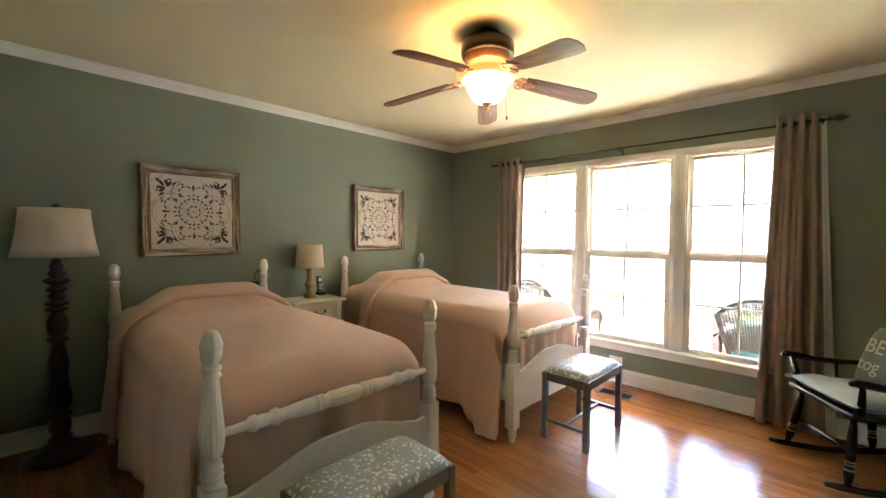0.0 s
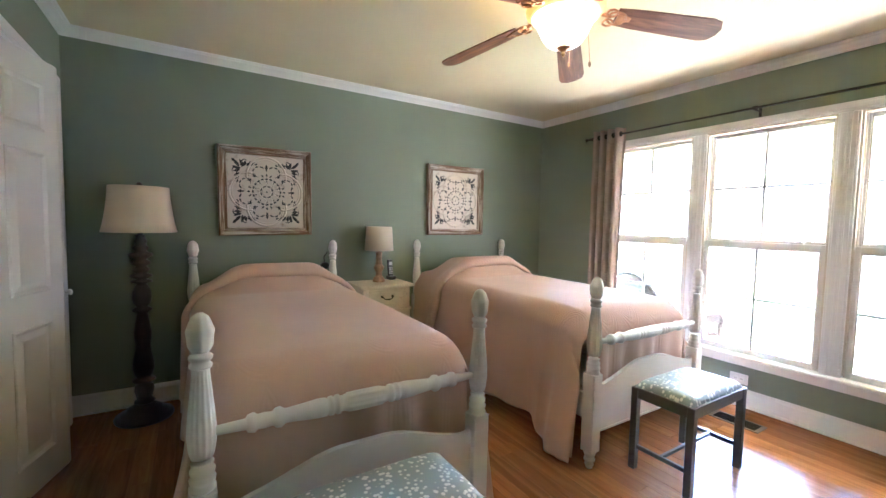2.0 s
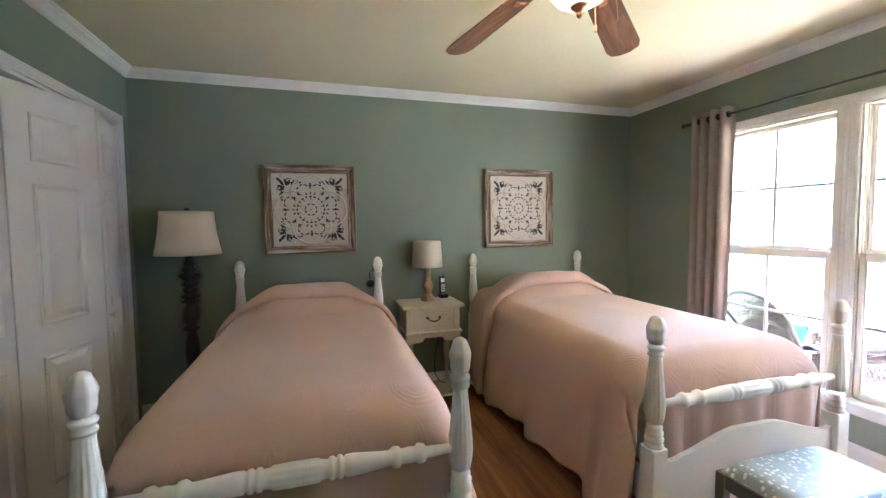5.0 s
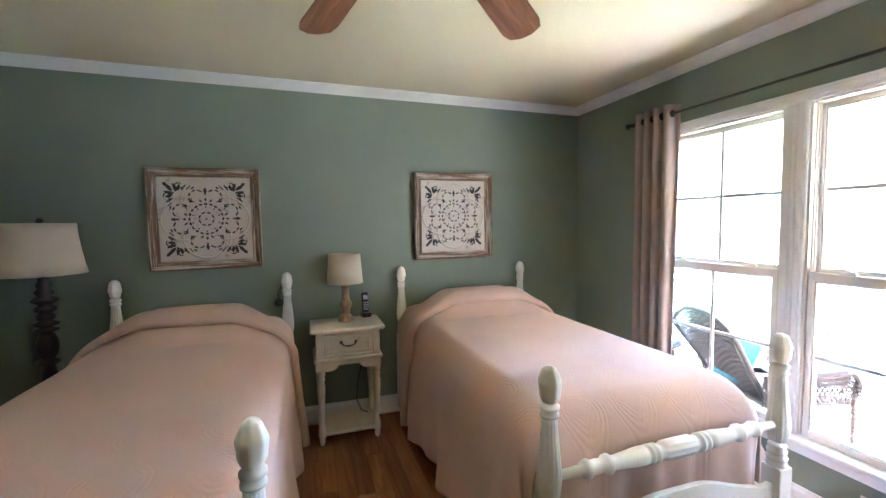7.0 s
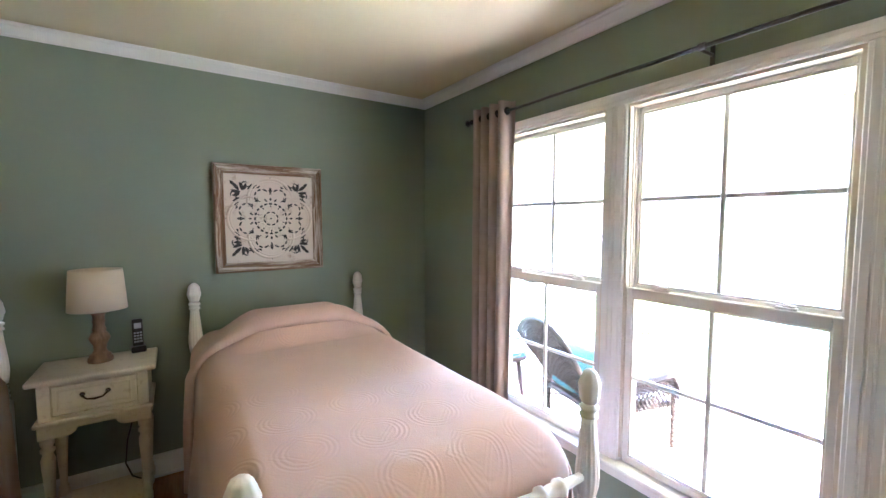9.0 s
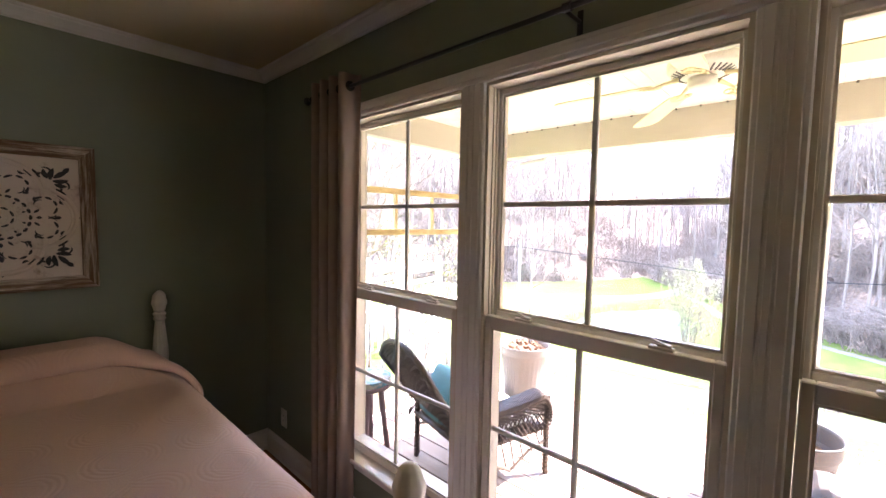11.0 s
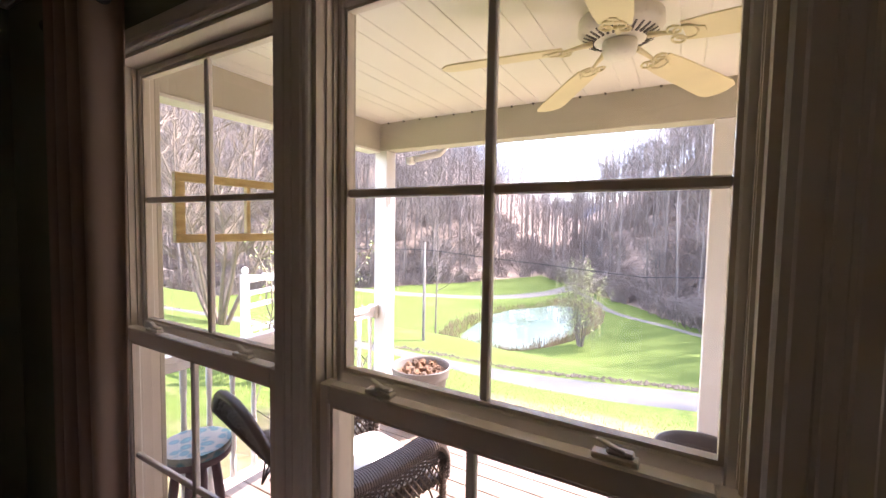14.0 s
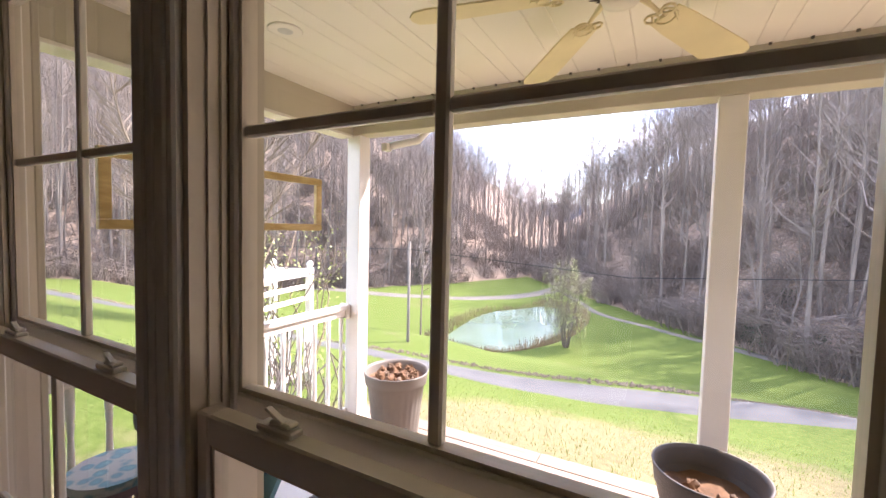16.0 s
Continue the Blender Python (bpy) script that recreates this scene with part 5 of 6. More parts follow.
part("stretcher", lathe(bmesh.new(), [(0.008, 0), (0.010, 0.1), (0.016, 0.16), (0.012, 0.18), (0.016, 0.20), (0.012, 0.22), (0.016, 0.24), (0.010, 0.30), (0.008, 0.43)], 10, pose(0.035, -0.215, 0.215, -90, 0, 0)), BLACKL, rk, smooth=True)
for i in range(7):
    y = -0.16 + i * 0.053
    part("back_spindle", tube(bmesh.new(), [(0.45, y, 0.40), (0.55, y, 0.75), (0.63, y * 1.05, 1.04)], [0.007, 0.010, 0.007], 7), BLACKL, rk, smooth=True)
part("crest_rail", B(0.605, 0.645, -0.26, 0.26, 1.03, 1.15, 0.012, 2), BLACKL, rk)


def cushion(bm, a, b, h, m, tuft=0.0):
    for side in (1, -1):
        def fn(u, v):
            p, q = 2 * u - 1, 2 * v - 1
            k = max(0.0, (1 - p ** 4) * (1 - q ** 4)) ** 0.5
            z = side * h * k * (1 - tuft * (0.5 + 0.5 * math.cos(2 * math.pi * p)) * (0.5 + 0.5 * math.cos(2 * math.pi * q)))
            return m @ Vector((a * p * (1 - 0.05 * q * q), b * q * (1 - 0.05 * p * p), z))
        surface(bm, fn, 22, 22)
    return bm


pad = thing("seat_pad", "pale teal tufted seat pad on the rocking chair", "cushion", 0.0, 3.29, 0, 34)
part("pad", cushion(bmesh.new(), 0.245, 0.27, 0.046, seat_m @ pose(-0.01, 0, 0.058), 0.5), SEATPAD, pad, smooth=True)
pil = thing("throw_pillow", "grey-green throw pillow with cream lettering on the rocker", "pillow", 0.0, 3.29, 0, 34)
pm = pose(0.385, 0.0, 0.645, 0, -70, 0)
pillow = part("pillow", cushion(bmesh.new(), 0.19, 0.20, 0.06, pm), PILLOW, pil, smooth=True)


def lettering(text, size, m, parent):
    cu = bpy.data.curves.new("lettering", "FONT")
    cu.body, cu.size, cu.extrude = text, size, 0.001
    tmp = new("lettering", cu)
    me = bpy.data.meshes.new_from_object(tmp.evaluated_get(bpy.context.evaluated_depsgraph_get()))
    bpy.data.objects.remove(tmp)
    me.materials.clear()
    me.materials.append(LETTER)
    ob = new("lettering", me)
    ob.parent = parent
    ob.matrix_basis = m
    return ob


face = pm @ Matrix(((0, 1, 0, 0.02), (-1, 0, 0, 0.15), (0, 0, 1, 0.061), (0, 0, 0, 1)))
lettering("BET", 0.12, face, pillow)
lettering("tog", 0.11, pm @ Matrix(((0, 1, 0, -0.09), (-1, 0, 0, 0.15), (0, 0, 1, 0.061), (0, 0, 0, 1))), pillow)

# ---- porch ----
DZ = -0.10
PXL, PXR, PYN = -3.42, 4.2, 6.42
setting("porch_frame", B(PXL, PXR, YN + 0.12, PYN - 0.02, DZ - 0.25, DZ - 0.03), BEAM, "porch joist frame below the boards")
bm = bmesh.new()
x = PXL - 0.1
while x < PXR + 0.3:
    box(bm, x, x + 0.096, YN + 0.115, 6.06, 2.384, 2.40, 0.002)
    box(bm, x + 0.1, x + 0.30, YN + 0.115, 6.06, 2.384, 2.40, 0.002)
    x += 0.304
box(bm, PXL - 0.1, PXR + 0.3, YN + 0.115, 6.06, 2.388, 2.44)
setting("porch_ceiling", bm, PCEIL, "cream vinyl plank porch ceiling")
bm = bmesh.new()
for x in [PXL + 0.1 + 0.152 * i for i in range(48)]:
    box(bm, x, x + 0.012, 6.040, 6.052, 2.372, 2.383)
tagged(part("soffit_fasteners", bm, POTD), "dark fasteners along the soffit edge", "fasteners", "", "stuff")
setting("porch_beam_front", B(-3.26, PXR + 0.3, 6.06, 6.20, 2.165, 2.40, 0.004), BEAM, "taupe porch front beam")
setting("porch_beam_side", B(-3.36, -3.26, YN + 0.115, 6.20, 2.165, 2.40, 0.004), BEAM, "taupe porch side beam")
setting("porch_beam_trim", B(-3.375, -3.245, YN + 0.115, 6.05, 2.145, 2.164, 0.003), PORCHW, "white trim under the side beam")
setting("roof", B(PXL - 0.35, PXR + 0.5, YS - 0.5, 6.55, 2.62, 2.75), BEAM, "shallow roof over room and porch")
setting("fascia", B(PXL - 0.35, PXR + 0.5, 6.50, 6.56, 2.40, 2.619, 0.003), PORCHW, "white fascia")
gut = thing("gutter_downspout", "cream metal gutter elbow and downspout at the porch corner", "downspout", -3.06, 6.30, 0)
part("elbow", tube(bmesh.new(), [(0.22, 0.22, 2.42), (0.20, 0.20, 2.26), (0.14, 0.16, 2.18), (-0.06, 0.02, 2.12)], 0.03, 8), PORCHW, gut, smooth=True)
part("strap", B(-0.09, -0.03, -0.03, 0.04, 2.08, 2.14, 0.006), PORCHW, gut)

for x in (-3.255, -0.855, 1.55, 3.95):
    po = thing("porch_post", "square white painted porch post", "post", x, 6.13, DZ, 0, "porch posts")
    part("shaft", B(-0.062, 0.062, -0.062, 0.062, 0.0, 2.264, 0.006, 2), PORCHW, po)
    part("base_trim", B(-0.075, 0.075, -0.075, 0.075, 0.0, 0.09, 0.006), PORCHW, po)


def make_railing(p, q, label):
    p, q = Vector(p), Vector(q)
    L = (q - p).length
    ang = math.degrees(math.atan2(q.y - p.y, q.x - p.x))
    r = thing("porch_railing", label, "railing", p.x, p.y, DZ, ang)
    part("top_rail", B(0, L, -0.035, 0.035, 0.915, 0.955, 0.008, 2), PORCHW, r)
    part("sub_rail", B(0, L, -0.018, 0.018, 0.865, 0.914, 0.003), PORCHW, r)
    part("bottom_rail", B(0, L, -0.02, 0.02, 0.075, 0.125, 0.003), PORCHW, r)
    n = int(L / 0.135)
    first = None
    for i in range(n):
        m = pose((i + 0.6) * L / n, 0, 0)
        if first is None:
            first = part("baluster", lathe(bmesh.new(), [(0.017, 0.125), (0.017, 0.25), (0.012, 0.26), (0.019, 0.30), (0.016, 0.45), (0.012, 0.66), (0.016, 0.70), (0.012, 0.715), (0.017, 0.73), (0.017, 0.866)], 10), PORCHW, r, m=m, smooth=True)
        else:
            like(first, r, m)
    part("rail_bracket", B(L - 0.03, L - 0.001, -0.045, 0.045, 0.85, 0.965, 0.006), PORCHW, r)


make_railing((-3.31, 4.13), (-3.31, 6.065), "white painted porch railing with turned balusters")

# hanging old sash frame on the porch
hang = thing("hanging_frame", "old yellowed wooden sash frame hung from the porch beam", "wooden frame", -3.31, 0, 0)
part("top_bar", B(-0.016, 0.016, 4.46, 5.78, 1.755, 1.80, 0.003), RUSTIC, hang)
part("bottom_bar", B(-0.016, 0.016, 4.46, 5.78, 1.435, 1.48, 0.003), RUSTIC, hang)
for y0, y1 in ((4.46, 4.51), (4.86, 4.885), (5.27, 5.295), (5.73, 5.78)):
    part("upright", B(-0.015, 0.015, y0, y1, 1.481, 1.754, 0.003), RUSTIC, hang)
for y in (4.6, 5.65):
    part("wire", tube(bmesh.new(), [(0, y, 1.80), (0, y, 2.15)], 0.002, 5), BLACKM, hang)

# porch ceiling fan
PH = 2.384
make_fan("porch_ceiling_fan", "cream porch ceiling fan with yellowed blades", -1.285, 5.03, PH, [
    ("canopy", [(0.10, 0.0), (0.10, -0.02), (0.085, -0.035), (0.08, -0.05)], FAN2W, ""),
    ("motor_housing", [(0.10, -0.045), (0.15, -0.05), (0.152, -0.09), (0.145, -0.10), (0.13, -0.115), (0.09, -0.128), (0.05, -0.132)], FAN2W, "vented cream motor housing"),
    ("switch_cup", [(0.045, -0.125), (0.062, -0.135), (0.062, -0.165), (0.055, -0.182), (0.02, -0.188), (0.004, -0.189)], FAN2W, ""),
], (57, 129, 201, 273, 345), 0.68, -0.135, 6.0, 0.15, (FAN2, FAN2))
bm = bmesh.new()
pf = bpy.data.objects["porch_ceiling_fan"]
vent_first = None
for i in range(30):
    m = pose(0, 0, 0, 0, 0, i * 12) @ pose(0.112, 0, -0.121, 0, 0, 0)
    if vent_first is None:
        vent_first = part("vent_slot", B(-0.022, 0.022, -0.004, 0.004, -0.003, 0.004, m=pose(0, 0, 0, 0, -24, 0)), POTD, pf, m=m)
    else:
        like(vent_first, pf, m)
dl = thing("recessed_light", "round recessed porch ceiling light, off", "recessed light", -2.735, 4.97, PH)
part("trim_ring", lathe(bmesh.new(), [(0.052, -0.006), (0.075, -0.006), (0.080, 0.0), (0.052, 0.0)], 28), PORCHW, dl, smooth=True)
part("lens", lathe(bmesh.new(), [(0.001, -0.008), (0.035, -0.006), (0.052, -0.002)], 24), BUTTON, dl, smooth=True)


# planters
def make_pot(x, y, mat, r, h, label, fluted, fill, clods):
    p = thing("planter_pot", label, "planter", x, y, DZ + 0.001, 0, "porch planters")
    prof = [(0.001, 0.0), (r * 0.66, 0.0), (r * 0.70, 0.02), (r * 0.80, h * 0.5), (r * 0.88, h * 0.80), (r * 0.94, h * 0.82), (r * 0.96, h * 0.88), (r * 0.98, h * 0.97), (r, h), (r * 0.96, h), (r * 0.92, h * 0.96), (r * 0.88, h * fill - 0.01), (r * 0.86, h * fill - 0.03)]
    bm = bmesh.new()
    n, k = 64, len(prof)
    surface(bm, lambda u, v: Vector((math.cos(u * 2 * math.pi), math.sin(u * 2 * math.pi), 0)) * (prof[round(v * (k - 1))][0] * (1 - (0.035 * (0.5 + 0.5 * math.cos(28 * u * 2 * math.pi)) if fluted and 0.03 < prof[round(v * (k - 1))][1] < h * 0.6 else 0))) + Vector((0, 0, prof[round(v * (k - 1))][1])), n * 2, k - 1)
    bmesh.ops.remove_doubles(bm, verts=bm.verts[:], dist=1e-5)
    part("pot", bm, mat, p, smooth=True)
    bm = bmesh.new()
    nr = 10

    def fn(u, v):
        a, rr = u * 2 * math.pi, v * r * 0.89
        xx, yy = rr * math.cos(a), rr * math.sin(a)
        return Vector((xx, yy, h * fill + 0.02 * noise.noise(Vector((xx * 9, yy * 9, x))) + 0.006 * noise.noise(Vector((xx * 40, yy * 40, x)))))
    surface(bm, fn, 40, nr)
    part("soil", bm, SOIL, p, "dry crumbly soil", True)
    rnd = random.Random(int(x * 100) + 50)
    for i in range(clods):
        bm = bmesh.new()
        bmesh.ops.create_icosphere(bm, subdivisions=2, radius=rnd.uniform(0.012, 0.034))
        for v in bm.verts:
            v.co *= 1 + 0.8 * noise.noise(v.co * 45 + Vector((i, 0, 0)))
        a, rr = rnd.uniform(0, 6.28), r * 0.62 * math.sqrt(rnd.random())
        part("clod", bm, SOIL if i % 3 else CLOD, p, m=pose(rr * math.cos(a), rr * math.sin(a), h * fill + rnd.uniform(0.012, 0.05)))


make_pot(-2.86, 6.12, POTW, 0.245, 0.50, "grey fluted ceramic planter with dry soil clods", True, 0.87, 40)
make_pot(-0.895, 5.79, POTD, 0.238, 0.50, "dark stone planter half filled with soil", False, 0.74, 6)

orn = thing("garden_ornament", "round grey weathered stone ornament by the railing", "ornament", -3.05, 5.66, DZ)
bm = bmesh.new()
bmesh.ops.create_icosphere(bm, subdivisions=3, radius=0.10, matrix=pose(0, 0, 0.092))
for v in bm.verts:
    v.co += v.co.normalized() * 0.03 * noise.noise(v.co * 18)
    v.co.z = max(v.co.z, 0.0)
part("body", bm, POTW, orn, smooth=True)
part("stem", lathe(bmesh.new(), [(0.026, 0.185), (0.018, 0.205), (0.022, 0.225), (0.004, 0.230)], 10), POTD, orn, "dark stubby stem", True)

ms = thing("mosaic_stool", "small round stool with a blue mosaic top and purple legs", "stool", -2.96, 4.36, DZ)
part("top", lathe(bmesh.new(), [(0.145, 0.462), (0.15, 0.475), (0.148, 0.49), (0.001, 0.492)], 32), MOSAIC, ms)
part("rim", lathe(bmesh.new(), [(0.12, 0.43), (0.146, 0.44), (0.148, 0.4615)], 32), PURPLE, ms, smooth=True)
ms.matrix_basis = ms.matrix_basis @ Matrix.Diagonal((1.0, 1.0, 1.28, 1.0))
leg = None
for i in range(4):
    m = pose(0, 0, 0, 0, 0, 45 + 90 * i) @ pose(0.145, 0, 0, 0, -9, 0)
    if leg is None:
        leg = part("leg", lathe(bmesh.new(), [(0.013, 0.0), (0.017, 0.1), (0.020, 0.2), (0.015, 0.22), (0.021, 0.3), (0.019, 0.44)], 12), PURPLE, ms, smooth=True, m=m)
    else:
        like(leg, ms, m)


# ---- wicker chairs ----
def wicker_chair():
    c = thing("wicker_chair", "dark brown wicker armchair with a white seat cushion", "armchair", 0, 0, DZ, 0, "porch wicker chairs")

    def backpt(u, h):
        """Fan back: u across -1..1, h 0..1 up."""
        w = 0.22 + 0.11 * h
        top = 0.93 - 0.16 * abs(u) ** 2.2
        z = 0.30 + (top - 0.30) * h
        return Vector((-0.28 - 0.33 * h + 0.04 * u * u, w * u, z))
    bm = bmesh.new()
    for i in range(31):
        u = -1 + 2 * i / 30
        tube(bm, [backpt(u, h / 6) for h in range(7)], 0.0055, 5)
    for k in range(30):
        h = (k + 0.5) / 30
        if 0.62 < h < 0.70:
            continue
        tube(bm, [backpt(-1 + 2 * i / 20, h) + Vector((0.005 * (-1) ** (i + k), 0, 0)) for i in range(21)], 0.0062, 4)
    part("backrest", bm, WICKER, c, "woven fan back")
    bm = bmesh.new()
    tube(bm, [backpt(-1, h / 8) for h in range(9)] + [backpt(-1 + 2 * i / 24, 1.0) for i in range(1, 24)] + [backpt(1, 1 - h / 8) for h in range(9)], 0.018, 8)
    part("back_frame", bm, WICKER, c, smooth=True)
    for s in (-1, 1):
        bm = bmesh.new()
        for i in range(58):
            t = i / 57
            run = min(t / 0.78, 1.0)
            fall = max(0.0, (t - 0.78) / 0.22)
            x = -0.36 + 0.60 * run + 0.075 * math.sin(fall * math.pi * 0.6)
            z = 0.545 - 0.02 * math.sin(math.pi * run) - 0.18 * fall ** 1.6
            tilt = 0.9 * fall
            pts = [(x + 0.032 * math.sin(a) * tilt, s * (0.30 + 0.062 * math.cos(a)), z + 0.034 * math.sin(a) * (1 - 0.6 * tilt)) for a in [j * math.pi / 6 for j in range(-1, 8)]]
            tube(bm, pts, 0.0085, 5)
        part("arm", bm, WICKER, c, "rolled woven arm")
        bm = bmesh.new()
        for i in range(20):
            for d in (1, -1):
                x0 = -0.34 + 0.036 * i
                x1 = x0 + d * 0.09
                tube(bm, [(min(0.33, max(-0.36, x0)), s * 0.315, 0.44), (min(0.33, max(-0.36, x1)), s * 0.315, 0.31)], 0.0055, 4)
        for k in range(10):
            z = 0.44 + 0.0095 * k
            tube(bm, [(-0.36 + 0.69 * q / 24, s * (0.315 + 0.005 * (-1) ** (q + k)), z) for q in range(25)], 0.0062, 4)
        part("side_lattice", bm, WICKER, c)
        for x in (-0.30, 0.33):
            bm = bmesh.new()
            tube(bm, [(x, s * 0.31, 0.0), (x * 0.97, s * 0.31, 0.3), (x, s * 0.31, 0.53)], 0.018, 8)
            for k in range(15):
                lathe(bm, [(0.019, 0.02 + k * 0.031), (0.023, 0.032 + k * 0.031), (0.019, 0.044 + k * 0.031)], 8, pose(x * 0.985, s * 0.31, 0))
            part("leg", bm, WICKER, c)
        bm = bmesh.new()
        for i in range(9):
            a0 = i / 8 * math.pi
            tube(bm, [(-0.28 + 0.58 * i / 8, s * 0.31, 0.30), (-0.28 + 0.58 * i / 8 + 0.04, s * 0.31, 0.12 + 0.10 * abs(math.cos(a0)))], 0.006, 4)
        tube(bm, [(-0.30 + 0.62 * i / 12, s * 0.31, 0.12 + 0.11 * abs(math.cos(i / 12 * math.pi))) for i in range(13)], 0.010, 6)
        part("skirt", bm, WICKER, c)
    bm = bmesh.new()
    for i in range(16):
        tube(bm, [(0.335, -0.30 + 0.04 * i, 0.31), (0.335, -0.30 + 0.04 * i, 0.17 + 0.06 * abs(math.cos(i / 15 * math.pi)))], 0.007, 4)
    tube(bm, [(0.335, -0.31, 0.30), (0.335, 0.31, 0.30)], 0.016, 8)
    part("front_skirt", bm, WICKER, c)
    part("seat_frame", B(-0.31, 0.33, -0.30, 0.30, 0.29, 0.33, 0.01), WICKER, c)
    return c


wc = wicker_chair()
wc.matrix_basis = pose(-2.46, 4.90, DZ, 0, 0, 76)
wc2 = copy_thing(wc, pose(-0.43, 4.95, DZ, 0, 0, 95))
for px, py, rz in ((-2.46, 4.90, 76), (-0.43, 4.95, 95)):
    cu = thing("seat_cushion", "white seat cushion on the wicker chair", "cushion", px, py, DZ, rz, "wicker chair cushions")
    part("cushion", cushion(bmesh.new(), 0.29, 0.27, 0.05, pose(0.03, 0, 0.375)), CUSHW, cu, smooth=True)
    tp = thing("throw_pillow", "teal patterned throw pillow leaning on the wicker chair", "pillow", px, py, DZ, rz, "teal pillows")
    part("pillow", cushion(bmesh.new(), 0.17, 0.17, 0.055, pose(-0.25, 0.06, 0.53, 0, -62, 0)), TEAL, tp, smooth=True)

# ---- ground and woods ----
POND = (-10.35, 33.0, 3.4, 8.3)
H_Y = (-60.0, 6.0, 7.0, 10.0, 15.2, 18.6, 24.0, 40.0, 60.0, 120.0, 300.0)
H_Z = (-0.6, -0.65, -0.8, -1.75, -3.25, -3.55, -5.1, -5.5, -5.4, -3.0, 6.0)
AX = Vector((-0.187, 0.982))


def side_dist(x, y):
    """How far a place lies inside the right or left wooded slope."""
    s = AX.x * (x + 1.1) + AX.y * (y - 3.6)
    w = AX.y * (x + 1.1) - AX.x * (y - 3.6)
    wr = np.interp(s, (-30, 0, 20, 40, 60, 300), (29, 23, 13.6, 4.4, -6.0, -6.0))
    wl = np.interp(s, (-30, 0, 20, 38, 48, 60, 300), (-60, -52, -36, -25, -14.5, -6, -6))
    return w - wr, wl - w


def land(x, y):
    base = float(np.interp(y, H_Y, H_Z))
    r, l = side_dist(x, y)
    rise = 0.0
    if r > 0:
        rise += min(46.0, 0.60 * r * smoothstep(0, 8, r))
    if l > 0:
        rise += min(44.0, 0.56 * l * smoothstep(0, 9, l))
    dx, dy = (x - POND[0]) / (POND[2] + 1.2), (y - POND[1]) / (POND[3] + 1.2)
    d = math.hypot(dx, dy)
    z = base + rise + 0.12 * noise.noise(Vector((x * 0.22, y * 0.22, 0))) + (0.8 * noise.noise(Vector((x * 0.06, y * 0.06, 3))) if rise > 1 else 0)
    if x < -5 and y < 20:
        z += 0.35 * smoothstep(-5, -11, x)
    return z - (0.45 + 0.3) * (1 - smoothstep(0.75, 1.05, d))


def axis_steps(lo, hi, near0, near1, fine, growth):
    v, out = near0, []
    while v < near1:
        out.append(v)
        v += fine
    step = fine
    up = [near1]
    while up[-1] < hi:
        step *= growth
        up.append(up[-1] + step)
    step, dn = fine, [near0]
    while dn[-1] > lo:
        step *= growth
        dn.append(dn[-1] - step)
    return dn[:0:-1] + out + up


gx = axis_steps(-420, 420, -32, 22, 0.6, 1.12)
gy = axis_steps(-300, 480, 4, 56, 0.6, 1.12)
verts, cover = [], []
for y in gy:
    for x in gx:
        far = math.hypot(x, y)
        z = land(x, y) if y > -20 else -0.6
        if -4.5 < x < 5.5 and y < 6.6:
            z = -0.75
        verts.append((x, y, z))
        r, l = side_dist(x, y)
        woods = max(smoothstep(-0.8, 1.2, r), smoothstep(-0.8, 1.2, l))
        dry = 1.0 - smoothstep(9.5, 14.5, y) if y > 0 else 0.6
        dry = dry * smoothstep(-6.5, -3.8, x)
        cover.append((woods, dry, 0.0, 1.0))
nx = len(gx)
faces = [(j * nx + i, j * nx + i + 1, (j + 1) * nx + i + 1, (j + 1) * nx + i) for j in range(len(gy) - 1) for i in range(nx - 1)]
me = bpy.data.meshes.new("ground")
me.from_pydata(verts, [], faces)
ca = me.color_attributes.new("cover", "FLOAT_COLOR", "POINT")
for i, c in enumerate(cover):
    ca.data[i].color = c
for p in me.polygons:
    p.use_smooth = True
me.materials.append(GROUND)
tagged(new("ground", me), "sloping lawn running down to wooded hillsides", "", "", "structure")


def strip(name, pts, width, mat, lift, label):
    """A drive laid on the land along a smooth line."""
    bm = bmesh.new()
    fine = []
    for i in range(len(pts) - 1):
        p0, p1, p2, p3 = (Vector(pts[max(0, min(len(pts) - 1, i + k))]) for k in (-1, 0, 1, 2))
        for t in [k / 14 for k in range(14)]:
            fine.append(0.5 * ((2 * p1) + (p2 - p0) * t + (2 * p0 - 5 * p1 + 4 * p2 - p3) * t * t + (3 * p1 - p0 - 3 * p2 + p3) * t ** 3))
    rows = []
    for i, p in enumerate(fine):
        d = (fine[min(i + 1, len(fine) - 1)] - fine[max(i - 1, 0)]).normalized()
        n = Vector((-d.y, d.x))
        row = []
        for k in range(7):
            w = (k / 6 - 0.5) * width * (1 + 0.05 * noise.noise(Vector((p.x, p.y, k))))
            q = p + n * w
            row.append(bm.verts.new((q.x, q.y, land(q.x, q.y) + lift * (1.0 if 0 < k < 6 else -1.0))))
        rows.append(row)
    for a, b in zip(rows, rows[1:]):
        for k in range(6):
            bm.faces.new((a[k], a[k + 1], b[k + 1], b[k]))
    tagged(part(name, bm, mat, smooth=True), label, "", "", "structure")
    return fine


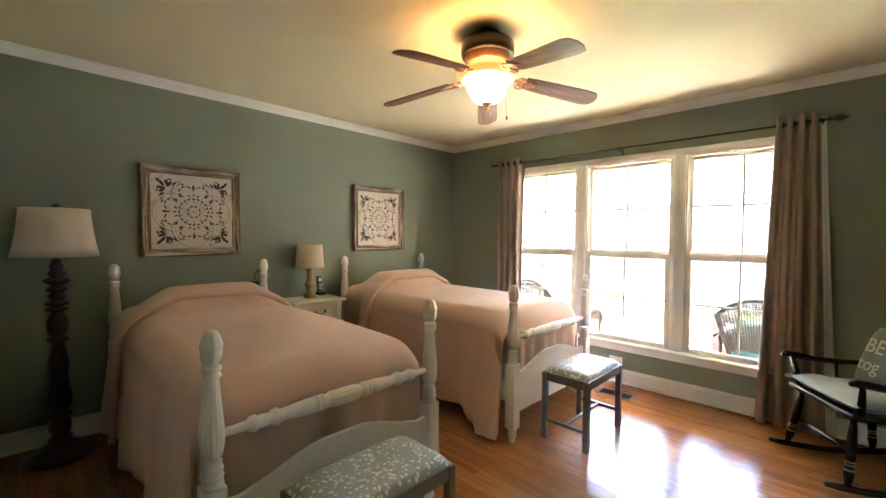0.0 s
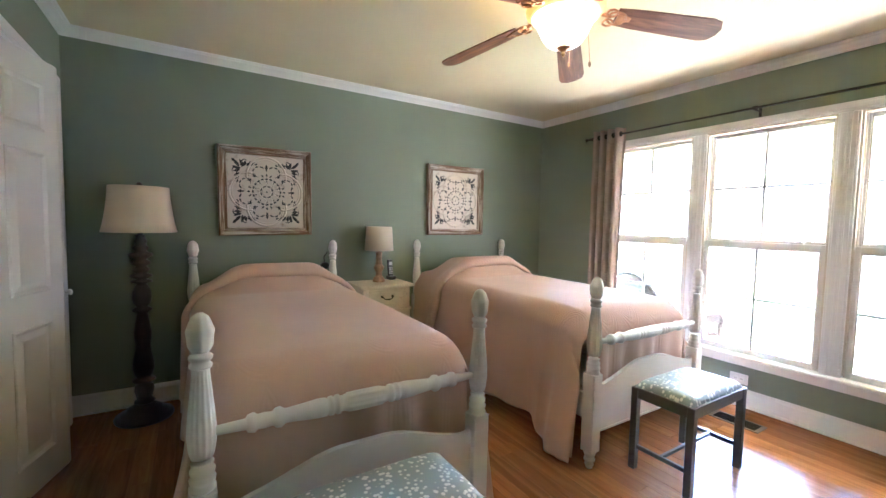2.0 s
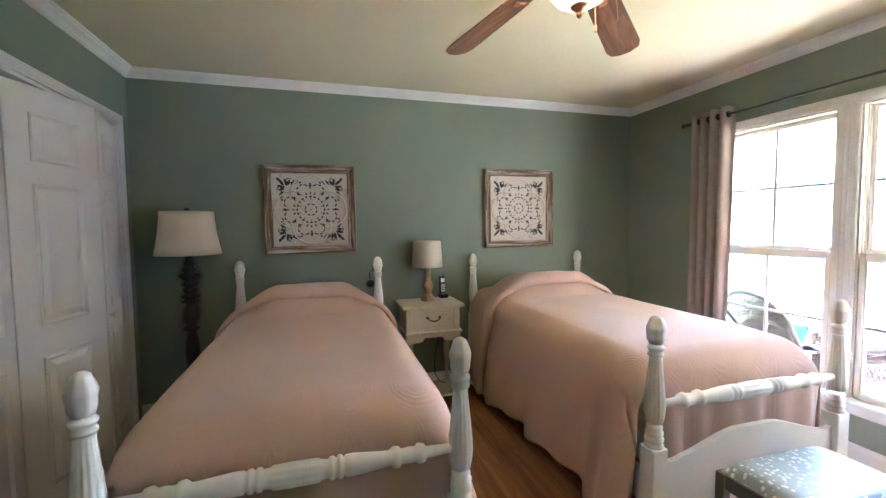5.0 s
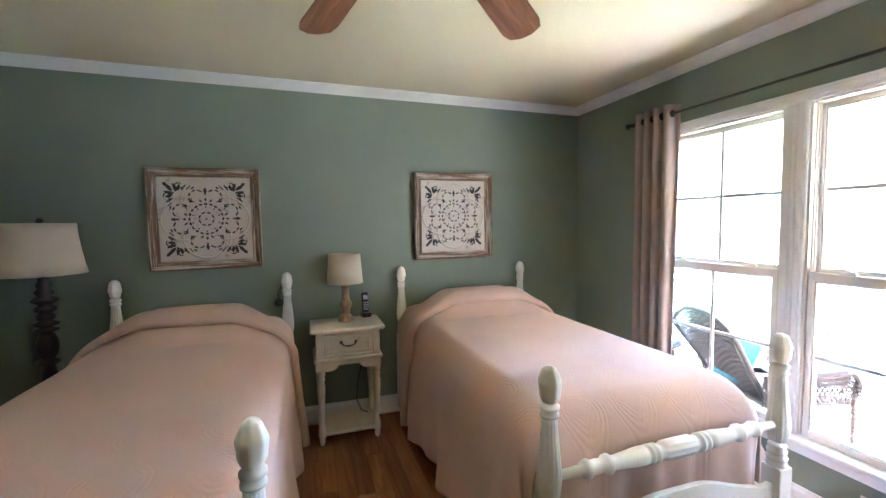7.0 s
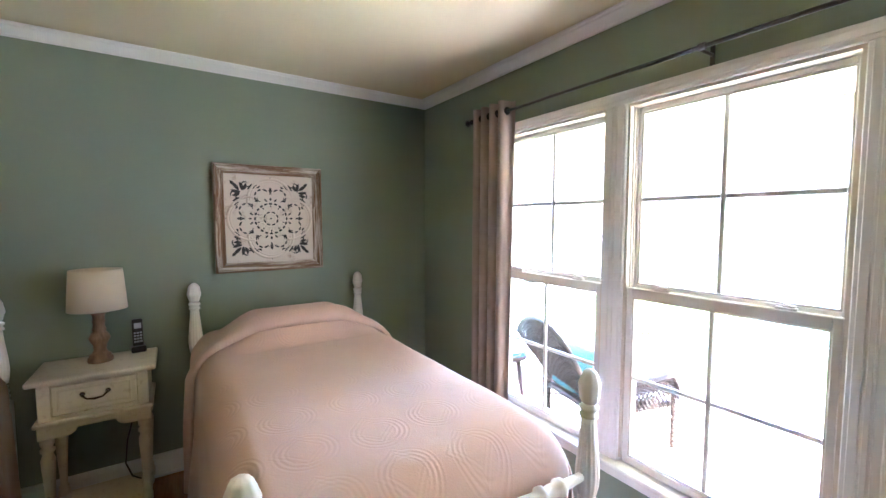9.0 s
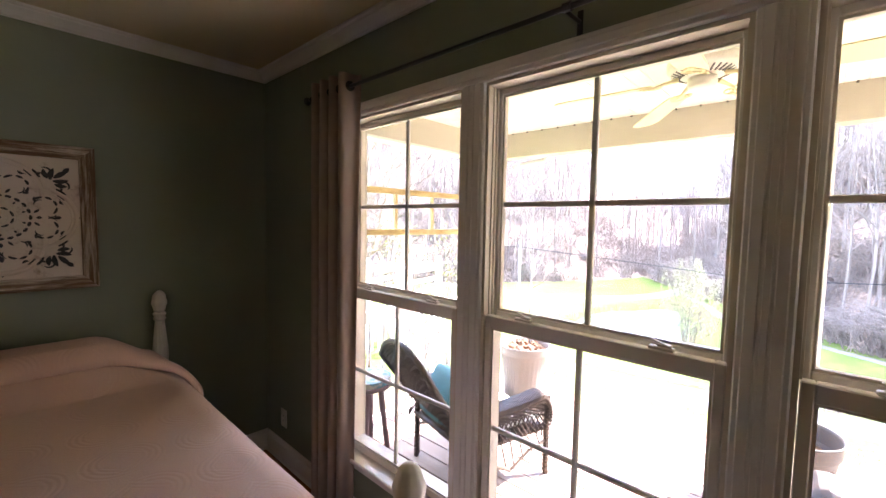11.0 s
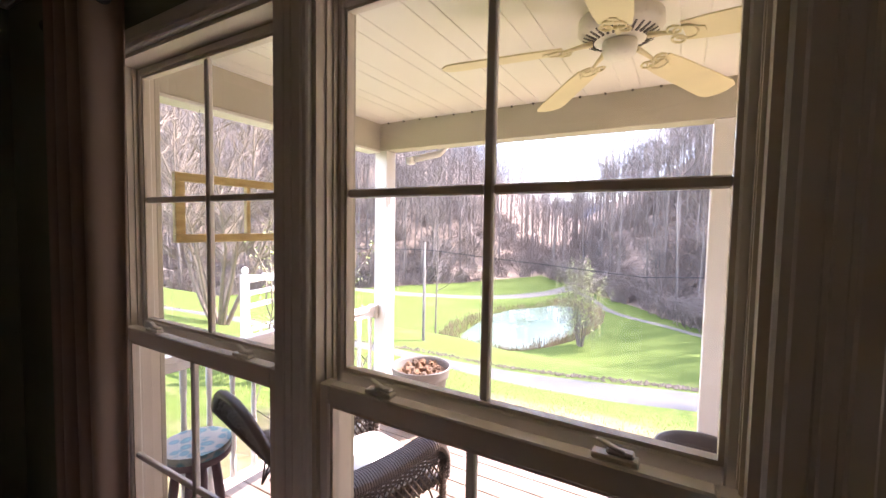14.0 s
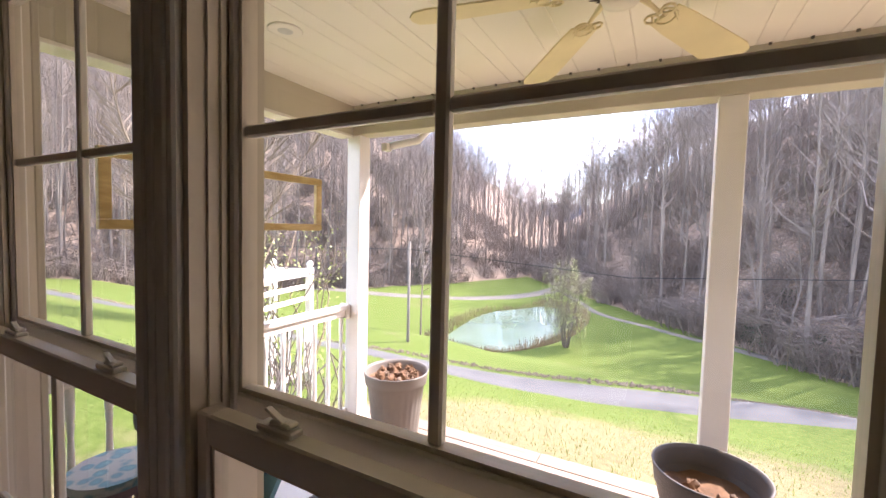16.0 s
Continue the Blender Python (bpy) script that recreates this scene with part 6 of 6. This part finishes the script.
drive = strip("road", [(-40, 9.5), (-24, 10.8), (-14, 13.0), (-7.0, 14.9), (-2.0, 16.5), (1.0, 17.6), (4.2, 18.9), (12, 21.8), (24, 26)], 2.1, ROAD, 0.05, "grey asphalt drive crossing the lawn")
strip("gravel_path", [(-34, 36), (-24, 37.5), (-17, 41), (-13.5, 46), (-11.8, 52), (-11, 60), (-14, 80)], 2.4, GRAVEL, 0.05, "pale gravel track by the woods")
strip("gravel_path", [(-11.8, 52), (-8.5, 46), (-5.5, 40), (-1.2, 36.0), (4.5, 31.5), (11.5, 27.5), (24, 24)], 0.85, GRAVEL, 0.05, "pale gravel track below the woods")

bm = bmesh.new()
n = 72
ring = []
for i in range(n):
    a = 2 * math.pi * i / n
    k = 1 + 0.10 * math.sin(2 * a + 0.6) + 0.05 * math.sin(5 * a)
    ring.append(bm.verts.new((POND[0] + POND[2] * k * math.cos(a), POND[1] + POND[3] * k * math.sin(a), -5.62)))
bm.faces.new(ring)
setting("water", bm, WATER, "still green pond reflecting the sky")


def merged(name, mat, V, F, label, category):
    me = bpy.data.meshes.new(name)
    me.from_pydata(V, [], F)
    me.materials.append(mat)
    return tagged(new(name, me), label, category, "", "stuff")


def seg(V, F, p, q, r0, r1, n=3):
    d = (q - p).normalized()
    a = d.cross(Vector((0.3, 0.2, 1)) if abs(d.z) < 0.9 else Vector((1, 0.1, 0))).normalized()
    b = d.cross(a)
    k = len(V)
    for c, r in ((p, r0), (q, r1)):
        for i in range(n):
            t = 2 * math.pi * i / n
            V.append(tuple(c + (a * math.cos(t) + b * math.sin(t)) * r))
    for i in range(n):
        F.append((k + i, k + (i + 1) % n, k + n + (i + 1) % n, k + n + i))


def bare_tree(rnd, h, twigs, lean=0.03, low=0.35, spread=0.22, thick=1.0):
    """Points of a leafless tree: trunk, limbs and twigs."""
    V, F = [], []
    p = Vector((0, 0, -0.3))
    r = h * 0.0066 * thick
    trunk = []
    for i in range(7):
        q = p + Vector((rnd.uniform(-lean, lean) * h / 3, rnd.uniform(-lean, lean) * h / 3, (h + 0.3) / 7))
        r2 = h * 0.0066 * thick * (1 - (i + 1) / 7.6)
        seg(V, F, p, q, r, r2, 5)
        trunk.append((p, q, r))
        p, r = q, r2
    limbs = []
    for i in range(int(twigs * 0.16)):
        t = low + (1 - low) * rnd.random() ** 0.9
        k = min(6, int(t * 7))
        base = trunk[k][0].lerp(trunk[k][1], t * 7 - k)
        a = rnd.uniform(0, 2 * math.pi)
        ln = h * spread * (1.15 - t * 0.75) * rnd.uniform(0.6, 1.2)
        d = Vector((math.cos(a), math.sin(a), rnd.uniform(0.5, 1.3))).normalized()
        mid = base + d * ln * 0.5
        d2 = (d + Vector((0, 0, 0.35)) + Vector((rnd.uniform(-0.3, 0.3), rnd.uniform(-0.3, 0.3), 0))).normalized()
        end = mid + d2 * ln * 0.6
        rr = max(0.016, trunk[k][2] * 0.46)
        seg(V, F, base, mid, rr, rr * 0.7)
        seg(V, F, mid, end, rr * 0.7, rr * 0.3)
        limbs.append((base, mid, end, rr))
    for i in range(twigs):
        b, m_, e, rr = limbs[rnd.randrange(len(limbs))]
        s = rnd.uniform(0.3, 1.0)
        base = m_.lerp(e, s) if rnd.random() < 0.65 else b.lerp(m_, s)
        d = ((e - b).normalized() + Vector((rnd.uniform(-0.9, 0.9), rnd.uniform(-0.9, 0.9), rnd.uniform(-0.1, 0.8)))).normalized()
        tip = base + d * h * rnd.uniform(0.05, 0.13)
        side = d.cross(Vector((rnd.uniform(-1, 1), rnd.uniform(-1, 1), 0.3))).normalized() * max(0.008, rr * 0.3)
        k = len(V)
        V.extend((tuple(base - side), tuple(base + side), tuple(tip + side * 0.3), tuple(tip - side * 0.3)))
        F.append((k, k + 1, k + 2, k + 3))
    return V, F


rnd = random.Random(11)
kinds = [bare_tree(rnd, h, tw, lean, low, spread) for h, tw, lean, low, spread in ((20, 190, 0.025, 0.36, 0.19), (22, 200, 0.02, 0.40, 0.18), (17, 190, 0.05, 0.28, 0.24), (14, 180, 0.08, 0.25, 0.28), (20, 190, 0.03, 0.42, 0.17), (9, 150, 0.10, 0.12, 0.36))]
brush = []
for k in range(3):
    V, F = [], []
    for i in range(40):
        a, ln = rnd.uniform(0, 6.28), rnd.uniform(0.7, 2.8)
        b = Vector((rnd.uniform(-0.9, 0.9), rnd.uniform(-0.9, 0.9), -0.1))
        m_ = b + Vector((math.cos(a) * 0.3 * ln, math.sin(a) * 0.3 * ln, 0.7 * ln))
        e = m_ + Vector((math.cos(a) * 0.6 * ln, math.sin(a) * 0.6 * ln, 0.15 * ln))
        seg(V, F, b, m_, 0.030, 0.022)
        seg(V, F, m_, e, 0.022, 0.010)
    brush.append((V, F))
forest_v, forest_f = [], []
brush_v, brush_f = [], []


def plant(V, F, tree, x, y, s, rot):
    z = land(x, y)
    k = len(V)
    c, sn = math.cos(rot) * s, math.sin(rot) * s
    V.extend((x + c * vx - sn * vy, y + sn * vx + c * vy, z + vz * s) for vx, vy, vz in tree[0])
    F.extend(tuple(i + k for i in f) for f in tree[1])


count = tries = 0
while count < 1500 and tries < 90000:
    tries += 1
    dist = 18 + 190 * rnd.random() ** 1.25
    ang = radians(rnd.uniform(-78, 40))
    x, y = -1.1 + dist * math.sin(ang), 3.6 + dist * math.cos(ang)
    r, l = side_dist(x, y)
    if max(r, l) < 0.4:
        continue
    edge = max(r, l)
    if edge > 90:
        continue
    t = kinds[5] if (edge < 5 and rnd.random() < 0.35) else kinds[rnd.randrange(5)]
    plant(forest_v, forest_f, t, x, y, rnd.uniform(0.62, 1.05), rnd.uniform(0, 6.28))
    count += 1
count = 0
while count < 420:
    dist, ang = rnd.uniform(58, 230), radians(rnd.uniform(-27, 12))
    x, y = -1.1 + dist * math.sin(ang), 3.6 + dist * math.cos(ang)
    if max(side_dist(x, y)) < 0.4:
        continue
    plant(forest_v, forest_f, kinds[rnd.randrange(5)], x, y, rnd.uniform(0.6, 0.95), rnd.uniform(0, 6.28))
    count += 1
count = 0
while count < 520:
    dist, ang = rnd.uniform(30, 120), radians(rnd.uniform(-80, -24))
    x, y = -1.1 + dist * math.sin(ang), 3.6 + dist * math.cos(ang)
    if not 0.4 < side_dist(x, y)[1] < 60:
        continue
    plant(forest_v, forest_f, kinds[rnd.randrange(6)], x, y, rnd.uniform(0.6, 1.0), rnd.uniform(0, 6.28))
    count += 1
count = 0
while count < 2100:
    dist = 16 + 80 * rnd.random()
    ang = radians(rnd.uniform(-78, 40))
    x, y = -1.1 + dist * math.sin(ang), 3.6 + dist * math.cos(ang)
    r, l = side_dist(x, y)
    e = max(r, l)
    if not 0.0 < e < 44 or (e > 6 and rnd.random() < 0.25):
        continue
    plant(brush_v, brush_f, brush[rnd.randrange(3)], x, y, rnd.uniform(0.5, 1.3), rnd.uniform(0, 6.28))
    count += 1
merged("far_woods", BARKR, forest_v, forest_f, "leafless winter woods on the hillsides", "woods")
merged("underbrush", BARK, brush_v, brush_f, "bare tangled underbrush at the edge of the woods", "brush")

# evergreen shrubs among the brush, reeds and stones at the water and drive
V, F = [], []


def leaf_card(V, F, p, s, rnd):
    a, b = rnd.uniform(0, 6.28), rnd.uniform(-1.0, 1.0)
    u = Vector((math.cos(a), math.sin(a), b)).normalized() * s
    w = Vector((-math.sin(a), math.cos(a), rnd.uniform(-0.6, 0.6))).normalized() * s * 0.45
    k = len(V)
    V.extend(tuple(q) for q in (p - u * 0.5, p + w * 0.5, p + u * 0.5, p - w * 0.5))
    F.append((k, k + 1, k + 2, k + 3))


for i in range(130):
    dist, ang = rnd.uniform(22, 62), radians(rnd.uniform(-62, 34))
    x, y = -1.1 + dist * math.sin(ang), 3.6 + dist * math.cos(ang)
    if not 0.2 < max(side_dist(x, y)) < 8:
        continue
    hgt = rnd.uniform(0.7, 2.0)
    for k in range(180):
        a, q = rnd.uniform(0, 6.28), rnd.random() ** 0.6
        zz = rnd.random()
        leaf_card(V, F, Vector((x + hgt * 0.7 * q * math.cos(a) * (1 - 0.5 * zz), y + hgt * 0.7 * q * math.sin(a) * (1 - 0.5 * zz), land(x, y) + hgt * zz)), 0.16, rnd)
merged("evergreen_shrubs", EVERG, V, F, "dark evergreen shrubs among the bare brush", "shrubs")
V, F = [], []
for i in range(2600):
    a = rnd.uniform(0, 6.28)
    k = 1.02 + 0.24 * rnd.random() + 0.10 * math.sin(2 * a + 0.6) + 0.05 * math.sin(5 * a)
    x, y = POND[0] + POND[2] * k * math.cos(a), POND[1] + POND[3] * k * math.sin(a)
    z = land(x, y)
    seg(V, F, Vector((x, y, z - 0.05)), Vector((x + rnd.uniform(-0.15, 0.15), y + rnd.uniform(-0.15, 0.15), z + rnd.uniform(0.15, 0.55) * (1.6 if a < 0.9 or a > 5.4 else 1))), 0.02, 0.006)
merged("pond_reeds", REED, V, F, "dry brown reeds round the pond", "reeds")
V, F = [], []
for p in drive:
    for k in range(26):
        q = p + Vector((rnd.uniform(-0.6, 0.6), 1.28 + 0.22 * rnd.random()))
        s = rnd.uniform(0.02, 0.06)
        c = Vector((q.x, q.y, land(q.x, q.y) + s * 0.5))
        b = len(V)
        V.extend(tuple(c + Vector(o) * s * rnd.uniform(0.7, 1.2)) for o in ((1, 0, 0), (0, 1, 0), (-1, 0, 0), (0, -1, 0), (0, 0, 1)))
        F.extend(((b, b + 1, b + 4), (b + 1, b + 2, b + 4), (b + 2, b + 3, b + 4), (b + 3, b, b + 4)))
merged("drive_edge_stones", STONES, V, F, "brown stones and leaves along the drive edge", "stones")
V, F = [], []
for i in range(16000):
    x, y = rnd.uniform(-9, 9), 6.6 + 9.0 * rnd.random() ** 1.6
    z = land(x, y)
    h = rnd.uniform(0.02, 0.07)
    k = len(V)
    a = rnd.uniform(0, 3.14)
    dx, dy = 0.008 * math.cos(a), 0.008 * math.sin(a)
    V.extend(((x - dx, y - dy, z - 0.01), (x + dx, y + dy, z - 0.01), (x + rnd.uniform(-0.02, 0.02), y + rnd.uniform(-0.02, 0.02), z + h)))
    F.append((k, k + 1, k + 2))
merged("grass_blades", LEAFG, V, F, "short spring grass blades near the porch", "grass")


# single trees and garden things
def tree_thing(name, label, x, y, V, F, mat, leaves=None, leaf_mat=None):
    t = thing(name, label, "tree", x, y, land(x, y))
    me = bpy.data.meshes.new("trunk")
    me.from_pydata(V, [], F)
    me.materials.append(mat)
    o = new("trunk", me)
    o.parent = t
    if leaves:
        me = bpy.data.meshes.new("crown")
        me.from_pydata(leaves[0], [], leaves[1])
        me.materials.append(leaf_mat)
        o = new("crown", me)
        o.parent = t


def many_stemmed(rnd, stems, h, twigs):
    V, F = [], []
    for s in range(stems):
        a = 2 * math.pi * s / stems + rnd.uniform(-0.3, 0.3)
        p = Vector((0.12 * math.cos(a), 0.12 * math.sin(a), -0.2))
        d = Vector((math.cos(a) * 0.42, math.sin(a) * 0.42, 1)).normalized()
        r = 0.075
        pts = []
        for i in range(8):
            q = p + d * h / 8
            seg(V, F, p, q, r, r * 0.82, 6)
            pts.append((p, q, r))
            p, r = q, r * 0.82
            d = (d + Vector((rnd.uniform(-0.16, 0.16), rnd.uniform(-0.16, 0.16), 0.08))).normalized()
        for i in range(twigs):
            k = rnd.randrange(2, 8)
            b = pts[k][0].lerp(pts[k][1], rnd.random())
            a2 = rnd.uniform(0, 6.28)
            d2 = Vector((math.cos(a2), math.sin(a2), rnd.uniform(0.4, 1.4))).normalized()
            ln = rnd.uniform(0.5, 1.6)
            m_ = b + d2 * ln
            seg(V, F, b, m_, max(0.012, pts[k][2] * 0.4), 0.010)
            for j in range(4):
                d3 = (d2 + Vector((rnd.uniform(-0.8, 0.8), rnd.uniform(-0.8, 0.8), rnd.uniform(-0.2, 0.7)))).normalized()
                seg(V, F, b.lerp(m_, rnd.uniform(0.4, 1.0)), b.lerp(m_, 0.8) + d3 * rnd.uniform(0.3, 0.9), 0.009, 0.004)
    return V, F


rnd = random.Random(21)
V, F = many_stemmed(rnd, 9, 7.6, 46)
tree_thing("crape_myrtle", "bare tan many-stemmed ornamental tree beside the porch", -13.0, 10.6, V, F, BARKT)
V, F = bare_tree(rnd, 8.5, 160, 0.03, 0.3, 0.26, 1.0)
tree_thing("yard_tree", "slim leafless tree on the lawn", -11.3, 20.5, V, F, BARK)
V, F = [], []
LV, LF = [], []
for i in range(7):
    a = 6.28 * i / 7 + rnd.uniform(-0.4, 0.4)
    p = Vector((0.08 * math.cos(a), 0.08 * math.sin(a), -0.2))
    d = Vector((0.20 * math.cos(a), 0.20 * math.sin(a), 1)).normalized()
    top = rnd.uniform(3.6, 5.2)
    for k in range(8):
        q = p + d * top / 8
        seg(V, F, p, q, 0.055 * (1 - k / 9), 0.055 * (1 - (k + 1) / 9), 4)
        d = (d + Vector((rnd.uniform(-0.12, 0.12), rnd.uniform(-0.12, 0.12), 0.02))).normalized()
        if k > 1:
            for j in range(5):
                b = rnd.uniform(0, 6.28)
                ln = rnd.uniform(0.4, 1.1)
                e = q + Vector((math.cos(b) * ln, math.sin(b) * ln, rnd.uniform(0.0, 0.5)))
                seg(V, F, q, e, 0.012, 0.006)
                for h in range(2):
                    c = q.lerp(e, rnd.uniform(0.5, 1.0))
                    drop = rnd.uniform(0.5, 1.5)
                    f = c + Vector((rnd.uniform(-0.2, 0.2), rnd.uniform(-0.2, 0.2), -drop))
                    seg(V, F, c, f, 0.006, 0.004)
                    for n_ in range(8):
                        leaf_card(LV, LF, c.lerp(f, rnd.random()) + Vector((rnd.uniform(-0.05, 0.05), rnd.uniform(-0.05, 0.05), 0)), 0.10, rnd)
        p = q
tree_thing("willow_tree", "young weeping willow in pale green leaf by the pond", -5.7, 27.2, V, F, BARK, (LV, LF), LEAFG)
V, F = [], []
LV, LF = [], []
for i in range(14):
    p = Vector((rnd.uniform(-0.4, 0.4), rnd.uniform(-0.4, 0.4), -0.1))
    for k in range(6):
        q = p + Vector((rnd.uniform(-0.3, 0.3), rnd.uniform(-0.3, 0.3), rnd.uniform(0.3, 0.6)))
        seg(V, F, p, q, 0.014, 0.011)
        for j in range(11):
            leaf_card(LV, LF, p.lerp(q, rnd.random()) + Vector((rnd.uniform(-0.2, 0.2), rnd.uniform(-0.2, 0.2), rnd.uniform(-0.1, 0.1))), 0.075, rnd)
        p = q
tree_thing("climbing_shrub", "leggy shrub with fresh yellow-green leaves beside the arbor", -6.6, 8.3, V, F, BARKT, (LV, LF), LEAFG)
V, F = [], []
for i in range(60):
    b = Vector((rnd.uniform(-0.5, 0.5), rnd.uniform(-0.3, 0.3), 0))
    p = b
    for k in range(3):
        q = p + Vector((rnd.uniform(-0.18, 0.18), rnd.uniform(-0.18, 0.18), rnd.uniform(0.15, 0.4)))
        seg(V, F, p, q, 0.010, 0.007)
        p = q
tree_thing("garden_bush", "twiggy brown bush behind the railing", -4.6, 6.6, V, F, BARK)

V, F = bare_tree(rnd, 2.2, 60, 0.04, 0.35, 0.42, 2.2)
tree_thing("sapling", "small bare sapling on the lawn below the woods", 4.7, 29.8, V, F, BARKT)

pole = thing("utility_pole", "weathered wooden utility pole on the lawn", "utility pole", -9.9, 17.2, land(-9.9, 17.2))
part("shaft", lathe(bmesh.new(), [(0.065, -0.3), (0.062, 0.0), (0.050, 4.0)], 12), POLE, pole, smooth=True)
part("cable", tube(bmesh.new(), [(-30, 4, 3.9), (-14, 2, 3.2), (0, 0, 3.7), (8, -1, 3.3), (22, -2.6, 4.4)], 0.012, 5), PLASTB, pole)

ab = thing("garden_arbor", "white painted garden arbor with slatted top and picket gate", "arbor", -6.5, 7.85, land(-6.3, 7.95) - 0.46, 12)
for i, j in ((-1, -1), (1, -1), (-1, 1), (1, 1)):
    part("post", B(i * 0.36 - 0.05, i * 0.36 + 0.05, j * 0.62 - 0.05, j * 0.62 + 0.05, -0.2, 2.28, 0.006), PORCHW, ab)
    part("ball_cap", lathe(bmesh.new(), [(0.03, 2.28), (0.05, 2.32), (0.052, 2.35), (0.03, 2.39), (0.002, 2.40)], 12, pose(i * 0.36, j * 0.62, 0)), PORCHW, ab, smooth=True)
for i in (-1, 1):
    for z in (1.75, 1.95, 2.15):
        part("side_slat", B(i * 0.36 - 0.02, i * 0.36 + 0.02, -0.57, 0.57, z, z + 0.07, 0.004), PORCHW, ab)
    part("gate_rail", B(i * 0.36 - 0.02, i * 0.36 + 0.02, -0.57, 0.57, 1.38, 1.44, 0.004), PORCHW, ab)
    part("gate_rail", B(i * 0.36 - 0.02, i * 0.36 + 0.02, -0.57, 0.57, 0.55, 0.61, 0.004), PORCHW, ab)
    for k in range(6):
        y = -0.5 + 0.2 * k
        part("picket", B(i * 0.36 - 0.012, i * 0.36 + 0.012, y - 0.02, y + 0.02, 0.61, 1.38, 0.003), PORCHW, ab)
for k in range(5):
    y = -0.5 + 0.25 * k
    part("top_slat", B(-0.36, 0.36, y - 0.02, y + 0.02, 2.20, 2.27, 0.004), PORCHW, ab)

mast = thing("radio_mast", "distant lattice radio mast on the ridge", "mast", -42.0, 120.0, 16.0)
bm = bmesh.new()
for a in range(3):
    c = (0.35 * math.cos(a * 2.094), 0.35 * math.sin(a * 2.094))
    tube(bm, [(*c, 0), (*c, 29)], 0.06, 4)
for k in range(24):
    for a in range(3):
        c = [(0.35 * math.cos(q * 2.094), 0.35 * math.sin(q * 2.094)) for q in (a, a + 1)]
        tube(bm, [(*c[0], k * 1.2), (*c[1], (k + 1) * 1.2)], 0.04, 3)
part("lattice", bm, POLE, mast)

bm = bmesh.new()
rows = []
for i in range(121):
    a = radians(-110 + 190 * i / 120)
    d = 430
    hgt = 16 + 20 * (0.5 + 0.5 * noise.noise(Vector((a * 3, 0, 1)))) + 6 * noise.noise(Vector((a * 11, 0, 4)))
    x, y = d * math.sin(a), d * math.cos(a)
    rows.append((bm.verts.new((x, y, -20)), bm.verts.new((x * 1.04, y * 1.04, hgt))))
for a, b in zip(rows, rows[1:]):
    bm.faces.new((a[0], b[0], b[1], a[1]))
# Backdrop ridge; its haze is painted in as blue.
setting("backdrop_ridge", bm, RIDGE, "distant wooded ridge with blue haze put into its colour", True)

# ---- boards, last ----
rnd = random.Random(3)
deck = tagged(new("porch_deck"), "weathered wooden deck boards", "", "", "structure")
meshes = {}
y = YN + 0.125
row = 0
while y < PYN - 0.02:
    cuts = sorted([PXL, PXR] + [PXL + d for d in ((2.9, 5.9), (1.6, 4.6), (3.7, 6.4))[row % 3]])
    for a, b in zip(cuts, cuts[1:]):
        L = round(b - a - 0.004, 3)
        if L not in meshes:
            o = part("board", B(0, L, 0, 0.134, -0.028, 0, 0.004), DECK, deck, m=pose(a, y, DZ))
            meshes[L] = o
        else:
            o = like(meshes[L], deck, pose(a, y, DZ))
        o.location.z += rnd.uniform(-0.001, 0.001)
    y += 0.140
    row += 1
floor = tagged(new("floor"), "honey-coloured glossy laminate plank floor", "", "", "structure")
planks = {}
y = YS
row = 0
PW = 0.0965
while y < YN - 0.002:
    w = min(PW, YN - y) - 0.0006
    x = XW - rnd.uniform(0.0, 0.8)
    while x < XE:
        a, b = max(x, XW), min(x + 1.18, XE)
        if b - a > 0.03:
            key = (round(b - a, 2), round(w, 4))
            L = key[0] - 0.0006
            if key not in planks:
                planks[key] = part("plank", B(0, L, 0, w, -0.012, 0.0, 0.0008), FLOORW, floor, m=pose(a, y, 0))
            else:
                like(planks[key], floor, pose(a, y, 0))
        x += 1.18
    y += PW
    row += 1
